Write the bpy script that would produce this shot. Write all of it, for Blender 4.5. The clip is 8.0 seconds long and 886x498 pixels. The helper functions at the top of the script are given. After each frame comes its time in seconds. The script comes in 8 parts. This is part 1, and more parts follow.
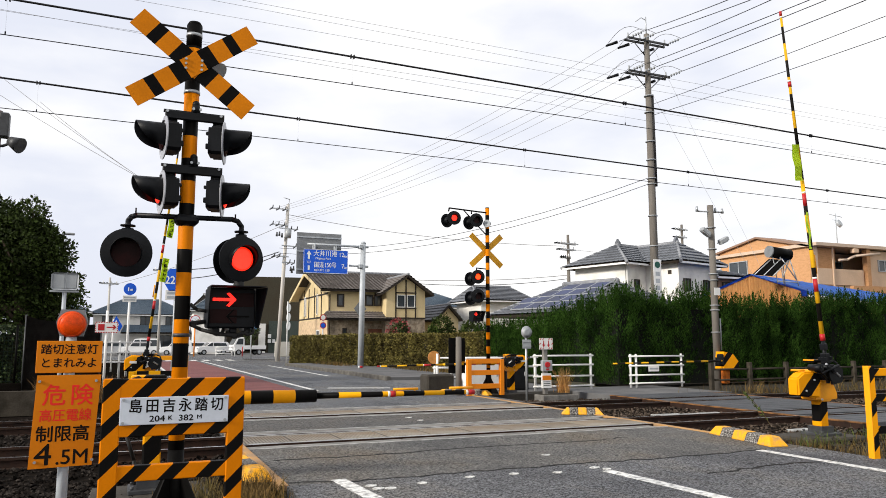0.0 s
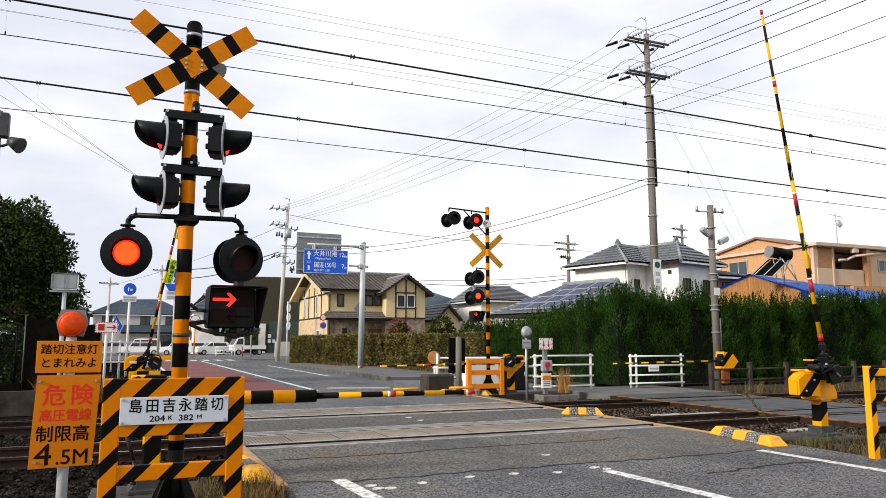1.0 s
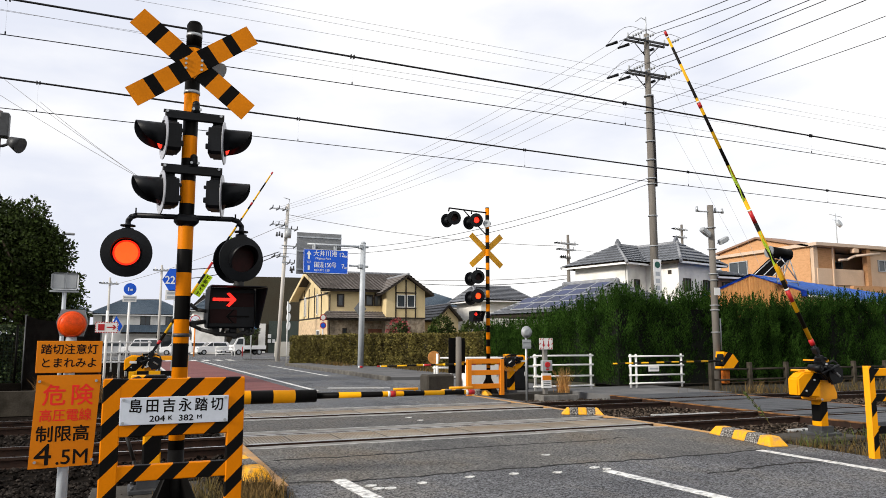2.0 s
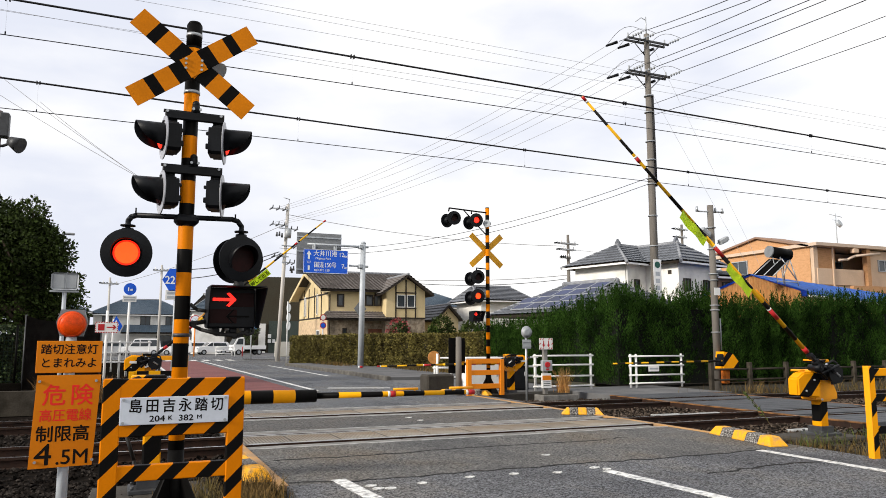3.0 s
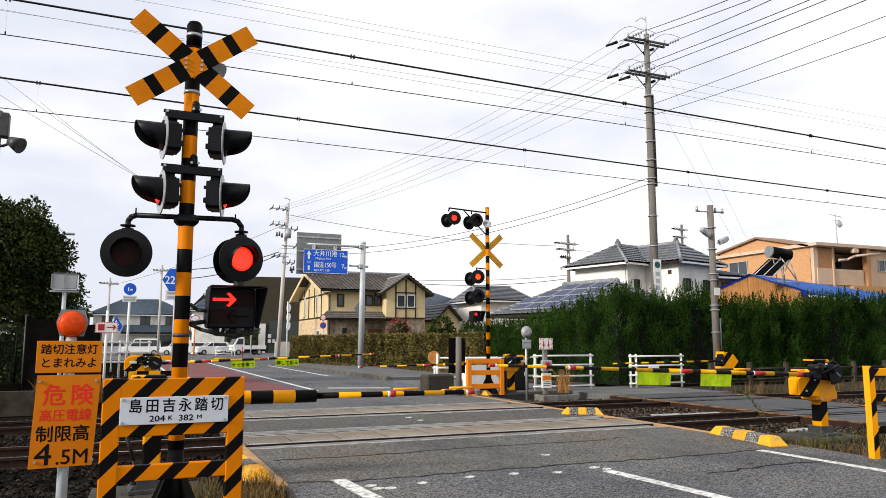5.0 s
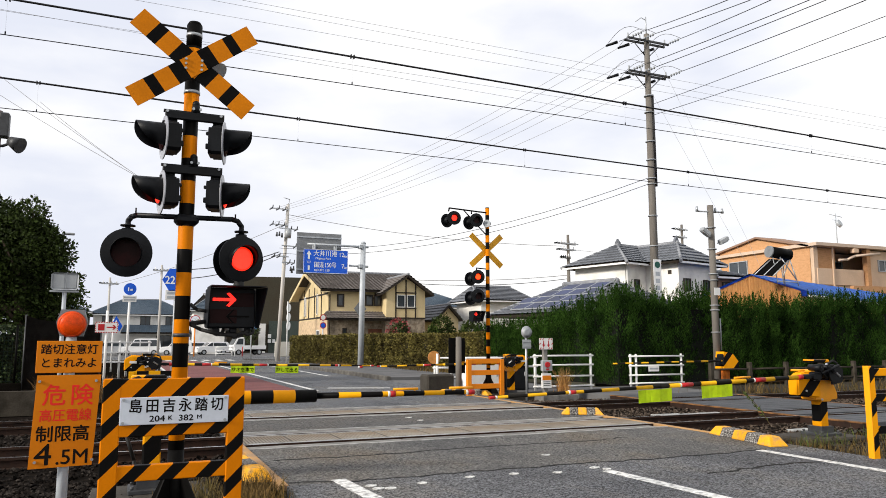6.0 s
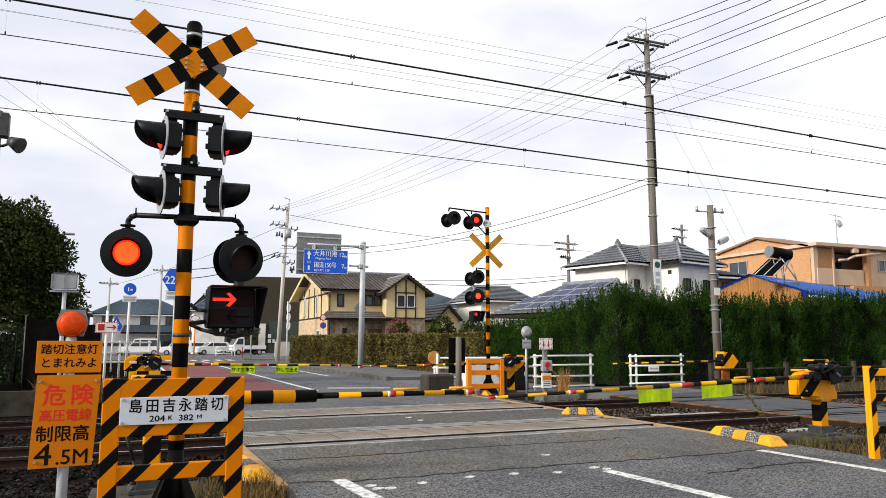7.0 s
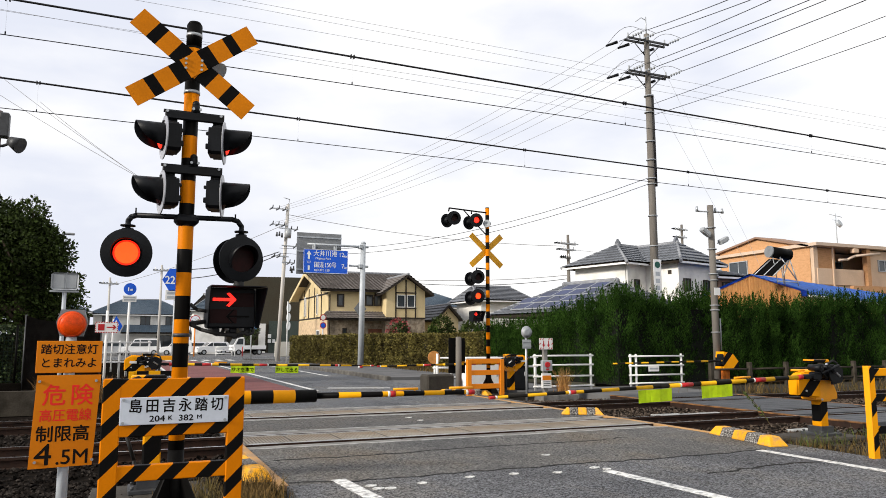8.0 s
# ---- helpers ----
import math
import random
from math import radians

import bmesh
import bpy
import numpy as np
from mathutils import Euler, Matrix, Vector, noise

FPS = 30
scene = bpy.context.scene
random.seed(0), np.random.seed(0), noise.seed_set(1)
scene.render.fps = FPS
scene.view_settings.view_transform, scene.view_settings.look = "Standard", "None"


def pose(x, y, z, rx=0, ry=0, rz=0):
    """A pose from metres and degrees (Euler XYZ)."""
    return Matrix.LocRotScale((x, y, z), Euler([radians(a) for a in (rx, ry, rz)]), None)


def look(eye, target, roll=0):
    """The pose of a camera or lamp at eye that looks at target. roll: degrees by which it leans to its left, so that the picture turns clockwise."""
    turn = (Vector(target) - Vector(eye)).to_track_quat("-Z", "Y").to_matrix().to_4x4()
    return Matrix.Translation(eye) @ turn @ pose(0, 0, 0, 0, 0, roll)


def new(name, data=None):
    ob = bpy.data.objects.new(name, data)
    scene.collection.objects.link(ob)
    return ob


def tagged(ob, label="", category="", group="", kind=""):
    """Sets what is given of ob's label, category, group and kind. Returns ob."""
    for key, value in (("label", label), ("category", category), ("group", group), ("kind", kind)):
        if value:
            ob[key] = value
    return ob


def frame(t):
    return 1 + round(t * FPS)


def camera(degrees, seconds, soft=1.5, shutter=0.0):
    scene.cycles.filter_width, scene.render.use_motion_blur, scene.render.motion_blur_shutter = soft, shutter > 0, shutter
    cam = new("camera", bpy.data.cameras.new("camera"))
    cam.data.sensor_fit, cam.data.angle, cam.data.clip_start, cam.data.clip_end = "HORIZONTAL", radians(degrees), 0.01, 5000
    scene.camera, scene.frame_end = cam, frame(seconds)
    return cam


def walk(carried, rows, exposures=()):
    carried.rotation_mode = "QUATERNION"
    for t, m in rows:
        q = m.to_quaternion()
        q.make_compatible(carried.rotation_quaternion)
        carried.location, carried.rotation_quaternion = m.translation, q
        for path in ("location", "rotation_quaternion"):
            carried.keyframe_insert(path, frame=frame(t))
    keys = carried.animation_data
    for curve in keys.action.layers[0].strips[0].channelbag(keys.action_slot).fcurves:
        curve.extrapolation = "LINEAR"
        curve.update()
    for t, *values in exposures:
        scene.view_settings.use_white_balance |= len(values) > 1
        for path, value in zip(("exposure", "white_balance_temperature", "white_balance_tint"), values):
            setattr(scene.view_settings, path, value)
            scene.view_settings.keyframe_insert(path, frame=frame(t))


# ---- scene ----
# Axes: x runs along the railway, y across it and up the road, z up.
HEADING = 67.0      # the camera's heading, degrees from +x
TILT = 7.234
EYE = (0.0, 0.0, 1.45)
rows = [(t, pose(*EYE, 90 + TILT, 0, HEADING - 90)) for t in (0.0, 8.0)]
cam = camera(62.2, 8.0, soft=0.5)
walk(cam, rows)

# ---- light ----
SUN_ELEV, SUN_AZ = 25.0, 190.0      # degrees; azimuth counted from +x towards +y
world = bpy.data.worlds.new("overcast_sky")
scene.world = world
world.use_nodes = True
wn, wl = world.node_tree.nodes, world.node_tree.links
wn.clear()
w_out = wn.new("ShaderNodeOutputWorld")
w_bg = wn.new("ShaderNodeBackground")
w_sky = wn.new("ShaderNodeTexSky")
w_sky.sky_type = 'NISHITA'
w_sky.sun_disc = False
w_sky.sun_elevation = radians(SUN_ELEV)
w_sky.sun_rotation = radians(90 - SUN_AZ)
w_sky.dust_density = 3.0
w_gain = wn.new("ShaderNodeMix")
w_gain.data_type = 'RGBA'
w_gain.blend_type = 'MULTIPLY'
w_gain.inputs[0].default_value = 1.0
w_gain.inputs[7].default_value = (1.6, 1.6, 1.6, 1)
w_coord = wn.new("ShaderNodeTexCoord")
w_map = wn.new("ShaderNodeMapping")
w_map.inputs['Scale'].default_value = (1.0, 1.0, 2.6)
w_noise = wn.new("ShaderNodeTexNoise")
w_noise.inputs['Scale'].default_value = 2.1
w_noise.inputs['Detail'].default_value = 6
w_noise.inputs['Roughness'].default_value = 0.5
w_ramp = wn.new("ShaderNodeValToRGB")
w_ramp.color_ramp.elements[0].position = 0.36
w_ramp.color_ramp.elements[0].color = (7.0, 7.25, 8.15, 1)
w_ramp.color_ramp.elements[1].position = 0.54
w_ramp.color_ramp.elements[1].color = (9.5, 9.4, 9.35, 1)
w_mix = wn.new("ShaderNodeMix")
w_mix.data_type = 'RGBA'
w_mix.inputs[0].default_value = 0.95
wl.new(w_coord.outputs['Generated'], w_map.inputs['Vector'])
wl.new(w_map.outputs[0], w_noise.inputs['Vector'])
w_side = wn.new("ShaderNodeVectorMath")      # the cloud is thicker up the line than down it
w_side.operation = 'DOT_PRODUCT'
w_side.inputs[1].default_value = (0.26, -0.11, 0.0)
w_sum = wn.new("ShaderNodeMath")
w_sum.operation = 'ADD'
wl.new(w_coord.outputs['Generated'], w_side.inputs[0])
wl.new(w_noise.outputs[0], w_sum.inputs[0])
wl.new(w_side.outputs['Value'], w_sum.inputs[1])
wl.new(w_sum.outputs[0], w_ramp.inputs[0])
wl.new(w_sky.outputs[0], w_gain.inputs[6])
wl.new(w_gain.outputs[2], w_mix.inputs[6])
wl.new(w_ramp.outputs[0], w_mix.inputs[7])
wl.new(w_mix.outputs[2], w_bg.inputs['Color'])
w_bg.inputs['Strength'].default_value = 0.119
wl.new(w_bg.outputs[0], w_out.inputs['Surface'])

sun_data = bpy.data.lights.new("sun", 'SUN')
sun_data.energy = 4.3
sun_data.angle = radians(10)
sun_data.color = (1.0, 0.93, 0.82)
sun = new("sun", sun_data)
sun_dir = Vector((math.cos(radians(SUN_ELEV)) * math.cos(radians(SUN_AZ)),
                  math.cos(radians(SUN_ELEV)) * math.sin(radians(SUN_AZ)), math.sin(radians(SUN_ELEV))))
sun.matrix_world = look(sun_dir * 60, (0, 0, 0))
scene.view_settings.exposure = 0.0


# ---- materials ----
def mat(name, col, rough=0.6, metal=0.0, var=0.12, scale=6.0, bump=0.15, bscale=60.0, col2=None, spot=0.5,
        glow=0.0, coat=0.0, island=False, stretch=(1, 1, 1), dist=0.01, spec=0.3):
    """A procedural surface: two scales of noise in colour, a fine relief, small changes from object to object."""
    m = bpy.data.materials.new(name)
    m.use_nodes = True
    n, l = m.node_tree.nodes, m.node_tree.links
    b = n["Principled BSDF"]
    co = n.new("ShaderNodeTexCoord")
    mp = n.new("ShaderNodeMapping")
    mp.inputs['Scale'].default_value = stretch
    l.new(co.outputs['Object'], mp.inputs['Vector'])
    big = n.new("ShaderNodeTexNoise")
    big.inputs['Scale'].default_value = scale
    big.inputs['Detail'].default_value = 5
    fine = n.new("ShaderNodeTexNoise")
    fine.inputs['Scale'].default_value = bscale
    fine.inputs['Detail'].default_value = 3
    l.new(mp.outputs[0], big.inputs['Vector'])
    l.new(mp.outputs[0], fine.inputs['Vector'])
    c2 = col2 if col2 else tuple(c * (1 - 2.2 * var) for c in col)
    ramp = n.new("ShaderNodeValToRGB")
    ramp.color_ramp.elements[0].position = max(0.0, spot - 0.18)
    ramp.color_ramp.elements[1].position = min(1.0, spot + 0.12)
    ramp.color_ramp.elements[0].color = (*c2, 1)
    ramp.color_ramp.elements[1].color = (*col, 1)
    l.new(big.outputs[0], ramp.inputs[0])
    shade = n.new("ShaderNodeMapRange")
    shade.inputs['To Min'].default_value = 1 - var * 1.6
    shade.inputs['To Max'].default_value = 1 + var * 1.6
    l.new(fine.outputs[0], shade.inputs['Value'])
    mul = n.new("ShaderNodeMix")
    mul.data_type, mul.blend_type = 'RGBA', 'MULTIPLY'
    mul.inputs[0].default_value = 1
    l.new(ramp.outputs[0], mul.inputs[6])
    l.new(shade.outputs[0], mul.inputs[7])
    info = n.new("ShaderNodeNewGeometry" if island else "ShaderNodeObjectInfo")
    vary = n.new("ShaderNodeMapRange")
    vary.inputs['To Min'].default_value = 1 - var * (2.4 if island else 0.6)
    vary.inputs['To Max'].default_value = 1 + var * (2.4 if island else 0.6)
    l.new(info.outputs['Random Per Island' if island else 'Random'], vary.inputs['Value'])
    mul2 = n.new("ShaderNodeMix")
    mul2.data_type, mul2.blend_type = 'RGBA', 'MULTIPLY'
    mul2.inputs[0].default_value = 1
    l.new(mul.outputs[2], mul2.inputs[6])
    l.new(vary.outputs[0], mul2.inputs[7])
    l.new(mul2.outputs[2], b.inputs['Base Color'])
    b.inputs['Roughness'].default_value = rough
    b.inputs['Metallic'].default_value = metal
    b.inputs['Specular IOR Level'].default_value = spec
    b.inputs['Coat Weight'].default_value = coat
    if bump:
        bp = n.new("ShaderNodeBump")
        bp.inputs['Strength'].default_value = bump
        bp.inputs['Distance'].default_value = dist
        l.new(fine.outputs[0], bp.inputs['Height'])
        l.new(bp.outputs[0], b.inputs['Normal'])
    if glow:
        b.inputs['Emission Color'].default_value = (*col, 1)
        b.inputs['Emission Strength'].default_value = glow
    return m


def striped(name, way, period, offset, c1, c2, duty=0.5, rough=0.5, dirt=0.05):
    """Paint in two colours in bands across the direction 'way' of the object's own axes."""
    m = mat(name, c1, rough, 0, dirt, 5.0, 0.08, 70, spec=0.06)
    n, l = m.node_tree.nodes, m.node_tree.links
    ramp = next(x for x in n if x.bl_idname == "ShaderNodeValToRGB")
    target = ramp.outputs[0].links[0].to_socket
    co = next(x for x in n if x.bl_idname == "ShaderNodeTexCoord")
    dot = n.new("ShaderNodeVectorMath")
    dot.operation = 'DOT_PRODUCT'
    dot.inputs[1].default_value = tuple(w / period for w in way)
    l.new(co.outputs['Object'], dot.inputs[0])
    add = n.new("ShaderNodeMath")
    add.operation = 'ADD'
    add.inputs[1].default_value = -offset / period + 50
    l.new(dot.outputs['Value'], add.inputs[0])
    fr = n.new("ShaderNodeMath")
    fr.operation = 'FRACT'
    l.new(add.outputs[0], fr.inputs[0])
    gt = n.new("ShaderNodeMath")
    gt.operation = 'GREATER_THAN'
    gt.inputs[1].default_value = duty
    l.new(fr.outputs[0], gt.inputs[0])
    mix = n.new("ShaderNodeMix")
    mix.data_type = 'RGBA'
    l.new(gt.outputs[0], mix.inputs[0])
    mix.inputs[6].default_value = (*c2, 1)
    l.new(ramp.outputs[0], mix.inputs[7])
    l.new(mix.outputs[2], target)
    return m


ORANGE, YELLOW, BLACK = (0.64, 0.185, 0.001), (0.80, 0.315, 0.003), (0.0045, 0.0042, 0.004)
def asphalt(name, light, dark, brown, grain=58, low=0.22, high=2.1):
    """Rolled asphalt: crushed stones of several greys in dark binder, with worn lanes and brownish stains."""
    m = bpy.data.materials.new(name)
    m.use_nodes = True
    n, l = m.node_tree.nodes, m.node_tree.links
    b = n["Principled BSDF"]
    co = n.new("ShaderNodeTexCoord")
    cells = n.new("ShaderNodeTexVoronoi")
    cells.inputs['Scale'].default_value = grain
    grit = n.new("ShaderNodeTexNoise")
    grit.inputs['Scale'].default_value = 28
    grit.inputs['Detail'].default_value = 8
    grit.inputs['Roughness'].default_value = 0.75
    wide = n.new("ShaderNodeTexNoise")
    wide.inputs['Scale'].default_value = 0.55
    wide.inputs['Detail'].default_value = 7
    wide.inputs['Roughness'].default_value = 0.62
    mp = n.new("ShaderNodeMapping")
    mp.inputs['Scale'].default_value = (1.0, 0.6, 1.0)
    l.new(co.outputs['Object'], mp.inputs['Vector'])
    l.new(mp.outputs[0], wide.inputs['Vector'])
    l.new(co.outputs['Object'], cells.inputs['Vector'])
    l.new(co.outputs['Object'], grit.inputs['Vector'])
    ramp = n.new("ShaderNodeValToRGB")
    for pos, col in ((0.36, dark), (0.50, light), (0.64, brown)):
        e = ramp.color_ramp.elements.new(pos)
        e.color = (*col, 1)
    ramp.color_ramp.elements[0].color = (*dark, 1)
    ramp.color_ramp.elements[-1].color = (*brown, 1)
    l.new(wide.outputs[0], ramp.inputs[0])
    sep = n.new("ShaderNodeSeparateColor")
    l.new(cells.outputs['Color'], sep.inputs[0])
    # greys of single stones; the widened range also paints in low-sun highlights
    speck = n.new("ShaderNodeMapRange")
    speck.inputs['To Min'].default_value, speck.inputs['To Max'].default_value = low, high
    l.new(sep.outputs[0], speck.inputs['Value'])
    rough = n.new("ShaderNodeMapRange")
    rough.inputs['From Min'].default_value, rough.inputs['From Max'].default_value = 0.3, 0.7
    rough.inputs['To Min'].default_value, rough.inputs['To Max'].default_value = 0.45, 1.55
    l.new(grit.outputs[0], rough.inputs['Value'])
    both = n.new("ShaderNodeMath")
    both.operation = 'MULTIPLY'
    l.new(speck.outputs[0], both.inputs[0])
    l.new(rough.outputs[0], both.inputs[1])
    mul = n.new("ShaderNodeMix")
    mul.data_type, mul.blend_type = 'RGBA', 'MULTIPLY'
    mul.inputs[0].default_value = 1
    l.new(ramp.outputs[0], mul.inputs[6])
    l.new(both.outputs[0], mul.inputs[7])
    l.new(mul.outputs[2], b.inputs['Base Color'])
    b.inputs['Roughness'].default_value = 0.85
    b.inputs['Specular IOR Level'].default_value = 0.3
    bp = n.new("ShaderNodeBump")
    bp.inputs['Strength'].default_value = 0.9
    bp.inputs['Distance'].default_value = 0.03
    l.new(both.outputs[0], bp.inputs['Height'])
    l.new(bp.outputs[0], b.inputs['Normal'])
    return m


M_asphalt = asphalt("asphalt", (0.140, 0.148, 0.162), (0.092, 0.097, 0.108), (0.150, 0.145, 0.138))
M_asphalt_near = asphalt("coarse_asphalt", (0.120, 0.123, 0.132), (0.072, 0.074, 0.081), (0.140, 0.132, 0.122), 66, 0.05, 3.3)
M_apron = asphalt("apron_asphalt", (0.150, 0.146, 0.140), (0.098, 0.098, 0.099), (0.160, 0.138, 0.112))
M_asphalt_old = asphalt("asphalt_patch", (0.118, 0.115, 0.112), (0.080, 0.079, 0.077), (0.128, 0.115, 0.10))
M_red_road = mat("red_asphalt", (0.165, 0.054, 0.052), 0.85, 0, 0.16, 0.9, 0.6, 50)
M_paint = mat("road_paint", (0.70, 0.70, 0.68), 0.7, 0, 0.14, 15.0, 0.5, 60, (0.12, 0.12, 0.12), 0.45)
M_ground = mat("soil_ground", (0.16, 0.14, 0.10), 0.95, 0, 0.25, 0.35, 0.8, 18, (0.10, 0.115, 0.05), 0.5)
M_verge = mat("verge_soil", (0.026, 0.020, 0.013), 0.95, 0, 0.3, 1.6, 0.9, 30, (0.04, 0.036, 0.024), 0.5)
M_pave = mat("pavement_asphalt", (0.125, 0.125, 0.127), 0.9, 0, 0.16, 0.8, 0.6, 45)
M_concrete = mat("concrete", (0.20, 0.192, 0.18), 0.85, 0, 0.22, 3.5, 0.4, 35, (0.10, 0.095, 0.088), 0.48)
M_concrete_dark = mat("weathered_concrete", (0.12, 0.112, 0.10), 0.9, 0, 0.2, 3.0, 0.4, 30, (0.06, 0.056, 0.05), 0.5)
M_fence_dark = mat("mossy_concrete", (0.062, 0.053, 0.042), 0.9, 0, 0.25, 3.0, 0.4, 30, (0.03, 0.026, 0.02), 0.5, spec=0.05)
M_footing = mat("stained_footing", (0.050, 0.044, 0.036), 0.9, 0, 0.3, 3.0, 0.5, 30, (0.035, 0.03, 0.024), 0.5)
M_pole_concrete = mat("pole_concrete", (0.16, 0.145, 0.128), 0.8, 0, 0.12, 1.5, 0.2, 30, stretch=(4, 4, 0.6))
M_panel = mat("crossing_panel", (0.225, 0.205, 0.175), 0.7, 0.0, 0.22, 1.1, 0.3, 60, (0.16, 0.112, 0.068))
# recess coloured darker than the ribs, to stand for the shade between them
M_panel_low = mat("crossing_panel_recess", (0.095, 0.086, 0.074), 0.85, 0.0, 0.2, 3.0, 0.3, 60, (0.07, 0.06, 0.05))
M_rail = mat("rusty_rail", (0.030, 0.013, 0.007), 0.8, 0.1, 0.25, 8, 0.3, 70)
M_rail_top = mat("polished_rail_head", (0.42, 0.42, 0.43), 0.28, 1.0, 0.1, 12, 0.05, 90, stretch=(0.2, 4, 4))
M_plate_clear = mat("pale_smoked_plate", (0.36, 0.37, 0.41), 0.35, 0.0, 0.1, 5, 0.02, 60, spec=0.4)
M_sheet_grey = mat("dull_grey_sheet", (0.20, 0.21, 0.22), 0.5, 0.2, 0.1, 5, 0.03, 60)
# white board; the blue cast of skylight is put into its colour
M_board = mat("sky_tinted_white_board", (0.56, 0.60, 0.67), 0.5, 0, 0.05, 3, 0.03, 50)
M_stone = mat("ballast_stone", (0.078, 0.060, 0.047), 0.9, 0, 0.36, 9, 0.5, 60, (0.022, 0.016, 0.012), island=True, spec=0.05)
# darker copy of the ballast: dark stone with its shade put into the colour
M_stone_dark = mat("dark_shaded_stone", (0.027, 0.023, 0.020), 0.9, 0, 0.4, 9, 0.5, 60, (0.004, 0.003, 0.0025), island=True, spec=0.02)
# near-black verge and trackbed: shade in the gaps between stones is in the colour
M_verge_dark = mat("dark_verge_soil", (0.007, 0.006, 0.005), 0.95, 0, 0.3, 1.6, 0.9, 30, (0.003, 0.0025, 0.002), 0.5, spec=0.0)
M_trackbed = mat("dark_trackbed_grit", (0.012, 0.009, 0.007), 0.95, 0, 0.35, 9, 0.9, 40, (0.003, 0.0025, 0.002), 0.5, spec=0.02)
M_machine = striped("machine_stripes", (0.707, 0, -0.707), 0.50, 0.10, YELLOW, BLACK, 0.36)
M_dark_steel = mat("dark_steel", (0.06, 0.062, 0.066), 0.5, 0.3, 0.15, 5, 0.1, 50)
M_steel_edge = mat("rust_stained_edge", (0.36, 0.20, 0.07), 0.7, 0.1, 0.2, 4, 0.3, 50, (0.26, 0.17, 0.10))
M_orange = mat("orange_paint", ORANGE, 0.45, 0, 0.1, 4, 0.06, 70, (0.66, 0.22, 0.003), 0.36)
M_rusty_orange = mat("rusty_orange_paint", (0.42, 0.11, 0.012), 0.7, 0, 0.2, 6, 0.2, 50, (0.16, 0.06, 0.02), 0.45, spec=0.1)
M_orange_sign = mat("orange_sign_face", (0.60, 0.175, 0.002), 0.5, 0, 0.04, 3, 0.03, 70, spec=0.15)
M_yellow = mat("yellow_paint", YELLOW, 0.45, 0, 0.1, 4, 0.06, 70, (0.68, 0.30, 0.004), 0.36)
M_black = mat("black_paint", BLACK, 0.5, 0, 0.2, 5, 0.08, 60, spec=0.05)
M_black_metal = mat("black_enamel", (0.006, 0.007, 0.009), 0.45, 0.0, 0.2, 5, 0.08, 60, spec=0.16)
M_rubber = mat("black_rubber", (0.018, 0.018, 0.018), 0.7, 0, 0.2, 6, 0.2, 50)
M_white = mat("white_paint", (0.74, 0.74, 0.73), 0.5, 0, 0.06, 3, 0.05, 50, (0.6, 0.59, 0.56), 0.36)
M_grey_metal = mat("galvanised_steel", (0.42, 0.44, 0.46), 0.45, 0.6, 0.1, 8, 0.05, 60)
M_pipe = mat("grey_painted_pipe", (0.40, 0.43, 0.46), 0.45, 0.1, 0.08, 4, 0.04, 60)
M_plate_grey = mat("pale_grey_backplate", (0.36, 0.38, 0.40), 0.5, 0.2, 0.08, 5, 0.03, 60)
M_red = mat("red_paint", (0.42, 0.014, 0.018), 0.45, 0, 0.08, 4, 0.03, 60)
M_red_text = mat("red_lettering", (0.74, 0.022, 0.008), 0.5, 0, 0.06, 4, 0.0, 60)
M_black_text = mat("black_lettering", (0.008, 0.007, 0.006), 0.6, 0, 0.1, 4, 0.0, 60, spec=0.08)
M_white_text = mat("white_lettering", (0.80, 0.82, 0.84), 0.5, 0, 0.04, 4, 0.0, 60)
M_blue = mat("blue_sign_face", (0.006, 0.10, 0.64), 0.4, 0, 0.05, 2, 0.02, 60)
M_flag = mat("yellow_green_sheet", (0.66, 0.86, 0.02), 0.6, 0, 0.08, 6, 0.2, 30)
M_lens = mat("dark_red_lens", (0.022, 0.003, 0.003), 0.42, 0, 0.3, 10, 0.05, 120, spec=0.12)
M_led = mat("glowing_red_lamp", (1.0, 0.055, 0.006), 0.4, 0, 0.08, 18, 0, 60, (1.0, 0.035, 0.004), glow=2.4)
M_led_deep = mat("glowing_deep_red_lamp", (1.0, 0.036, 0.018), 0.4, 0, 0.35, 26, 0, 60, (0.85, 0.02, 0.010), glow=1.5)
M_led_rim = mat("glowing_red_rim", (1.0, 0.018, 0.004), 0.4, 0, 0.08, 18, 0, 60, glow=1.3)
M_led_red = mat("glowing_red_arrow", (1.0, 0.02, 0.012), 0.4, 0, 0.05, 18, 0, 60, glow=1.8)
M_beacon = mat("orange_beacon_lens", (0.68, 0.062, 0.003), 0.35, 0, 0.12, 40, 0.15, 160, coat=0.05, spec=0.15)
M_wire = mat("black_cable", (0.02, 0.02, 0.022), 0.6, 0, 0.1, 3, 0, 40)
M_wire_thin = mat("grey_cable", (0.26, 0.26, 0.27), 0.6, 0, 0.1, 3, 0, 40)
M_glass = mat("window_glass", (0.05, 0.06, 0.07), 0.06, 0, 0.1, 1.0, 0, 20, coat=0.3)
M_bark = mat("bark", (0.09, 0.065, 0.045), 0.9, 0, 0.25, 6, 0.6, 30)
M_pole_stripe = striped("pole_bands", (0, 0, 1), 0.334, 1.964, ORANGE, BLACK, 0.5)
M_diag = striped("hazard_stripes", (0.707, 0, -0.707), 0.142, 0.02, ORANGE, BLACK, 0.42)
M_diag_y = striped("hazard_stripes_yellow", (0.707, 0, -0.707), 0.30, 0.05, YELLOW, BLACK, 0.42)
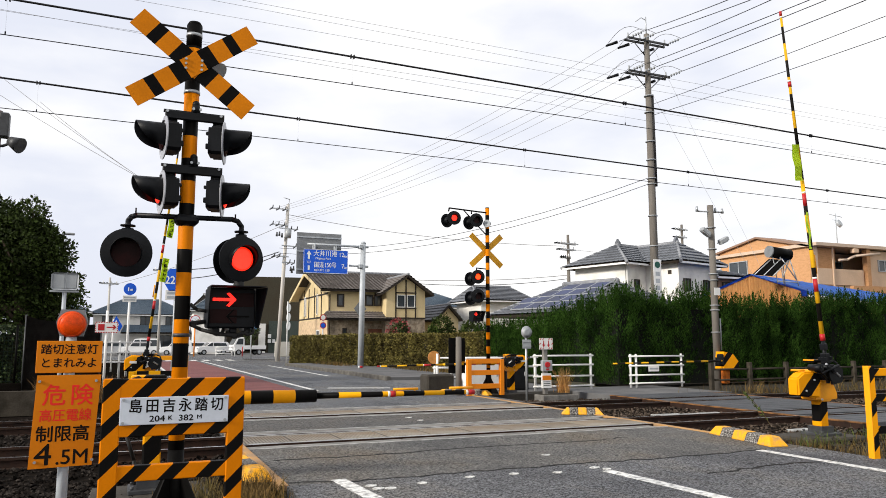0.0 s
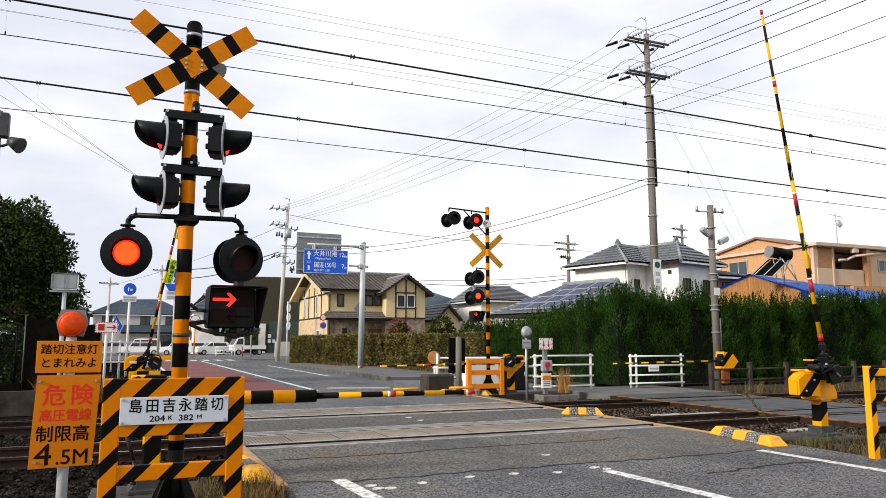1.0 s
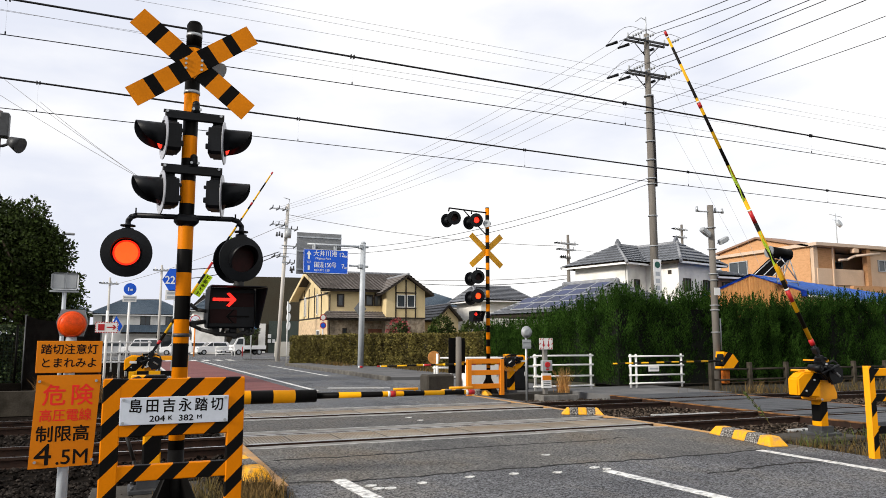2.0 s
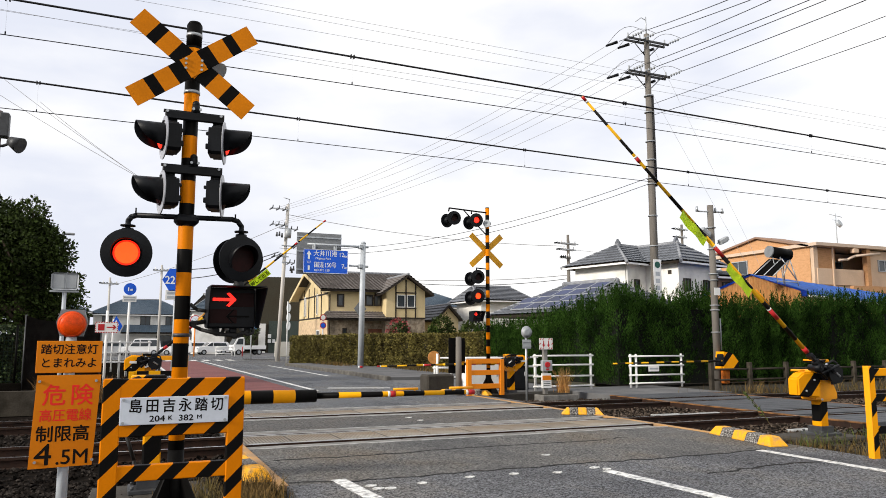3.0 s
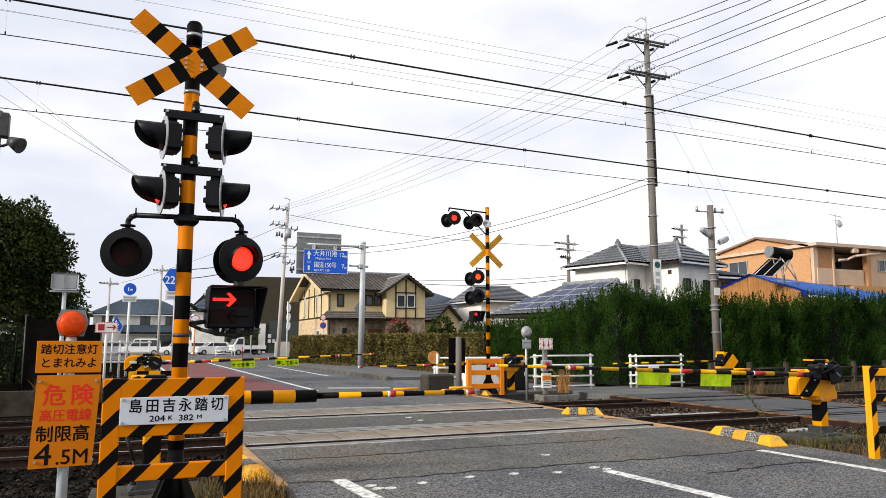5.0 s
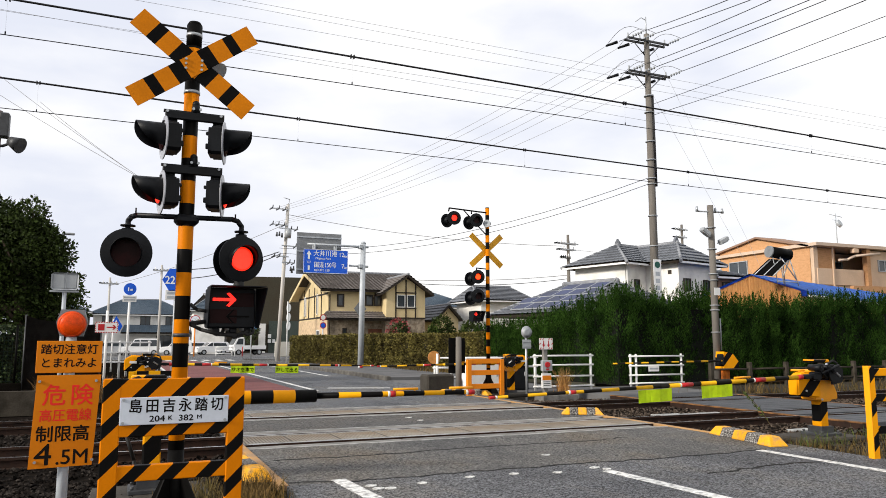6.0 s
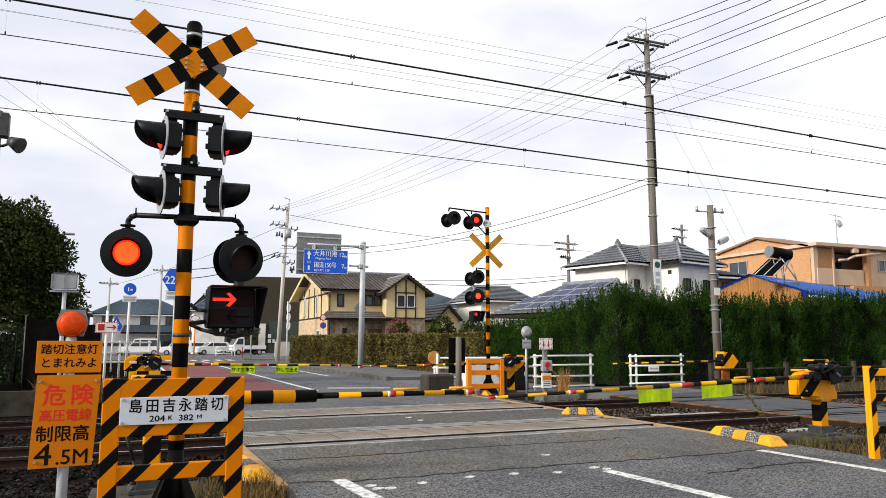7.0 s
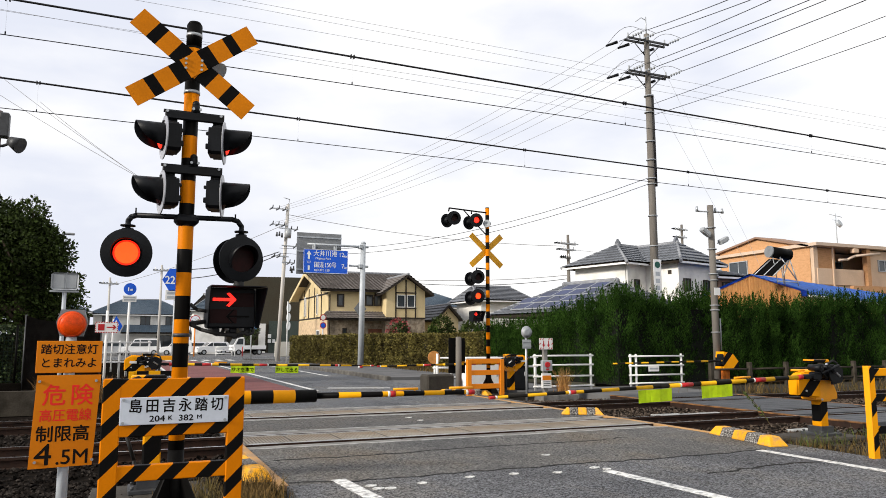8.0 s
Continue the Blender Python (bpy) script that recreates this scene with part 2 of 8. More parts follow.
M_arm_tube = striped("thick_arm_bands", (1, 0, 0), 0.47, 1.465, YELLOW, BLACK, 0.5)
M_arm_rod = striped("rod_bands", (1, 0, 0), 0.51, 1.70, (0.78, 0.36, 0.006), BLACK, 0.5)
M_arm = striped("arm_bands", (1, 0, 0), 0.56, 0.0, (0.74, 0.40, 0.015), (0.010, 0.009, 0.008), 0.5, 0.5, 0.1)


# ---- mesh helpers ----
def box(bm, c, s, rz=0.0, bev=0.0, mi=0, rx=0.0, ry=0.0):
    m = pose(c[0], c[1], c[2], rx, ry, rz) @ Matrix.Diagonal((s[0], s[1], s[2], 1))
    r = bmesh.ops.create_cube(bm, size=1.0, matrix=m)
    vs = r['verts']
    fs = {f for v in vs for f in v.link_faces}
    for f in fs:
        f.material_index = mi
    if bev:
        es = list({e for v in vs for e in v.link_edges})
        bmesh.ops.bevel(bm, geom=es, offset=bev, segments=1, affect='EDGES', profile=0.5, material=mi if mi else -1)
    return bm


def cyl(bm, a, b, r, r2=None, seg=14, mi=0, smooth=True):
    a, b = Vector(a), Vector(b)
    d = b - a
    m = Matrix.Translation((a + b) / 2) @ d.to_track_quat('Z', 'Y').to_matrix().to_4x4()
    q = bmesh.ops.create_cone(bm, cap_ends=True, cap_tris=False, segments=seg, radius1=r, radius2=r if r2 is None else r2,
                              depth=d.length, matrix=m)
    for f in {f for v in q['verts'] for f in v.link_faces}:
        f.material_index = mi
        f.smooth = smooth and len(f.verts) == 4
    return bm


def ball(bm, c, r, seg=10, s=(1, 1, 1), mi=0):
    q = bmesh.ops.create_uvsphere(bm, u_segments=seg, v_segments=max(4, seg // 2 + 1), radius=r,
                                  matrix=Matrix.Translation(c) @ Matrix.Diagonal((*s, 1)))
    for f in {f for v in q['verts'] for f in v.link_faces}:
        f.smooth = True
        f.material_index = mi
    return bm


def pipe(bm, pts, r, seg=8, mi=0):
    for a, b in zip(pts[:-1], pts[1:]):
        cyl(bm, a, b, r, None, seg, mi)
    for p in pts[1:-1]:
        ball(bm, p, r, 8, mi=mi)
    return bm


def prism(bm, pts, ext, mi=0):
    """A plate: a flat polygon and its copy shifted by ext, with the sides closed."""
    e = Vector(ext)
    a = [bm.verts.new(Vector(p)) for p in pts]
    b = [bm.verts.new(Vector(p) + e) for p in pts]
    fs = [bm.faces.new(a), bm.faces.new(list(reversed(b)))]
    k = len(pts)
    for i in range(k):
        fs.append(bm.faces.new((a[i], b[i], b[(i + 1) % k], a[(i + 1) % k])))
    for f in fs:
        f.material_index = mi
    bmesh.ops.recalc_face_normals(bm, faces=fs)
    return bm


def B():
    return bmesh.new()


def finish(name, bm, material):
    me = bpy.data.meshes.new(name)
    bm.to_mesh(me)
    bm.free()
    for m in (material if isinstance(material, (list, tuple)) else [material]):
        me.materials.append(m)
    return new(name, me)


def part(name, bm, material, parent, label="", at=None):
    ob = finish(name, bm, material)
    ob.parent = parent
    if at is not None:
        ob.matrix_basis = at
    if label:
        tagged(ob, label)
    return ob


def thing(name, label, category, at=(0, 0, 0), rz=0.0, group="", kind=""):
    ob = new(name)
    ob.empty_display_size = 0.2
    ob.matrix_basis = pose(*at, 0, 0, rz)
    return tagged(ob, label, category, group, kind)


def solid(name, bm, material, label, category, at=(0, 0, 0), rz=0.0, group="", kind=""):
    ob = finish(name, bm, material)
    ob.matrix_basis = pose(*at, 0, 0, rz)
    return tagged(ob, label, category, group, kind)


def raw(name, verts, faces, material, parent=None, smooth=False):
    me = bpy.data.meshes.new(name)
    me.from_pydata(verts, [], faces)
    me.materials.append(material)
    if smooth:
        me.polygons.foreach_set("use_smooth", [True] * len(me.polygons))
    ob = new(name, me)
    ob.parent = parent
    return ob


def text(name, body, size, material, parent, at, squeeze=1.0, label="", bold=0.016, align='CENTER'):
    """Lettering as a thin mesh in the x-z plane, facing -y."""
    cu = bpy.data.curves.new(name, 'FONT')
    cu.body, cu.size, cu.align_x, cu.align_y = body, size, align, 'CENTER'
    cu.extrude = 0.0002
    cu.resolution_u = 3
    tmp = new(name + "_tmp", cu)
    dg = bpy.context.evaluated_depsgraph_get()
    me = bpy.data.meshes.new_from_object(tmp.evaluated_get(dg))
    bpy.data.objects.remove(tmp)
    me.transform(pose(0, 0, 0, 90) @ Matrix.Diagonal((squeeze, 1, 1, 1)))
    if bold:
        # heavier strokes: the letters again, shifted a little each way
        bm = B()
        for k, (dx, dz) in enumerate(((0, 0), (bold, 0), (-bold, 0), (0, bold), (0, -bold))):
            o = len(bm.verts)
            bm.from_mesh(me)
            bm.verts.ensure_lookup_table()
            for v in bm.verts[o:]:
                v.co += Vector((dx * size, -0.00008 * k, dz * size))
        bm.to_mesh(me)
        bm.free()
    me.materials.clear()
    me.materials.append(material)
    ob = new(name, me)
    ob.parent = parent
    ob.matrix_basis = pose(*at)
    if label:
        tagged(ob, label)
    return ob


def noise_xy(x, y, z=0.0):
    return noise.noise((x, y, z))


def tube_mesh(pts, r, seg=5):
    """Vertices and faces of a thin tube along points."""
    vs, fs = [], []
    for i, p in enumerate(pts):
        a, b = Vector(pts[max(i - 1, 0)]), Vector(pts[min(i + 1, len(pts) - 1)])
        q = (b - a).to_track_quat('Z', 'Y')
        for k in range(seg):
            an = 2 * math.pi * k / seg
            vs.append(Vector(p) + q @ Vector((r * math.cos(an), r * math.sin(an), 0)))
        if i:
            o = (i - 1) * seg
            for k in range(seg):
                fs.append((o + k, o + (k + 1) % seg, o + seg + (k + 1) % seg, o + seg + k))
    return vs, fs


def sagging(a, b, sag, n=14):
    a, b = Vector(a), Vector(b)
    return [a.lerp(b, i / n) - Vector((0, 0, 4 * sag * (i / n) * (1 - i / n))) for i in range(n + 1)]


def wire(a, b, sag, r, label="thin dark overhead cable in the sky", material=None, group="overhead cables"):
    vs, fs = tube_mesh(sagging(a, b, sag), r)
    ob = raw("overhead_cable", vs, fs, material or M_wire)
    return tagged(ob, label, "cable", group)


def stones(rng, n, x0, x1, y0, y1, z, size, hole=None, zf=None):
    """Loose crushed stones, scattered."""
    base = np.array([(1, 0, 0), (-1, 0, 0), (0, 1, 0), (0, -1, 0), (0, 0, 1), (0, 0, -1)], float)
    tri = [(0, 2, 4), (2, 1, 4), (1, 3, 4), (3, 0, 4), (2, 0, 5), (1, 2, 5), (3, 1, 5), (0, 3, 5)]
    vs, fs = [], []
    for _ in range(n):
        x, y = rng.uniform(x0, x1), rng.uniform(y0, y1)
        if hole and hole(x, y):
            continue
        s = size * rng.uniform(0.55, 1.25)
        a, t = rng.uniform(0, 6.28), rng.uniform(-0.7, 0.7)
        R = np.array(Euler((t, t * 0.7, a)).to_matrix())
        v = (base * np.array([s, s * rng.uniform(.55, .9), s * rng.uniform(.5, .8)]) * rng.uniform(0.75, 1.15, (6, 1))) @ R.T
        o = len(vs)
        zz = (zf(x, y) if zf else z) + s * 0.3 + rng.uniform(-.012, .012)
        vs.extend((v + (x, y, zz)).tolist())
        fs.extend([(a + o, b + o, c + o) for a, b, c in tri])
    return vs, fs


def leaf_cards(rng, pts, nrm, size, aspect, up=0.0, spread=0.8):
    """Small bent leaves (two triangles sharing a fold) at points, turned loosely to the normals."""
    n = len(pts)
    d = nrm + rng.normal(0, spread, (n, 3))
    d[:, 2] += up
    d /= np.linalg.norm(d, axis=1)[:, None] + 1e-9
    side = np.cross(d, rng.normal(0, 1, (n, 3)))
    side /= np.linalg.norm(side, axis=1)[:, None] + 1e-9
    s = size * rng.uniform(0.6, 1.3, (n, 1))
    tip, mid = pts + d * s, pts + d * s * 0.45
    fold = np.cross(d, side) * s * 0.08
    v = np.stack([pts, mid + side * s * aspect + fold, tip, mid - side * s * aspect + fold], 1).reshape(-1, 3)
    f = np.arange(4 * n).reshape(-1, 4)
    return v, np.concatenate([f[:, (0, 1, 2)], f[:, (0, 2, 3)]])


# ---- ground, road, railway ----
RAILS = (10.87, 11.93, 14.67, 15.73)
ROAD_L, ROAD_R = 1.55, 8.45


def slab(name, x0, x1, y0, y1, z0, z1, material, label="", category="", nx=1, ny=1, wob=0.0):
    vs, fs = [], []
    for j in range(ny + 1):
        for i in range(nx + 1):
            x, y = x0 + (x1 - x0) * i / nx, y0 + (y1 - y0) * j / ny
            vs.append((x, y, z1 + wob * noise_xy(x * .6, y * .6)))
    for j in range(ny):
        for i in range(nx):
            o = j * (nx + 1) + i
            fs.append((o, o + 1, o + nx + 2, o + nx + 1))
    k = len(vs)
    ring = [(x0, y0), (x1, y0), (x1, y1), (x0, y1)]
    c = [0, nx, (nx + 1) * (ny + 1) - 1, (nx + 1) * ny]
    vs += [(x, y, z0) for x, y in ring]
    for i in range(4):
        fs.append((c[i], k + i, k + (i + 1) % 4, c[(i + 1) % 4]))
    ob = raw(name, vs, fs, material)
    return tagged(ob, label, category, "", "structure")


slab("ground", -900, 900, -300, 1500, -0.6, -0.22, M_ground, "bare brown and dull green soil ground", "ground", 60, 60, 0.0)
slab("road_apron", ROAD_L, ROAD_R + 0.35, 7.72, 10.42, -0.4, 0.0, M_apron, "worn brownish asphalt apron before the rails", "road")
slab("road_near", ROAD_L, ROAD_R + 0.35, -14, 7.715, -0.4, 0.0, M_asphalt_near, "worn grey asphalt road before the railway", "road")
slab("road_middle", ROAD_L, ROAD_R + 0.25, 12.38, 14.22, -0.4, 0.0, M_asphalt_old, "grey asphalt strip between the two tracks", "road")
slab("road_far", 1.2, 9.06, 16.18, 66, -0.4, 0.0, M_asphalt, "grey asphalt road beyond the railway", "road")
slab("side_street", -60, 60, 66.02, 78, -0.4, -0.002, M_asphalt, "grey asphalt cross street", "road")
slab("car_park", -40, 60, 78.02, 112, -0.4, 0.0, M_pave, "asphalt car park with white cars", "ground")
slab("road_red", 1.75, 4.82, 22.6, 60, -0.05, 0.004, M_red_road, "worn red coloured asphalt lane surface", "road")
slab("pavement_far", 9.23, 13.2, 26.8, 47.3, -0.3, 0.13, M_pave, "grey asphalt pavement beside the hedge", "pavement")
slab("pavement_ramp", 9.07, 13.2, 20.6, 26.78, -0.3, 0.012, M_pave, "flush grey asphalt mouth of the pavement", "pavement")
slab("road_mouth", 9.07, 13.2, 47.32, 63, -0.3, 0.006, M_asphalt, "asphalt mouth of the side road", "road")
slab("pavement_near_side", 12.32, 16.5, 17.0, 19.22, -0.3, -0.005, M_pave, "grey asphalt footway beside the crossing", "pavement")
slab("pavement_link", 9.07, 16.5, 19.24, 20.58, -0.3, -0.006, M_pave, "grey asphalt footway behind the white fences", "pavement")
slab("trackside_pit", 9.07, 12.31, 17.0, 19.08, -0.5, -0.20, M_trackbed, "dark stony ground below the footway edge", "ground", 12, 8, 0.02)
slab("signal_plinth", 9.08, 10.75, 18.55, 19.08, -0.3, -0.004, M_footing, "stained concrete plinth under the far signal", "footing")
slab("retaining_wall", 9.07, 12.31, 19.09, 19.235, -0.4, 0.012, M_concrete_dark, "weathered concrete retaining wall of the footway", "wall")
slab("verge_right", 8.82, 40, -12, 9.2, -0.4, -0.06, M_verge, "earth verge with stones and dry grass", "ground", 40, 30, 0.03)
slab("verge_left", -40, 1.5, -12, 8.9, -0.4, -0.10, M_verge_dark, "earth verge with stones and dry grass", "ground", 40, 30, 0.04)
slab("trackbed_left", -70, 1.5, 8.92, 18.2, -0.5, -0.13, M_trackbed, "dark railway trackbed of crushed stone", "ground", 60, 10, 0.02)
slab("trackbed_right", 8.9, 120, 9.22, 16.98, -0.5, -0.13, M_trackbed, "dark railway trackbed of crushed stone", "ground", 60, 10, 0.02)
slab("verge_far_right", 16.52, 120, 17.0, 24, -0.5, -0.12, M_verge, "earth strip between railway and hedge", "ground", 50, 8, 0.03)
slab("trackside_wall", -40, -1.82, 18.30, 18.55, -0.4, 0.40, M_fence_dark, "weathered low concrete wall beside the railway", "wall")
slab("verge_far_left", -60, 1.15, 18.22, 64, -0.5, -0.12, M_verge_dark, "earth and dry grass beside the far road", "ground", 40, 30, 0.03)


def kerbs():
    """Kerbstones along the far pavement, one metre each."""
    host = thing("kerb", "weathered grey concrete kerb along the far pavement", "kerb", kind="structure")
    bm = B()
    box(bm, (0, 0, 0), (0.16, 0.985, 0.22), bev=0.02)
    first = None
    for i in range(20):
        if first is None:
            first = part("kerbstone", bm, M_concrete_dark, host)
            ob = first
        else:
            ob = new("kerbstone", first.data)
            ob.parent = host
        ob.matrix_basis = pose(9.15, 27.3 + i, 0.06)


kerbs()


def rail_run(y, x0, x1, label):
    bm = B()
    prof = [(-.062, -.152), (.062, -.152), (.062, -.140), (.012, -.125), (.010, -.045), (.033, -.035), (.033, -.004), (.025, 0),
            (-.025, 0), (-.033, -.004), (-.033, -.035), (-.010, -.045), (-.012, -.125), (-.062, -.140)]
    prism(bm, [(x0, y + a, b + 0.012) for a, b in prof], (x1 - x0, 0, 0))
    for f in bm.faces:
        if f.normal.z > 0.9 and f.calc_center_median().z > 0.005:
            f.material_index = 1
    return solid("rail", bm, [M_rail, M_rail_top], label, "rail", group="railway rails", kind="structure")


for y in RAILS:
    rail_run(y, -70, 140, "rusty steel rail with a polished head")


M_pale_bar = mat("pale_worn_bar", (0.42, 0.42, 0.41), 0.6, 0.2, 0.2, 5, 0.3, 50, (0.16, 0.155, 0.15), 0.47)


def crossing_panels():
    host = thing("crossing_deck", "worn ribbed grey-brown crossing panels between the rails", "crossing deck", kind="structure")
    bm = B()
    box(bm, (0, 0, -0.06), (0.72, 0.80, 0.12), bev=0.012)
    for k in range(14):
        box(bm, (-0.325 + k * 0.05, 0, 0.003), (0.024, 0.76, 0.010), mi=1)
    me = None
    for c in (11.40, 15.20):
        for i in range(10):
            if me is None:
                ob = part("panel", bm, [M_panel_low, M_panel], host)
                me = ob.data
            else:
                ob = new("panel", me)
                ob.parent = host
            ob.matrix_basis = pose(1.92 + 0.73 * i, c, random.uniform(-.004, .002), random.uniform(-.2, .2), 0, 0)
    bm = B()
    box(bm, (0, 0, -0.06), (2.30, 0.30, 0.12), bev=0.015)
    me = None
    for y in RAILS:
        for s in (-1, 1):
            inside = (s > 0) == (y in (RAILS[0], RAILS[2]))
            if inside:
                continue
            for i in range(3):
                if me is None:
                    ob = part("edge_slab", bm, M_concrete, host, "pale concrete edge slab")
                    me = ob.data
                else:
                    ob = new("edge_slab", me)
                    ob.parent = host
                    tagged(ob, "pale concrete edge slab")
                ob.matrix_basis = pose(2.72 + 2.31 * i, y + s * 0.265, random.uniform(-.003, .003))
    for y in (RAILS[0] - .43, RAILS[1] + .43, RAILS[2] - .43, RAILS[3] + .43, RAILS[0] + .10, RAILS[1] - .10, RAILS[2] + .10, RAILS[3] - .10):
        bm = B()
        box(bm, (5.15, y, 0.0), (7.0, 0.035, 0.02), bev=0.004)
        part("edge_bar", bm, M_pale_bar, host, "pale worn edge bar")
    # steel edge angles down both sides of the crossing
    for x, y0, y1 in ((1.52, 7.7, 12.4), (8.72, 9.2, 20.0)):
        bm = B()
        box(bm, (x, (y0 + y1) / 2, -0.02), (0.10, y1 - y0, 0.07), bev=0.008)
        part("edge_angle", bm, M_steel_edge, host, "rust-stained steel edge strip")


crossing_panels()


def walkway():
    """Pedestrian deck over both tracks, of ribbed dark planks with brown edges."""
    host = thing("walkway", "dark grey planked footway across the railway", "walkway", kind="structure")
    bm = B()
    box(bm, (0, 0, 0), (3.3, 0.19, 0.10), bev=0.01)
    me = None
    y = 9.6
    while y < 17.0:
        if not any(abs(y - r) < 0.19 for r in RAILS):
            if me is None:
                ob = part("plank", bm, M_walk, host)
                me = ob.data
            else:
                ob = new("plank", me)
                ob.parent = host
            ob.matrix_basis = pose(14.0, y, -0.04 + random.uniform(-.004, .004))
        y += 0.2
    for x in (12.3, 15.7):
        bm = B()
        box(bm, (x, 13.3, -0.09), (0.12, 7.6, 0.16), bev=0.01)
        part("edge_beam", bm, M_rail, host, "dark rusty edge beam")
        bm = B()
        box(bm, (x, 13.3, 0.0), (0.13, 7.6, 0.022), bev=0.004)
        part("edge_strip", bm, M_rust_beam, host, "orange-brown edge strip")


M_rust_beam = mat("rusty_edge_beam", (.24, .115, .045), .8, 0, .3, 4, .3, 50, (.04, .022, .012), .5, spec=.1)
M_walk = mat("walkway_plank", (0.062, 0.066, 0.074), 0.65, 0, 0.16, 3, 0.4, 50)
walkway()


def ballast():
    rng = np.random.default_rng(4)
    hole = lambda x, y: any(abs(y - r) < 0.09 for r in RAILS)
    vs, fs = stones(rng, 15000, -8, 1.42, 5.4, 17.3, -0.19, 0.038, hole, lambda x, y: -0.125 if y > 9 else -0.10)
    v2, f2 = stones(rng, 16000, -3.2, 1.42, 4.6, 9.2, -0.095, 0.033)
    fs += [tuple(i + len(vs) for i in f) for f in f2]
    vs += v2
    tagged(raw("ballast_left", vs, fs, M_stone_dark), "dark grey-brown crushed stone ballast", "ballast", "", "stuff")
    hole2 = lambda x, y: hole(x, y) or 12.2 < x < 15.8
    vs, fs = stones(rng, 17000, 8.95, 24, 9.0, 17.3, -0.12, 0.040, hole2)
    v2, f2 = stones(rng, 1500, 9.12, 12.28, 17.0, 18.5, -0.20, 0.038)
    fs += [tuple(i + len(vs) for i in f) for f in f2]
    vs += v2
    tagged(raw("ballast_right", vs, fs, M_stone), "brown crushed stone ballast between the rails", "ballast", "", "stuff")
    vs, fs = stones(rng, 3200, 8.95, 13, 6.4, 9.2, -0.065, 0.030)
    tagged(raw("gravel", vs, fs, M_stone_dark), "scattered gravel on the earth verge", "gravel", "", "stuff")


ballast()


def marking(pts, label, z=0.005):
    bm = B()
    prism(bm, [(x, y, z) for x, y in pts], (0, 0, -0.004))
    return solid("road_marking", bm, M_paint, label, "road marking", kind="structure")


def bar(x0, y0, x1, y1, w, label="worn white painted road line", z=0.005):
    d = Vector((x1 - x0, y1 - y0)).normalized()
    n = Vector((-d.y, d.x)) * w / 2
    marking([(x0 + n.x, y0 + n.y), (x1 + n.x, y1 + n.y), (x1 - n.x, y1 - n.y), (x0 - n.x, y0 - n.y)], label, z)


bar(2.12, 7.85, 2.5, 2.0, 0.16)
bar(5.08, 7.18, 5.5, 1.5, 0.15)
bar(7.93, 7.72, 8.10, 0.0, 0.13)
bar(5.28, 22.2, 5.22, 60, 0.15)
bar(1.75, 22.2, 1.75, 60, 0.15)
bar(8.02, 31.4, 8.1, 47, 0.13)
bar(5.9, 23.3, 7.75, 22.6, 0.30, "worn white stop line")
for i in range(7):
    bar(2.0 + i * 0.95, 61.0, 2.0 + i * 0.95, 64.5, 0.45, "white zebra crossing bar")
bar(-20, 66.5, 1, 66.5, 0.15)
bar(9, 66.5, 40, 66.5, 0.15)


def chips():
    """Worn remains of white road paint and studs."""
    rng = np.random.default_rng(8)
    for x, y in ((2.87, 7.31), (3.47, 7.43), (4.00, 7.41), (4.49, 7.30), (5.04, 8.46), (2.33, 7.37), (2.36, 7.20), (2.48, 7.17),
                 (5.06, 13.62), (5.08, 13.06), (5.06, 7.40), (5.14, 7.27)):
        bm = B()
        k = 9
        prism(bm, [(0.062 * (0.75 + 0.4 * rng.random()) * math.cos(6.283 * i / k), 0.046 * (0.7 + 0.5 * rng.random()) * math.sin(6.283 * i / k), 0.0)
                   for i in range(k)], (0, 0, 0.010))
        solid("road_stud", bm, M_paint, "chipped white marker on the asphalt", "road stud", (x, y, 0.001), 0, "chipped road markers", "structure")
    # cracks: narrow strips of tar over the asphalt
    for pts in ([(1.6, 7.86), (2.7, 7.68), (3.8, 7.75), (4.9, 7.72), (6.4, 7.67), (8.3, 7.76)], [(1.7, 9.4), (3.0, 9.36), (4.4, 9.5), (6.2, 9.45), (7.2, 9.5)],
                [(6.0, 6.6), (7.2, 6.75), (8.2, 6.7)]):
        bm = B()
        fine = []
        for (xa, ya), (xb, yb) in zip(pts[:-1], pts[1:]):
            for s in range(8):
                t = s / 8
                fine.append((xa + (xb - xa) * t, ya + (yb - ya) * t + rng.normal(0, 0.026)))
        for (xa, ya), (xb, yb) in zip(fine[:-1], fine[1:]):
            w = 0.012 + 0.016 * rng.random()
            prism(bm, [(xa, ya - w, 0.0), (xb, yb - w, 0.0), (xb, yb + w, 0.0), (xa, ya + w, 0.0)], (0, 0, 0.003))
        solid("asphalt_crack", bm, M_black, "dark tarred crack across the asphalt", "crack", kind="structure")


chips()


# ---- crossing signals ----
M_window_dark = mat("dark_arrow_window", (0.016, 0.004, 0.004), 0.5, 0, 0.1, 10, 0.05, 120, spec=0.1)
LIT_A, LIT_B = [], []       # lamp discs that shine in turn


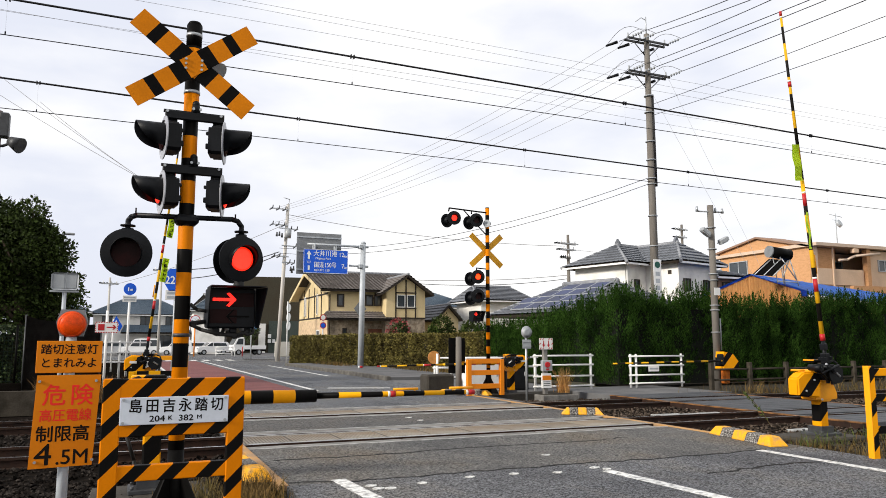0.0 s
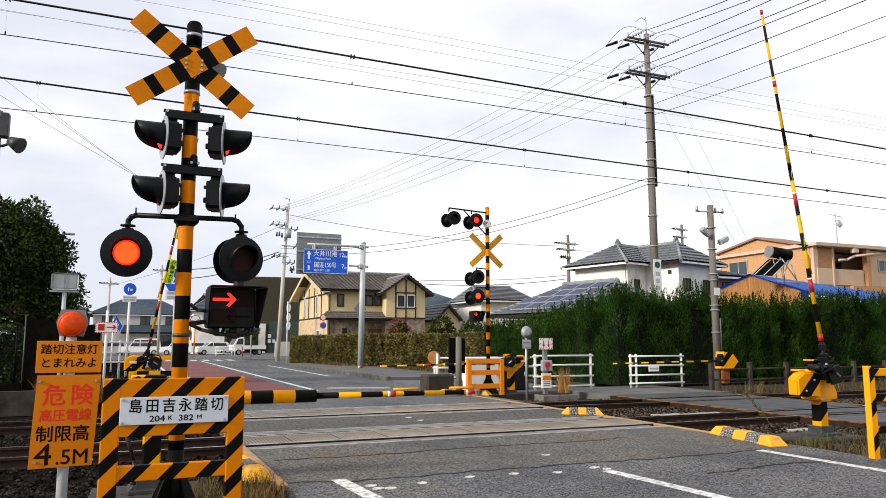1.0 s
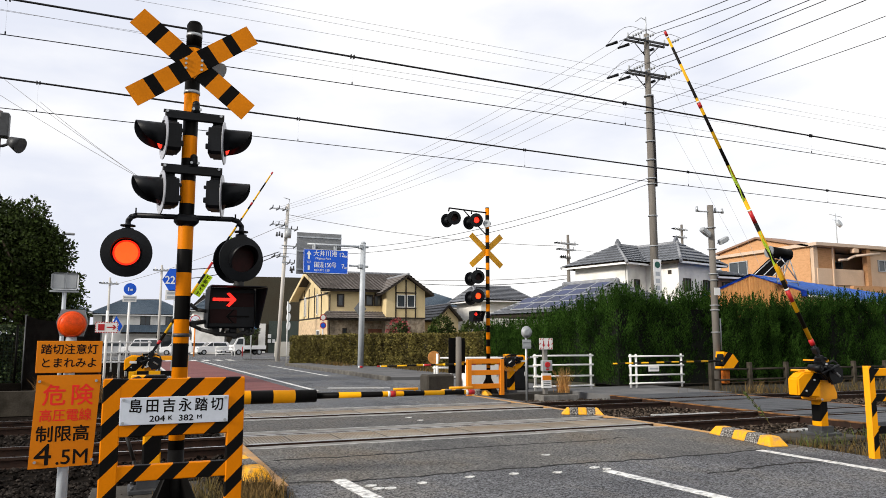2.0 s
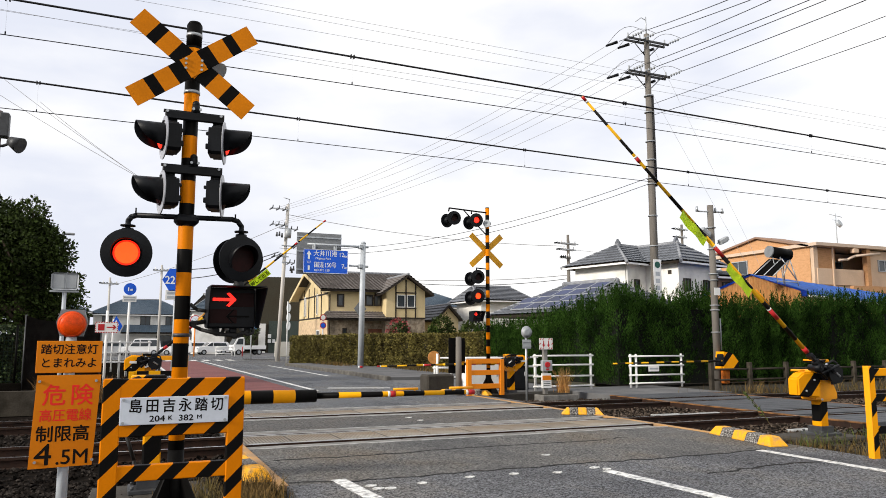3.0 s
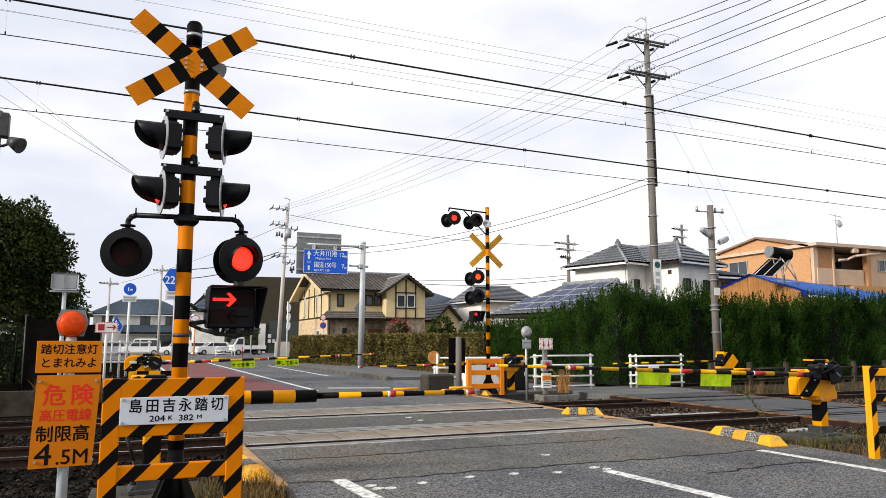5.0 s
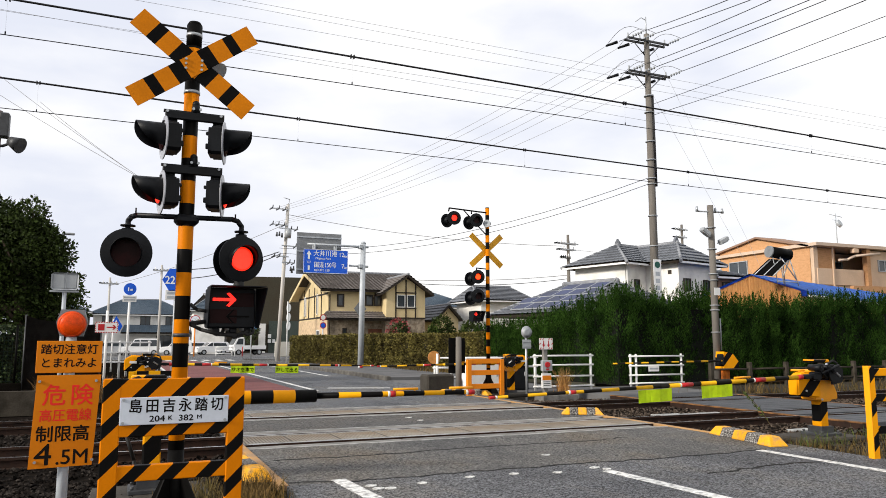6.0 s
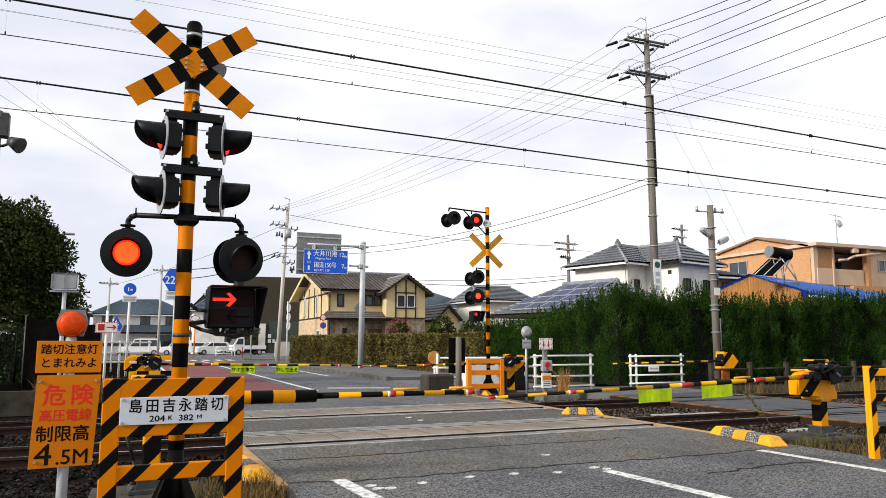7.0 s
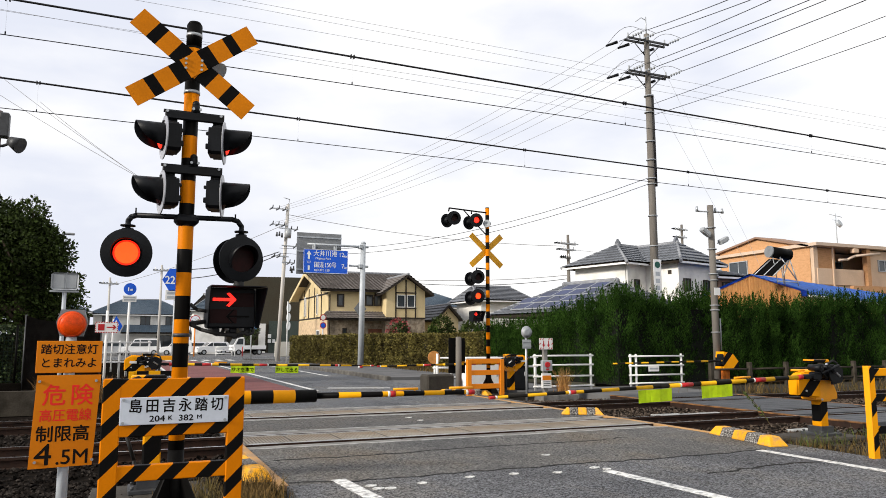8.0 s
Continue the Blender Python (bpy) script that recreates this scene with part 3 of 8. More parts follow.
def lamp(parent, at, rz, plate=0.165, hood=0.17, phase=None, tilt=0.0, glow=None):
    """A round flashing lamp that faces -y: housing, back plate, hood, lens and the glowing disc behind it."""
    bm = B()
    cyl(bm, (0, 0.0, 0), (0, 0.10, 0), 0.115, 0.105, 20)
    cyl(bm, (0, 0.10, 0), (0, 0.145, 0), 0.105, 0.07, 20)
    box(bm, (0, 0.07, 0.125), (0.07, 0.07, 0.06), bev=0.01)
    box(bm, (0.08, 0.13, -0.03), (0.03, 0.04, 0.06), bev=0.006)
    host = part("lamp", bm, M_black_metal, parent, "black round flashing lamp", pose(*at, tilt, 0, rz))
    bm = B()
    outer = [(plate * math.cos(a), 0, plate * math.sin(a)) for a in [2 * math.pi * i / 40 for i in range(40)]]
    vo = [bm.verts.new((x, -0.002, z)) for x, y, z in outer]
    vi = [bm.verts.new((0.098 * x / plate, -0.014, 0.098 * z / plate)) for x, y, z in outer]
    vb = [bm.verts.new((x, 0.006, z)) for x, y, z in outer]
    vc = [bm.verts.new((0.1 * x / plate, 0.004, 0.1 * z / plate)) for x, y, z in outer]
    for i in range(40):
        j = (i + 1) % 40
        for p, q in ((vo, vi), (vi, vc), (vc, vb), (vb, vo)):
            bm.faces.new((p[i], p[j], q[j], q[i]))
    bmesh.ops.recalc_face_normals(bm, faces=bm.faces)
    part("backplate", bm, M_black_metal, host, "round black backplate")
    bm = B()
    n = 24
    ring = []
    for i in range(n + 1):
        a = radians(-38) + radians(256) * i / n
        reach = hood * (0.30 + 0.70 * max(0.0, math.sin((a + radians(20)) * 0.80)) ** 0.7)
        ring.append((math.cos(a), math.sin(a), reach))
    rr = 0.102
    rows_ = [[bm.verts.new((rr * k * c, y(rch), rr * k * s)) for c, s, rch in ring]
             for k, y in ((1.0, lambda r: -0.01), (0.97, lambda r: -r), (0.94, lambda r: -r), (0.96, lambda r: -0.01))]
    for p, q in zip(rows_, rows_[1:] + rows_[:1]):
        for i in range(n):
            bm.faces.new((p[i], p[i + 1], q[i + 1], q[i])).smooth = True
    for i in (0, n):
        bm.faces.new([r[i] for r in rows_])
    bmesh.ops.recalc_face_normals(bm, faces=bm.faces)
    part("hood", bm, M_black_metal, host, "curved black hood")
    bm = B()
    cyl(bm, (0, 0.0, 0), (0, -0.006, 0), 0.098, 0.096, 28)
    part("lens", bm, M_lens, host, "dark red glass lens")
    bm = B()
    cyl(bm, (0, 0.004, 0), (0, 0.0, 0), 0.089, 0.087, 28, 1)
    cyl(bm, (0, 0.0, 0), (0, -0.002, 0), 0.076, 0.074, 28)
    disc = part("led_disc", bm, [glow or M_led, M_led_rim], host, "glowing red lamp disc")
    disc.matrix_basis = pose(0, 0.05, 0)
    if phase is not None:
        (LIT_A, LIT_B)[phase].append(disc)
    return host


def side_lamp(parent, at, rz, phase):
    """A lamp that looks along the railway: boxy housing, pale round plate, long hood, lens and its glowing disc."""
    bm = B()
    pts = [(.085, -.105), (.105, -.085), (.105, .085), (.085, .105), (-.085, .105), (-.105, .085), (-.105, -.085), (-.085, -.105)]
    prism(bm, [(x, .008, z) for x, z in pts], (0, .075, 0))
    prism(bm, [(x * .93, .083, z * .93) for x, z in pts], (0, .022, 0))
    for x in (-.07, .07):
        box(bm, (x, .113, -.045), (.022, .022, .04), bev=.004)
        box(bm, (x, .113, .05), (.022, .022, .025), bev=.004)
    box(bm, (0, .06, .13), (.05, .05, .06), bev=.008)
    host = part("lamp", bm, M_black_metal, parent, "black boxy flashing lamp with a long hood", pose(*at, 0, 0, rz))
    bm = B()
    cyl(bm, (0, .004, 0), (0, -.004, 0), .158, None, 40)
    part("backplate", bm, M_plate_clear, host, "pale round backplate")
    bm = B()
    n, rr, reach = 32, .100, .195
    ring = []
    for i in range(n + 1):
        a = radians(-46) + radians(272) * i / n
        ring.append((math.cos(a), math.sin(a), reach * max(.08, math.sqrt(max(0.0, 1 - ((1 - math.sin(a)) / 1.74) ** 2)))))
    rows_ = [[bm.verts.new((rr * k * c, y(rch), rr * k * s)) for c, s, rch in ring]
             for k, y in ((1.06, lambda r: -.004), (.99, lambda r: -r), (.96, lambda r: -r), (1.02, lambda r: -.004))]
    for p, q in zip(rows_, rows_[1:] + rows_[:1]):
        for i in range(n):
            bm.faces.new((p[i], p[i + 1], q[i + 1], q[i])).smooth = True
    for i in (0, n):
        bm.faces.new([r[i] for r in rows_])
    bmesh.ops.recalc_face_normals(bm, faces=bm.faces)
    part("hood", bm, M_black_metal, host, "long curved black hood")
    bm = B()
    cyl(bm, (0, -.004, 0), (0, -.016, 0), .098, .094, 28)
    ball(bm, (0, -.012, 0), .086, 18, (1, .22, 1))
    part("lens", bm, M_lens, host, "dark red glass lens")
    bm = B()
    cyl(bm, (0, .006, 0), (0, -.006, 0), .092, .090, 28, 1)
    ball(bm, (0, -.006, 0), .084, 18, (1, .34, 1))
    disc = part("led_disc", bm, [M_led_deep, M_led_rim], host, "glowing red lamp disc")
    disc.matrix_basis = pose(0, .05, 0)
    (LIT_A, LIT_B)[phase].append(disc)
    return host


def arrow_mesh(w, h, t):
    bm = B()
    prism(bm, [(-w / 2, 0, -t / 2), (w / 2 - t * 1.2, 0, -t / 2), (w / 2 - t * 1.2, 0, t / 2), (-w / 2, 0, t / 2)], (0, -0.003, 0))
    for s in (1, -1):
        prism(bm, [(w / 2, 0, 0), (w / 2 - h * .48, 0, s * h / 2), (w / 2 - h * .48 - t, 0, s * (h / 2 - t * .25)), (w / 2 - t * 1.35, 0, 0)],
              (0, -0.0036, 0))
    return bm


def indicator(parent, at, rz, k=1.0):
    """The box that shows from which side a train comes."""
    bm = B()
    box(bm, (0, 0.06, 0), (0.34 * k, 0.14, 0.29 * k), bev=0.012)
    for x in (-.10, .02, .12):
        box(bm, (x * k, 0.05, -0.16 * k), (0.05, 0.05, 0.04), bev=0.006)
    host = part("direction_indicator", bm, M_black_metal, parent, "black box with a lit red arrow", pose(*at, 0, 0, rz))
    bm = B()
    w, h = 0.17 * k, 0.145 * k
    prism(bm, [(-w, 0, h), (w, 0, h), (w * 1.28, -0.16, h * 1.02), (-w * 1.0, -0.16, h * 1.02)], (0, 0, 0.006))
    prism(bm, [(w, 0, h), (w, 0, -h), (w * 1.06, -0.06, -h), (w * 1.28, -0.16, h)], (0.006, 0, 0))
    prism(bm, [(-w, 0, h), (-w, 0, -h), (-w, -0.06, -h), (-w, -0.16, h)], (-0.006, 0, 0))
    part("hood", bm, M_black_metal, host, "black hood round the arrow face")
    bm = B()
    box(bm, (0.06 * k, -0.012, 0.06 * k), (0.19 * k, 0.006, 0.10 * k), bev=0.002)
    box(bm, (-0.06 * k, -0.012, -0.06 * k), (0.19 * k, 0.006, 0.10 * k), bev=0.002)
    part("arrow_window", bm, M_window_dark, host)
    part("lit_arrow", arrow_mesh(0.165 * k, 0.10 * k, 0.022 * k), M_led_red, host, "glowing red arrow", pose(-0.055 * k, -0.018, 0.06 * k))
    part("dark_arrow", arrow_mesh(0.165 * k, 0.10 * k, 0.012 * k), M_black, host, "unlit arrow", pose(0.04 * k, -0.018, -0.06 * k, 0, 0, 180))
    return host


def crossbuck(parent, at, rz, L, W, period, mat_a, mat_b, sl, sr):
    for s, ang, m, nm in ((0, sl, mat_a, "crossbuck_board"), (1, sr, mat_b, "crossbuck_board")):
        bm = B()
        if isinstance(m, list):
            edges = [0.0, 0.070, 0.165, 0.286, 0.366, L / 2]
            box(bm, (0, 0, 0), (2 * edges[1], 0.006, W))
            for i in range(1, 5):
                for d in (-1, 1):
                    box(bm, (d * (edges[i] + edges[i + 1]) / 2, 0, 0), (edges[i + 1] - edges[i], 0.006, W), mi=i % 2)
            bmesh.ops.remove_doubles(bm, verts=bm.verts[:], dist=0.0005)
        else:
            box(bm, (0, 0, 0), (L, 0.006, W), bev=0.001)
        part(nm, bm, m, parent, "orange and black banded cross board", pose(at[0], at[1] - 0.007 * s, at[2], 0, ang, rz))


M_buck = [mat("crossbuck_orange", (0.66, 0.20, 0.002), 0.5, 0, 0.08, 4, 0.03, 60, spec=0.08), M_black]


def near_signal():
    s = thing("crossing_signal", "orange and black banded level crossing signal post", "crossing signal", (0.34, 5.56, -0.02))
    bm = B()
    cyl(bm, (0, 0, 0.1), (0, 0, 3.80), 0.053, 0.053, 28)
    cyl(bm, (0, 0, 3.80), (0, 0, 3.835), 0.053, 0.046, 28)
    part("pole", bm, M_pole_stripe, s, "pole with orange and black bands")
    bm = B()
    cyl(bm, (0, 0, 0), (0, 0, 0.14), 0.09, 0.075, 24)
    cyl(bm, (0, 0, 0.12), (0, 0, 0.73), 0.0545, 0.0545, 28)
    for i in range(4):
        a = 45 + 90 * i
        m = pose(0, 0, 0, 0, 0, a)
        prism(bm, [m @ Vector(p) for p in ((0.05, -0.006, 0.03), (0.38, -0.006, 0.03), (0.38, -0.006, 0.07), (0.06, -0.006, 0.62))], m.to_3x3() @ Vector((0, 0.012, 0)))
    box(bm, (0, 0, 0.02), (0.62, 0.62, 0.03), bev=0.008)
    part("base", bm, M_black, s, "black base plate with gussets")
    bm = B()
    box(bm, (0, 0, -0.21), (0.6, 0.6, 0.36), bev=0.03)
    part("footing", bm, M_concrete_dark, s, "concrete footing")
    for z in (3.74, 3.30, 1.52, 0.98):
        bm = B()
        cyl(bm, (0, 0, z - 0.012), (0, 0, z + 0.012), 0.058, 0.058, 24)
        part("clamp_band", bm, M_grey_metal if z > 2 else M_dark_steel, s, "steel clamp band")
    crossbuck(s, (0.0, -0.075, 3.49), 0, 1.01, 0.152, 0.318, M_buck, M_buck, 37.8, -36)
    for x in (-.055, .055):
        for z in (-.035, 0, .035):
            bm = B()
            cyl(bm, (x, -0.085, 3.49 + z), (x, -0.097, 3.49 + z), 0.009, None, 8)
            part("bolt", bm, M_grey_metal, s)
    bm = B()
    cyl(bm, (0, 0, 3.655), (0, 0, 3.82), 0.0555, 0.0555, 28)
    cyl(bm, (0, 0, 3.82), (0, 0, 3.845), 0.0555, 0.042, 28)
    part("cap", bm, M_black, s, "black pole cap")
    bm = B()
    box(bm, (0.15, 0.10, 3.66), (0.12, 0.12, 0.10), bev=0.02)
    cyl(bm, (0.13, 0.11, 3.55), (0.17, 0.08, 3.50), 0.06, 0.10, 20)
    part("loudspeaker", bm, M_pipe, s, "grey warning loudspeaker behind the cross")
    # pairs of lamps that look sideways
    for z, ph in ((3.10, 1), (2.70, 0)):
        bm = B()
        box(bm, (0.025, -0.068, z), (0.41, 0.03, 0.062), bev=0.006)
        box(bm, (0.02, -0.045, z + .032), (0.42, 0.06, 0.008))
        for x in (-.155, .20):
            cyl(bm, (x, -0.04, z - 0.075), (x, -0.04, z - 0.02), 0.028, None, 10)
            cyl(bm, (x, -0.04, z - 0.055), (x, -0.04, z - 0.045), 0.042, None, 12)
        cyl(bm, (0.03, -0.05, z + 0.03), (0.03, -0.05, z + 0.10), 0.034, 0.026, 12)
        ball(bm, (0.03, -0.05, z + .10), .028, 10)
        part("cross_arm", bm, M_black_metal, s, "black steel cross arm")
        for x, dz in ((-.165, .02), (.205, .02), (.012, .055), (.06, .055)):
            bm = B()
            cyl(bm, (x, -0.08, z + dz), (x, -0.094, z + dz), 0.010, None, 8)
            part("bolt", bm, M_grey_metal, s)
        side_lamp(s, (-0.180, -0.04, z - 0.168), -82, ph)
        side_lamp(s, (0.240, -0.04, z - 0.168), 78, ph)
    bm = B()
    pipe(bm, [(-0.385, -0.02, 2.24), (-0.385, -0.02, 2.315), (-0.365, -0.02, 2.345), (-0.33, -0.02, 2.358), (0.32, -0.02, 2.37), (0.36, -0.02, 2.358), (0.388, -0.02, 2.32), (0.388, -0.02, 2.25)], 0.019, 10)
    for x in (-.385, .388):
        cyl(bm, (x, -.02, 2.225), (x, -.02, 2.26), 0.045, 0.04, 12)
        cyl(bm, (x, -.02, 2.275), (x, -.02, 2.285), 0.05, None, 12)
        cyl(bm, (x * .88, -.02, 2.36), (x * .88, -.02, 2.41), 0.006, None, 6)
    box(bm, (0, -0.01, 2.345), (0.17, 0.125, 0.075), bev=0.025)
    part("lamp_bracket", bm, M_black_metal, s, "black curved pipe bracket")
    lamp(s, (-0.385, -0.06, 2.085), -4, 0.168, 0.12, 1, 3)
    lamp(s, (0.39, -0.06, 2.075), 15, 0.168, 0.12, 0, 3, glow=M_led_deep)
    lamp(s, (0.355, 0.12, 2.075), 204, 0.168, 0.15, None)
    bm = B()
    pipe(bm, [(0.05, 0, 1.60), (0.18, 0.02, 1.62), (0.30, 0.04, 1.66)], 0.016, 8)
    part("conduit", bm, M_rubber, s, "black cable conduit")
    bm = B()
    cyl(bm, (0.385, -.02, 1.93), (0.385, -.02, 1.83), 0.035, None, 12)
    part("conduit", bm, M_rubber, s, "black cable conduit")
    bm = B()
    pipe(bm, [(0.05, 0, 1.60), (0.13, -.02, 1.56), (0.26, -0.03, 1.525), (0.38, -.02, 1.52), (0.46, -.01, 1.55), (0.48, 0, 1.60)], 0.013, 8)
    part("conduit", bm, M_rubber, s, "black cable conduit")
    bm = B()
    pipe(bm, [(0.05, -.02, 1.74), (0.10, -.03, 1.70), (0.18, -.02, 1.69)], 0.013, 8)
    part("conduit", bm, M_rubber, s, "black cable conduits")
    indicator(s, (0.335, -0.05, 1.715), 3)
    for x, w, h in ((.20, .09, .05), (.31, .12, .07), (.42, .08, .05)):
        bm = B()
        pipe(bm, [(x, .0, 1.575), (x + w * .1, -.01, 1.575 - h * .7), (x + w * .45, -.02, 1.575 - h), (x + w * .9, -.01, 1.575 - h * .75), (x + w, .0, 1.575)], .013, 8)
        part("conduit", bm, M_rubber, s, "black cable loop")
        bm = B()
        cyl(bm, (x, 0, 1.59), (x, 0, 1.555), .022, None, 12)
        part("cable_gland", bm, M_grey_metal, s, "grey cable gland")
    return s


near_signal()


def name_barrier():
    """Hazard-striped guard frame with the crossing's name board."""
    s = thing("barricade", "orange guard frame with black diagonal stripes and a name board", "barricade", (0.26, 4.5, 0.0))
    w = 0.378
    for x in (-w + .047, w - .047):
        bm = B()
        box(bm, (x, 0, 0.61), (0.094, 0.06, 1.28), bev=0.006)
        part("post", bm, M_diag, s, "striped post")
    bm = B()
    box(bm, (0, -0.001, 1.09), (0.66, 0.056, 0.315), bev=0.004)
    part("top_panel", bm, M_diag, s, "striped top panel")
    for z in (0.735, 0.25):
        bm = B()
        box(bm, (0, 0.001, z), (0.66, 0.05, 0.085), bev=0.004)
        part("rail", bm, M_diag, s, "striped cross rail")
    bm = B()
    box(bm, (0.0, -0.034, 1.072), (0.575, 0.006, 0.150), bev=0.002)
    b = part("name_board", bm, M_board, s, "white board with the crossing's name")
    for k, ch in enumerate("島田吉永踏切"):
        text("lettering", ch, 0.080, M_black_text, b, (-0.208 + 0.0865 * k, -0.0374, 1.094), 0.92)
    for body, size, x, z in (("204", 0.046, -.094, 1.027), ("K", 0.032, -.026, 1.030), ("382", 0.046, .058, 1.027), ("M", 0.032, .130, 1.030)):
        text("lettering", body, size, M_black_text, b, (x, -0.0374, z), 1.2, bold=0.02)
    for x in (-.27, .27):
        for z in (1.01, 1.135):
            bm = B()
            cyl(bm, (x, -0.037, z), (x, -0.044, z), 0.008, None, 10)
            part("bolt", bm, M_grey_metal, b)


name_barrier()


def height_sign():
    s = thing("warning_sign", "orange height limit warning sign with amber beacon", "warning sign", (-0.315, 4.88, -0.1))
    bm = B()
    cyl(bm, (0.0, 0.02, 0), (0.0, 0.02, 1.58), 0.030, None, 18)
    part("post", bm, M_pipe, s, "grey steel post")
    bm = B()
    box(bm, (0.0, -0.02, 1.465), (0.345, 0.008, 0.185), bev=0.002)
    a = part("upper_board", bm, M_orange_sign, s, "orange board with black lettering")
    bm = B()
    prism(bm, [(-0.160, -0.024, 1.36), (0.175, -0.024, 1.36), (0.150, -0.024, 0.842), (-0.178, -0.024, 0.835)], (0, 0.008, 0))
    b = part("lower_board", bm, M_orange_sign, s, "orange board with red and black lettering")
    text("lettering", "踏切注意灯", 0.062, M_black_text, a, (0, -0.0244, 1.505), 0.98)
    text("lettering", "とまれみよ", 0.062, M_black_text, a, (0, -0.0244, 1.427), 0.98)
    text("lettering", "危", 0.128, M_red_text, b, (-0.066, -0.0244, 1.237), 0.98)
    text("lettering", "険", 0.128, M_red_text, b, (0.078, -0.0244, 1.237), 0.98)
    text("lettering", "高圧電線", 0.074, M_red_text, b, (-0.002, -0.0244, 1.126), 0.93)
    text("lettering", "制限高", 0.096, M_black_text, b, (-0.010, -0.0244, 1.020), 0.98)
    text("lettering", "4", 0.17, M_black_text, b, (-0.105, -0.0244, 0.905), 1.1, bold=0.008)
    text("lettering", ".5M", 0.118, M_black_text, b, (0.045, -0.0244, 0.89), 1.0, bold=0.008)
    for x in (-.145, .15):
        for z in (1.325, .872):
            bm = B()
            cyl(bm, (x, -0.025, z), (x, -0.034, z), 0.008, None, 10)
            part("bolt", bm, M_grey_metal, b)
    bm = B()
    prism(bm, [(-0.062, -0.0, 1.742), (0.062, 0.0, 1.742), (0.084, 0, 1.665), (0.062, 0, 1.585), (-0.062, 0, 1.585), (-0.084, 0, 1.665)], (0, 0.09, 0))
    h = part("beacon", bm, M_sheet_grey, s, "grey beacon housing")
    bm = B()
    cyl(bm, (0, -0.002, 1.655), (0, -0.03, 1.655), 0.079, 0.068, 28)
    ball(bm, (0, -0.026, 1.655), 0.066, 18, (1, .35, 1))
    part("beacon_lens", bm, M_beacon, h, "orange beacon lens")


height_sign()


# ---- barriers ----
SHEETS = []         # the plastic sheets that swing on the arms


def barrier(at, sign, label, length, thick=False, flags=0, tilt=0.0, flip=False, flag_text=None, col=0.0, drop=0.0):
    """A crossing barrier: machine on a post and the arm on its hinge. sign: the way in x along which the arm points."""
    s = thing("crossing_barrier", label, "crossing barrier", at, group="crossing barriers")
    bm = B()
    box(bm, (0, 0, -0.06), (1.15, 0.8, 0.14), bev=0.03)
    part("footing", bm, M_footing, s, "stained concrete footing", pose(col * .5, 0, 0))
    bm = B()
    box(bm, (0, 0, 0.03), (0.42, 0.42, 0.05), bev=0.01)
    for k in range(4):
        a = radians(45 + 90 * k)
        cyl(bm, (.24 * math.cos(a), .24 * math.sin(a), .05), (.24 * math.cos(a), .24 * math.sin(a), .09), .018, None, 6)
    prism(bm, [(-.13, -.13, .05), (.13, -.13, .05), (.13, .13, .05), (-.13, .13, .05)], (0, 0, 0.1))
    part("base_plate", bm, M_dark_steel, s, "dark steel base plate", pose(col, 0, 0))
    bm = B()
    box(bm, (0, 0, 0.42 - drop / 2), (0.175, 0.17, 0.56 - drop), bev=0.015)
    part("post", bm, M_machine, s, "striped square post", pose(col, 0, 0))
    bm = B()
    prism(bm, [(-.11, -.13, .68), (.11, -.13, .68), (.20, -.13, .76), (.20, -.13, .86), (-.20, -.13, .86), (-.20, -.13, .76)], (0, .26, 0))
    bmesh.ops.bevel(bm, geom=bm.edges[:], offset=.014, segments=2, affect='EDGES')
    part("bracket", bm, M_yellow, s, "yellow bracket", pose(col, 0, -drop))
    bm = B()
    arm_way, sign = sign, (-sign if flip else sign)
    x0 = sign * 0.26
    prism(bm, [(x0 - sign * -.24, -.17, .78), (x0 - sign * .24, -.17, .74), (x0 - sign * .26, -.17, 1.10), (x0 - sign * .10, -.17, 1.14),
               (x0 + sign * .10, -.17, 1.14), (x0 + sign * .24, -.17, 1.05)], (0, .20, 0))
    bmesh.ops.bevel(bm, geom=bm.edges[:], offset=.022, segments=3, affect='EDGES')
    part("housing", bm, M_machine, s, "yellow machine housing with a black stripe", pose(0, 0, -drop))
    bm = B()
    box(bm, (-sign * .02, 0.04, 1.11), (.30, .24, .07), bev=0.02)
    box(bm, (sign * .30, -0.0, 1.135), (.12, .18, .03), bev=0.01)
    part("lid", bm, M_yellow, s, "yellow machine lid", pose(0, 0, -drop * .8))
    bm = B()
    box(bm, (-sign * .20, -.06, .97), (.20, .22, .22), bev=0.03)
    cyl(bm, (-sign * .10, -.20, .94), (-sign * .10, .16, .94), .075, None, 18)
    cyl(bm, (-sign * .14, -.31, .95), (-sign * .14, -.27, .95), .12, None, 18)
    prism(bm, [(-sign * .10, -.30, .80), (-sign * .30, -.30, .84), (-sign * .33, -.30, 1.02), (-sign * .22, -.30, 1.10), (-sign * .05, -.30, 1.08)], (0, .04, 0))
    box(bm, (-sign * .05, -.29, 1.06), (.16, .05, .10), bev=.01)
    box(bm, (sign * .10, -.24, 1.0), (.20, .06, .06), ry=18, bev=.01)
    box(bm, (-sign * .30, -.05, .93), (.06, .16, .14), bev=0.02)
    pipe(bm, [(-sign * .22, -.16, 1.07), (-sign * .30, -.18, 1.02), (-sign * .30, -.18, .86), (-sign * .2, -.18, .80)], .012, 6)
    part("drive", bm, M_black_metal, s, "black drive and hinge")
    bm = B()
    box(bm, (-sign * .06, -.04, 1.155), (.34, .22, .05), bev=.012)
    part("cover", bm, M_machine, s, "striped top cover")
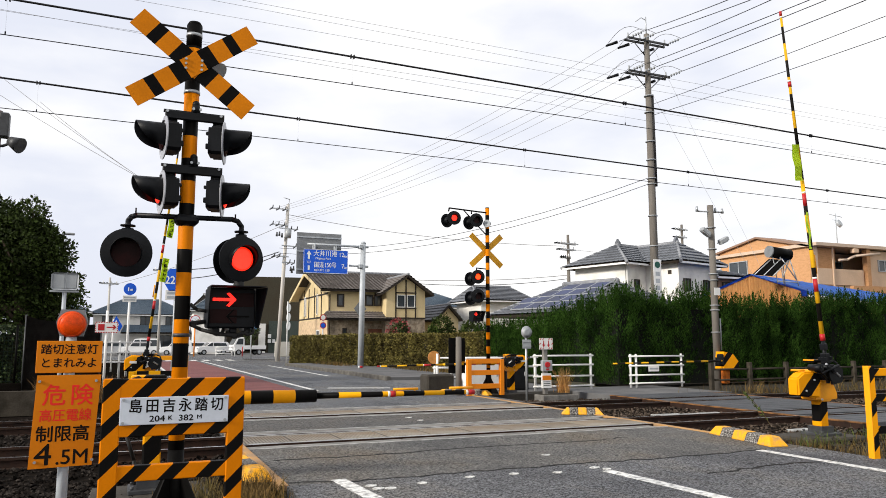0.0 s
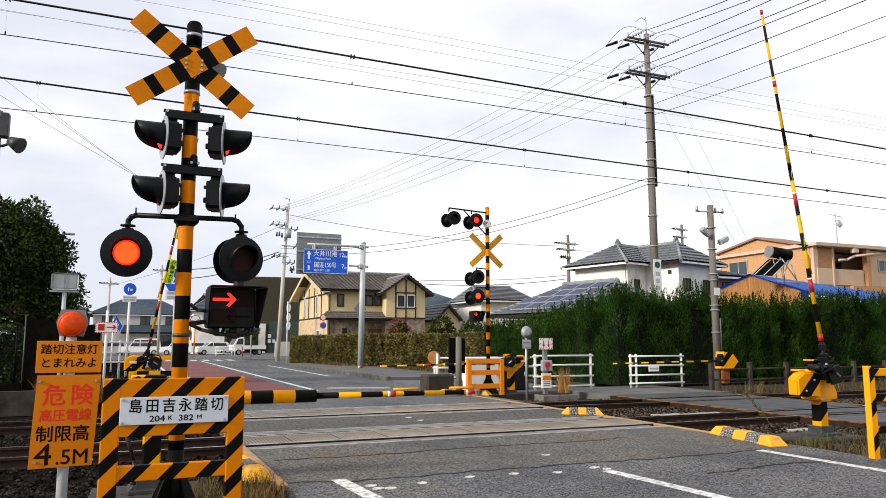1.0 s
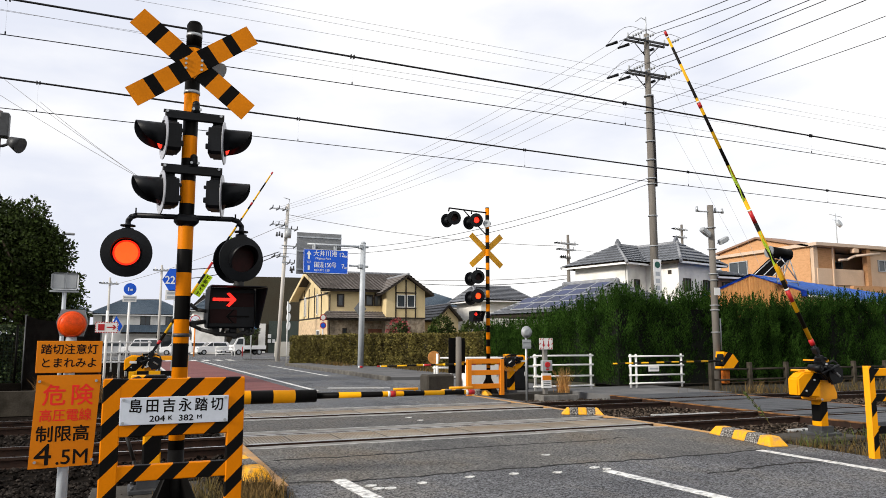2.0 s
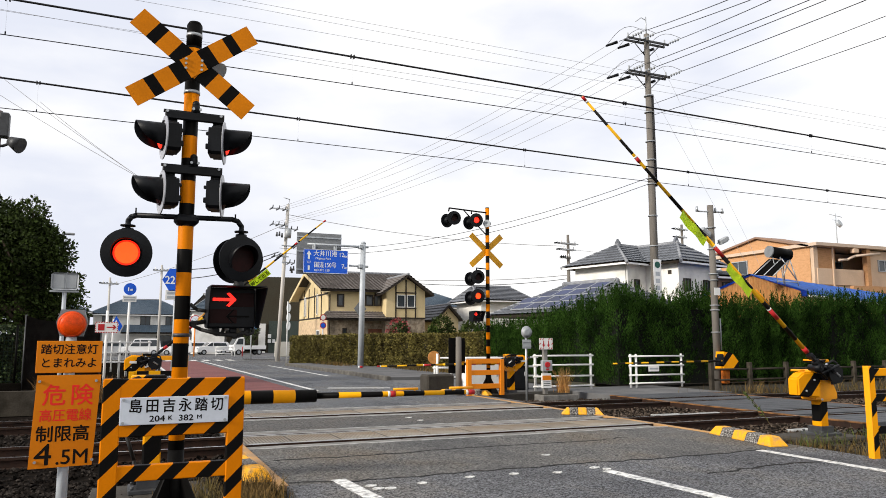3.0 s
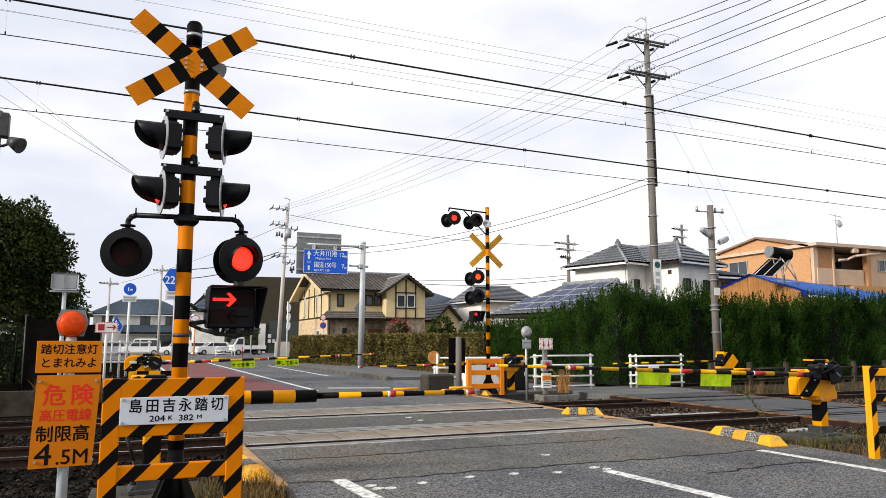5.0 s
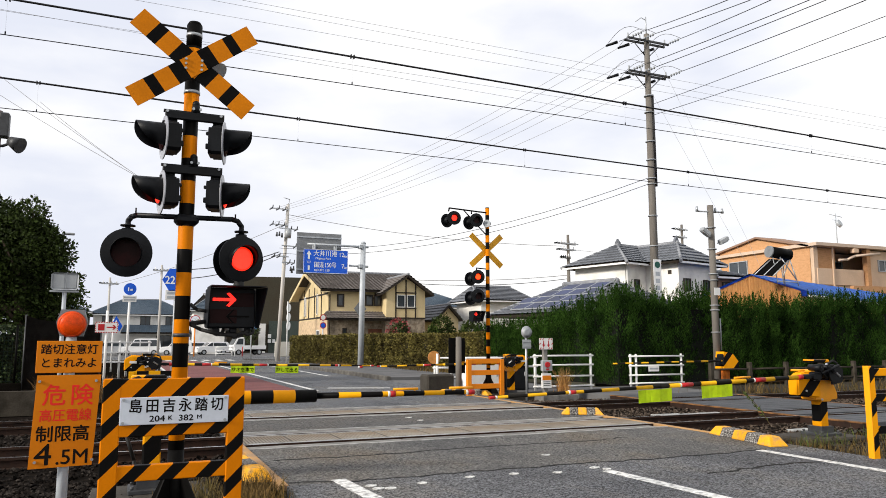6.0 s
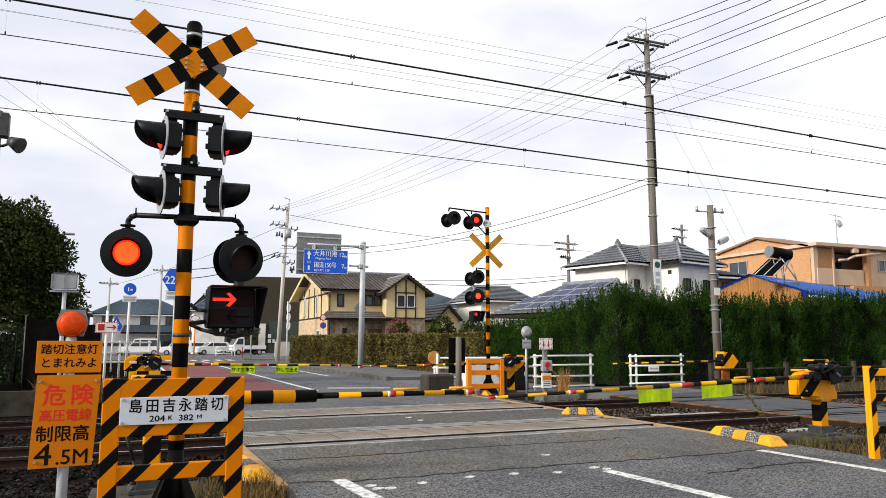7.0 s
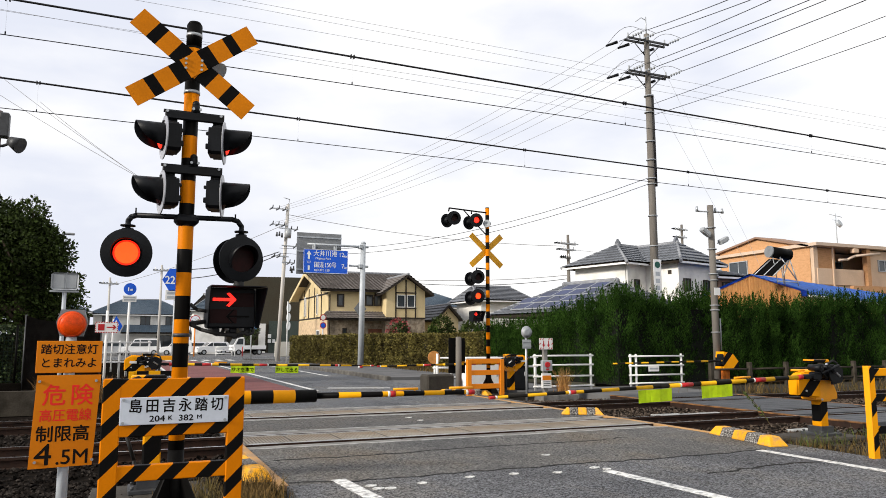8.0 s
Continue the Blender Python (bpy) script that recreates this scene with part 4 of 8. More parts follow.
    # springs, links and hoses about the hinge
    for x, z, r in ((.10, 1.02, .05), (-.02, 1.07, .045), (-.18, 1.06, .05)):
        bm = B()
        cyl(bm, (-sign * x, -.34, z), (-sign * x, -.12, z), r, None, 14)
        cyl(bm, (-sign * x, -.36, z), (-sign * x, -.34, z), r * .5, None, 8)
        part("pivot", bm, M_black_metal, s, "black pivot")
    for a, b in (((.16, -.33, .98), (-.20, -.33, 1.10)), ((.05, -.31, 1.12), (-.24, -.31, .92)), ((.20, -.28, 1.06), (.02, -.28, .90))):
        bm = B()
        cyl(bm, (sign * a[0], a[1], a[2]), (sign * b[0], b[1], b[2]), .017, None, 8)
        part("link", bm, M_grey_metal if a[0] == .05 else M_black_metal, s, "steel link rod")
    bm = B()
    pipe(bm, [(-sign * .08, -.2, 1.10), (-sign * .16, -.26, 1.17), (-sign * .28, -.24, 1.12), (-sign * .33, -.18, 1.0)], .014, 8)
    part("hose", bm, M_rubber, s, "black hose")
    bm = B()
    pipe(bm, [(-sign * .30, .10, .86), (-sign * .26, .14, .60), (-sign * .16, .14, .30), (-sign * .14, .14, .04)], .02, 8)
    part("cable", bm, M_rubber, s, "black cable")
    for k, (x, z) in enumerate(((.02, .72), (.16, 1.02), (.34, .86))):
        bm = B()
        cyl(bm, (sign * x, -.172, z - drop), (sign * x, -.188, z - drop), .016, None, 8)
        part("bolt", bm, M_grey_metal, s)
    if drop:
        bm = B()
        prism(bm, [(-.25, -.14, .56), (.25, -.14, .56), (.25, -.14, .66), (.15, -.14, .86), (-.12, -.14, .86), (-.25, -.14, .70)], (0, .27, 0))
        bmesh.ops.bevel(bm, geom=bm.edges[:], offset=.014, segments=2, affect='EDGES')
        part("gearbox", bm, M_yellow, s, "yellow gearbox on the post", pose(col, 0, 0))
    if not drop:
        bm = B()
        box(bm, (sign * .02, -.178, .93), (.05, .012, .16), bev=0.004)
        part("name_plate", bm, M_white, s, "small white plate")
        bm = B()
        box(bm, (sign * .30, -.174, .98), (.15, .006, .055), bev=.001)
        part("code_bar", bm, M_white, s, "short white marking")
    # the arm, with its origin at the hinge
    sign = arm_way
    hinge = (-sign * 0.05, -0.24, 0.94)
    bm = B()
    r0, r1 = 0.034, 0.018
    if thick:
        cyl(bm, (sign * 0.1, 0, 0), (sign * 1.70, 0, 0), 0.075, 0.069, 20)
    else:
        cyl(bm, (sign * 0.55, 0, 0), (sign * length * .55, 0, 0), r0, .029, 14)
        cyl(bm, (sign * length * .55, 0, 0), (sign * length, 0, 0), .027, r1, 14)
    arm = part("arm", bm, M_arm_tube if thick else M_arm, s, "yellow and black banded barrier arm", pose(*hinge, 0, sign * tilt, 0))
    if thick:
        bm = B()
        cyl(bm, (sign * 1.69, 0, 0), (sign * length, 0, 0), 0.034, 0.026, 14)
        part("rod", bm, M_arm_rod, arm, "thin banded rod")
    bm = B()
    cyl(bm, (-sign * .12, 0, 0), (sign * .58, 0, 0), 0.03, None, 10)
    box(bm, (sign * .26, 0, 0), (.16, .11, .10), bev=0.01)
    box(bm, (sign * .44, 0, 0), (.10, .10, .07), bev=0.01)
    box(bm, (sign * .26, 0, .055), (.05, .16, .02))
    box(bm, (sign * .26, 0, -.055), (.05, .16, .02))
    part("arm_clamp", bm, M_black_metal, arm, "black arm clamp")
    tip = .031 if thick else .021
    bands = [(.54, .64, .078 if thick else .038, M_red), (length - .08, length, tip, M_red), (length - .11, length - .085, tip, M_white)]
    if thick:
        bands += [(2.56, 2.62, .0355, M_red), (2.53, 2.555, .0355, M_white)]
    else:
        for a, b in ((1.30, 1.50), (2.66, 2.86), (4.60, 4.68)):
            r = .0365 - .0024 * a if a < 3 else .0275
            bands += [(a, b, r, M_red), (b + .004, b + .03, r, M_white)]
    for a, b, r, m in bands:
        bm = B()
        cyl(bm, (sign * a, 0, 0), (sign * b, 0, 0), r, None, 14)
        part("reflector", bm, m, arm, "red reflective band" if m is M_red else "white reflective band")
    for q in ((2.6, 3.3) if thick else (1.58,)):
        bm = B()
        cyl(bm, (sign * q, 0, .052), (sign * (q + .30), 0, .052), .015, None, 10)
        for e in (.04, .26):
            cyl(bm, (sign * (q + e), 0, .0), (sign * (q + e), 0, .052), .010, None, 6)
        part("spare_rod", bm, M_yellow, arm, "short yellow rod on the arm")
    for i in range(flags):
        q = (1.97, 3.06)[i]
        flag_at = pose(0, -.03, -.03)
        bm = B()
        vs, k = [], 8
        for j in range(k + 1):
            x = q + .58 * j / k
            vs.append([bm.verts.new((sign * x, -.012 + .012 * math.sin(j * 1.3 + dy), -dy * .17)) for dy in (0, .5, 1)])
        for a, b in zip(vs[:-1], vs[1:]):
            for j in range(2):
                bm.faces.new((a[j], b[j], b[j + 1], a[j + 1]))
        bmesh.ops.solidify(bm, geom=bm.faces[:], thickness=0.004)
        fl = part("warning_sheet", bm, M_flag, arm, "yellow-green plastic sheet", flag_at)
        SHEETS.append((fl, arm_way, i))
        if flag_text:
            text("lettering", flag_text[i], 0.11, M_black_text, fl, (sign * (q + .29), -.030, -.095), 1.0, bold=.02)
    return s, arm, hinge


RIGHT, RIGHT_ARM, RIGHT_HINGE = barrier((9.95, 8.54, 0.0), -1, "yellow crossing barrier with a hazard-striped machine and moving arm", 5.86, flags=2, col=.12, drop=.15)
LEFT_FAR, LEFT_FAR_ARM, LEFT_FAR_HINGE = barrier((0.42, 19.14, 0.0), 1, "yellow crossing barrier beyond the tracks with a moving arm", 5.66, flags=2, flip=True,
                                                 flag_text=("サオを車で", "押して出る"))
barrier((0.27, 8.34, -0.068), 1, "yellow crossing barrier with its thick arm lowered", 3.62, thick=True, tilt=0.2)
barrier((10.25, 19.1, -0.07), -1, "yellow crossing barrier beyond the tracks with its arm lowered", 4.2, tilt=0.8, flip=True)


def motions():
    """The two arms sink; the red lamps shine in turn."""
    fall = [(0.0, 84.8), (0.5, 84.8), (0.65, 84.4), (0.8, 83.2), (1.0, 80.7), (1.25, 76.6), (1.5, 71.2), (1.7, 66.3), (2.25, 55.6), (2.8, 45.2), (3.0, 41.6), (3.2, 37.8), (3.4, 34.1),
            (3.6, 30.3), (3.8, 26.3), (4.0, 22.4), (4.2, 18.5), (4.4, 14.5), (4.5, 12.5), (4.7, 8.6), (4.95, 3.6), (5.15, -0.4), (5.3, -2.4), (5.5, -1.7), (5.8, -1.7), (8.0, -1.7)]
    walk(RIGHT_ARM, [(t, pose(*RIGHT_HINGE, 0, a, 0)) for t, a in fall])
    walk(LEFT_FAR_ARM, [(t, pose(*LEFT_FAR_HINGE, 0, -(a - 0.6 if a > 0 else a + 0.6), 0)) for t, a in fall])
    swing = {-1: [(0.0, -4), (0.5, -10), (0.7, -22), (0.9, -40), (1.3, -43), (1.7, -42), (2.2, -28), (2.8, -14), (4.0, -16), (4.7, -8), (5.3, 10), (5.6, 0), (8.0, 0)],
             1: [(0.0, 32), (0.7, 34), (1.3, 20), (1.7, 4), (3.0, 4), (5.3, 10), (5.6, 0), (8.0, 0)]}
    for sheet, way, i in SHEETS:
        walk(sheet, [(t, pose(0, -.03, -.03, a - (26 if way < 0 and i == 0 and t < .6 else 0), 0, 0)) for t, a in swing[way]])
    h = 1 / 60
    for discs, first in ((LIT_A, True), (LIT_B, False)):
        on, off = pose(0, -0.008, 0), pose(0, 0.05, 0)
        keys, state, t = [(0.0, on if first else off)], first, 0.45
        while t < 8.0:
            keys.append((t - h, on if state else off))
            state = not state
            keys.append((t + h, on if state else off))
            t += 0.6
        keys.append((8.0, on if state else off))
        for disc in discs:
            walk(disc, keys)


# ---- beyond the tracks: signal, guards, fences, small signs ----
M_buck_back = mat("orange_board_back", (0.70, 0.34, 0.01), 0.5, 0, 0.1, 4, 0.05, 60)
M_pole_stripe_far = striped("far_pole_bands", (0, 0, 1), 0.40, 0.13, ORANGE, BLACK, 0.5)


def far_signal():
    s = thing("crossing_signal", "tall banded crossing signal post with overhanging lamps", "crossing signal", (9.47, 19.0, 0.0))
    bm = B()
    cyl(bm, (0, 0, 0.1), (0, 0, 5.36), 0.0575, None, 20)
    part("pole", bm, M_pole_stripe_far, s, "pole with orange and black bands")
    bm = B()
    cyl(bm, (0, 0, 0), (0, 0, 0.62), 0.12, 0.07, 18)
    for k in range(4):
        m = pose(0, 0, 0, 0, 0, 20 + 90 * k)
        prism(bm, [m @ Vector(p) for p in ((0.05, -.008, .02), (0.36, -.008, .02), (0.36, -.008, .06), (0.06, -.008, .5))], m.to_3x3() @ Vector((0, .016, 0)))
    part("base", bm, M_black, s, "black base with gussets")
    bm = B()
    pipe(bm, [(0, -.02, 5.20), (-1.22, -.02, 5.26), (-1.24, -.02, 5.16)], 0.022, 8)
    pipe(bm, [(-.78, -.02, 5.24), (0, -.02, 4.50)], 0.018, 8)
    cyl(bm, (-.52, -.02, 5.24), (-.52, -.02, 5.13), .02, None, 8)
    part("overhang_arm", bm, M_black_metal, s, "black overhanging lamp arm")
    crossbuck(s, (0, 0.085, 4.10), 0, 1.34, 0.17, 0.3, M_buck_back, M_buck_back, 42, -42)
    bm = B()
    cyl(bm, (0.0, -.06, 4.88), (-.10, -.16, 4.86), .05, .11, 16)
    box(bm, (0.02, -.02, 4.88), (.14, .14, .12), bev=.03)
    part("loudspeaker", bm, M_pipe, s, "grey warning loudspeaker")
    for x, z, ph in ((-1.10, 4.97, 0), (-0.40, 4.95, 1), (-0.36, 3.31, 0), (-0.36, 2.76, 1)):
        lamp(s, (x, -.10, z), -10, .20, .15, ph, glow=M_led_deep if z > 4 else M_led)
        lamp(s, (x - .12, .16, z - .05), 190, .20, .20, None)
        if z < 4:
            bm = B()
            pipe(bm, [(0, 0, z + .24), (x, 0, z + .26), (x, -.02, z + .16)], .016, 8)
            part("lamp_bracket", bm, M_black_metal, s, "black lamp bracket")
    indicator(s, (-0.42, -.1, 2.18), 12, 1.0)
    bm = B()
    pipe(bm, [(0, 0, 1.95), (-.1, -.06, 1.80), (-.28, -.08, 1.78), (-.36, -.08, 1.95)], .014, 6)
    part("conduit", bm, M_rubber, s, "black cable loop")
    bm = B()
    box(bm, (0.06, -.05, .88), (.18, .16, .16), bev=.02)
    part("junction_box", bm, M_black_metal, s, "black junction box")


far_signal()


def rail_frame(name, label, at, rz, width, height, posts, rails, material, size=.07, round_=False):
    s = thing(name, label, "guard rail", at, rz)
    for x in posts:
        bm = B()
        if round_:
            cyl(bm, (x, 0, 0), (x, 0, height), size / 2, None, 12)
            cyl(bm, (x, 0, height), (x, 0, height + .015), size / 2 + .006, size / 3, 12)
        else:
            box(bm, (x, 0, height / 2), (size, size, height), bev=.006)
        part("post", bm, material, s)
    for z in rails:
        bm = B()
        a, b = min(posts) - (.08 if round_ else 0), max(posts) + (.08 if round_ else 0)
        if round_:
            cyl(bm, (a, -.03, z), (b, -.03, z), size * .36, None, 10)
        else:
            box(bm, ((a + b) / 2, 0.002, z), (b - a - size + .01, size * .7, size * 1.1), bev=.006)
        part("rail", bm, material, s)
    return s


rail_frame("barricade", "orange steel guard frame beside the far signal post", (8.60, 18.45, 0), 0, 1.1, .98, (0, 1.0), (.93, .62, .25), M_orange, .12)
FRAME_NEAR = rail_frame("barricade", "yellow guard frame with black diagonal stripes on the verge", (8.72, 6.62, -.05), -6, 1.5, 1.2, (0, 1.5), (1.12, .80, .40), M_diag_y, .088)
rail_frame("barricade", "yellow and black guard rail beside the far barrier", (0.30, 19.75, 0), 0, 1.0, 1.12, (0.05, 1.05), (1.06, .45), M_yellow, .10)
rail_frame("barricade", "low banded guard rail before the far barrier", (0.04, 18.75, 0), 0, 1.2, 0.77, (0.05, 1.2), (0.72,), M_arm_rod, .11)
bm = B()
box(bm, (-.050, 0, .6), (.012, .092, 1.2), bev=.003)
part("side_plate", bm, M_yellow, FRAME_NEAR, "plain yellow side face")
rail_frame("pipe_fence", "white steel pipe fence by the footway", (11.35, 19.62, 0), 0, 2, 1.08, (0, .35, 2.0), (1.04, .76, .42, .12), M_white, .075, True)
rail_frame("pipe_fence", "white steel pipe fence before the tall hedge", (14.87, 19.62, 0), 0, 2, 1.06, (0, .22, 2.05), (1.0, .70, .40, .14), M_white, .075, True)
rail_frame("pipe_fence", "white pipe fence beside the far pavement", (8.85, 21.5, 0.008), 0, 4, 1.01, (0, .55, 3.6), (.95, .65, .35), M_white, .08, True)
rail_frame("pipe_fence", "white pipe guard fence beside the far road", (-4.2, 32.0, 0), 6, 5, 1.5, (0, 1.3, 2.6, 3.9, 5.0), (1.44, 1.04, .66), M_white, .09, True)


def control_cabinet(x, y, w, d, h, material, label, z=0.0):
    s = thing("control_cabinet", label, "cabinet", (x, y, z))
    bm = B()
    box(bm, (0, 0, h / 2), (w, d, h), bev=.02)
    part("body", bm, material, s)
    bm = B()
    box(bm, (0, 0, h + .02), (w + .08, d + .08, .05), bev=.01)
    part("top", bm, material, s)
    bm = B()
    box(bm, (0, -d / 2 - .008, h / 2), (w - .1, .012, h - .12), bev=.004)
    b = part("door", bm, material, s)
    bm = B()
    box(bm, (w * .3, -d / 2 - .025, h / 2), (.03, .03, .12), bev=.006)
    part("handle", bm, M_grey_metal, b)


control_cabinet(9.95, 20.4, 1.25, .5, .95, M_white, "white trackside equipment cabinet")
control_cabinet(11.0, 20.3, .75, .5, .98, M_black_metal, "black trackside equipment cabinet")


SLABS = ((11.24, 12.79, 1.6, 0.24, 3), (10.67, 12.89, 0.7, 0.3, -4), (11.01, 9.78, 0.55, 0.3, 8), (12.98, 9.85, 0.5, 0.25, 0), (9.46, 14.74, 0.5, 0.2, 0))


def post_signs():
    s = thing("pedestrian_mirror", "round grey mirror back on a steel post", "sign post", (9.86, 17.5, 0))
    bm = B()
    cyl(bm, (0, 0, -.24), (0, 0, 1.85), .028, None, 12)
    part("post", bm, M_grey_metal, s)
    bm = B()
    cyl(bm, (0, -.03, 1.72), (0, -.07, 1.72), .165, .15, 24)
    cyl(bm, (0, -.07, 1.72), (0, -.085, 1.72), .15, .06, 24)
    part("mirror_back", bm, M_plate_grey, s, "round pale grey plate")
    bm = B()
    box(bm, (0, -.04, 1.40), (.26, .012, .24), bev=.004)
    for z in (1.34, 1.46):
        box(bm, (0, -.052, z), (.26, .02, .03), bev=.004)
    part("plate", bm, M_plate_grey, s, "small grey sign back")

    bm = B()
    box(bm, (0, 0, -.115), (1.15, .62, .19), bev=.015)
    box(bm, (0, 0, -.018), (1.02, .50, .012), mi=1)
    solid("planter_box", bm, [M_concrete, M_verge], "low pale concrete planter with dry soil by the footway", "planter", (11.27, 18.35, 0), 0)
    for x, y, w, d, rz in SLABS:
        bm = B()
        box(bm, (0, 0, 0), (w, d * .6, .06), bev=.012)
        solid("cable_cover", bm, M_pale_bar, "pale concrete cable cover among the ballast", "cable cover", (x, y, -.105), rz, "cable covers")
    s = thing("emergency_button_post", "grey post with a red emergency button and striped sign", "button post", (11.0, 18.4, -.015))
    bm = B()
    box(bm, (0, 0.05, .75), (.12, .12, 1.5), bev=.01)
    part("post", bm, M_concrete, s, "grey post")
    bm = B()
    box(bm, (0, -.03, 1.42), (.44, .012, .32), bev=.003)
    p = part("sign", bm, M_white, s, "white sign with red hatching")
    for k, (x, z) in enumerate(((-.18, .13), (-.10, .13), (.10, .13), (.18, .13), (-.18, -.13), (-.10, -.13), (.10, -.13), (.18, -.13), (-.2, 0), (.2, 0))):
        bm = B()
        prism(bm, [(x - .03, -.037, 1.42 + z - .025), (x, -.037, 1.42 + z - .025), (x + .03, -.037, 1.42 + z + .025), (x, -.037, 1.42 + z + .025)], (0, -.002, 0))
        part("hatch", bm, M_red, p)
    for x in (-.08, .08):
        bm = B()
        box(bm, (x, -.038, 1.43), (.03, .004, .16))
        prism(bm, [(x - .05, -.036, 1.40), (x + .05, -.036, 1.40), (x, -.036, 1.32)], (0, -.003, 0))
        part("arrow", bm, M_red, p)
    bm = B()
    box(bm, (0, -.04, .80), (.33, .12, .30), bev=.015)
    b = part("button_box", bm, M_plate_grey, s, "pale button box")
    bm = B()
    cyl(bm, (0, -.10, .83), (0, -.13, .83), .085, .075, 20)
    part("button", bm, M_red, b, "red push button")
    bm = B()
    box(bm, (0, -.10, .70), (.10, .01, .05))
    part("plate", bm, M_red, b)
    bm = B()
    box(bm, (0, -.02, .38), (.30, .06, .42), bev=.004)
    n = part("notice", bm, M_white, s, "white notice with an orange band")
    bm = B()
    box(bm, (0, -.052, .46), (.29, .006, .13))
    part("band", bm, M_orange, n)
    for z in (.25, .30, .35):
        bm = B()
        box(bm, (0, -.052, z), (.22, .004, .015))
        part("text_line", bm, M_black_text, n)

    s = thing("signal_board_back", "black board back on a short concrete post", "signal post", (8.45, 18.8, 0))
    bm = B()
    cyl(bm, (0, 0, 0), (0, 0, 1.6), .09, .08, 14)
    part("post", bm, M_pole_concrete, s, "weathered concrete post")
    bm = B()
    box(bm, (0, .12, 1.08), (.50, .04, .98), bev=.01)
    part("board", bm, M_black, s, "black board")
    s = thing("round_marker", "orange round marker back on a white post", "marker", (8.85, 21.3, 0))
    bm = B()
    cyl(bm, (0, 0, 0.0), (0, 0, 1.1), .035, None, 12)
    part("post", bm, M_white, s)
    bm = B()
    cyl(bm, (-.1, .02, .98), (-.1, .05, .98), .20, None, 24)
    part("disc", bm, mat("faded_orange", (.55, .24, .06), .6), s, "faded orange disc")
    bm = B()
    box(bm, (0, 0, .25), (.9, .55, .5), bev=.05)
    solid("concrete_block", bm, M_footing, "rough dark concrete block on the far kerb", "concrete block", (8.55, 20.6, 0), 4)


post_signs()


def block(at, ln, n, rz, label):
    """Low yellow and black kerb blocks in a row, sloped at the ends."""
    s = thing("kerb_block", label, "kerb block", at, rz)
    w, h = .15, .13
    seg = ln / n
    for i in range(n):
        y0, y1 = -ln / 2 + i * seg, -ln / 2 + (i + 1) * seg
        ta, tb = (.12 if i == 0 else 0), (.12 if i == n - 1 else 0)
        bm = B()
        vs = [bm.verts.new(p) for p in ((-w, y0, 0), (w, y0, 0), (w, y1, 0), (-w, y1, 0), (-w * .6, y0 + ta, h), (w * .6, y0 + ta, h), (w * .6, y1 - tb, h), (-w * .6, y1 - tb, h))]
        for f in ((3, 2, 1, 0), (4, 5, 6, 7), (0, 1, 5, 4), (1, 2, 6, 5), (2, 3, 7, 6), (3, 0, 4, 7)):
            bm.faces.new([vs[k] for k in f])
        bmesh.ops.bevel(bm, geom=bm.edges[:], offset=.012, segments=1, affect='EDGES')
        part("segment", bm, M_yellow_worn if i % 2 == 0 else M_black_worn, s)


M_yellow_worn = mat("worn_yellow_paint", (.78, .36, .01), .75, 0, .16, 12, .4, 40, (.30, .22, .12), .40)
M_black_worn = mat("worn_black_paint", (.035, .03, .027), .85, 0, .25, 46, .5, 60, (.46, .44, .41), .44)
block((8.60, 8.62, 0.0), 1.6, 5, -12, "worn yellow and black kerb block at the road edge")
block((8.55, 12.9, 0.0), .85, 5, 60, "yellow and black kerb block between the tracks")
block((1.30, 8.75, -.02), 1.3, 3, 4, "worn yellow kerb block in dry grass")
block((8.72, 19.0, 0.0), 1.6, 7, 40, "yellow and black kerb block by the far signal")


def ped_barrier():
    s = thing("footway_barrier", "small yellow footway barrier fixed to a concrete pole", "crossing barrier", (17.32, 18.0, 0), group="crossing barriers")
    bm = B()
    prism(bm, [(-.32, -.2, .62), (.10, -.2, .62), (.30, -.2, .58), (.30, -.2, .85), (.05, -.2, 1.12), (-.28, -.2, 1.16)], (0, .36, 0))
    part("housing", bm, M_machine, s, "yellow machine housing with a black stripe")
    bm = B()
    box(bm, (-.10, -.03, .40), (.20, .20, .46), bev=.02)
    part("bracket", bm, M_rusty_orange, s, "orange bracket")
    bm = B()
    box(bm, (-.36, -.12, .92), (.14, .2, .34), bev=.03)
    part("drive", bm, M_black_metal, s, "black drive")
    bm = B()
    cyl(bm, (0, 0, 0), (-4.05, 0, 0), .028, .02, 10)
    a = part("arm", bm, M_arm, s, "yellow and black banded barrier arm", pose(-.38, -.2, .88, 0, -.6, 0))
    bm = B()
    cyl(bm, (-.05, 0, 0), (-.3, 0, 0), .034, None, 10)
    part("arm_clamp", bm, M_black_metal, a)


ped_barrier()


# ---- poles ----
# pale concrete, brightened further so its colour carries the sunlit side
M_pole_pale = mat("pale_sunlit_concrete", (0.50, 0.48, 0.45), 0.8, 0, 0.12, 1.5, 0.2, 30, stretch=(4, 4, 0.6))


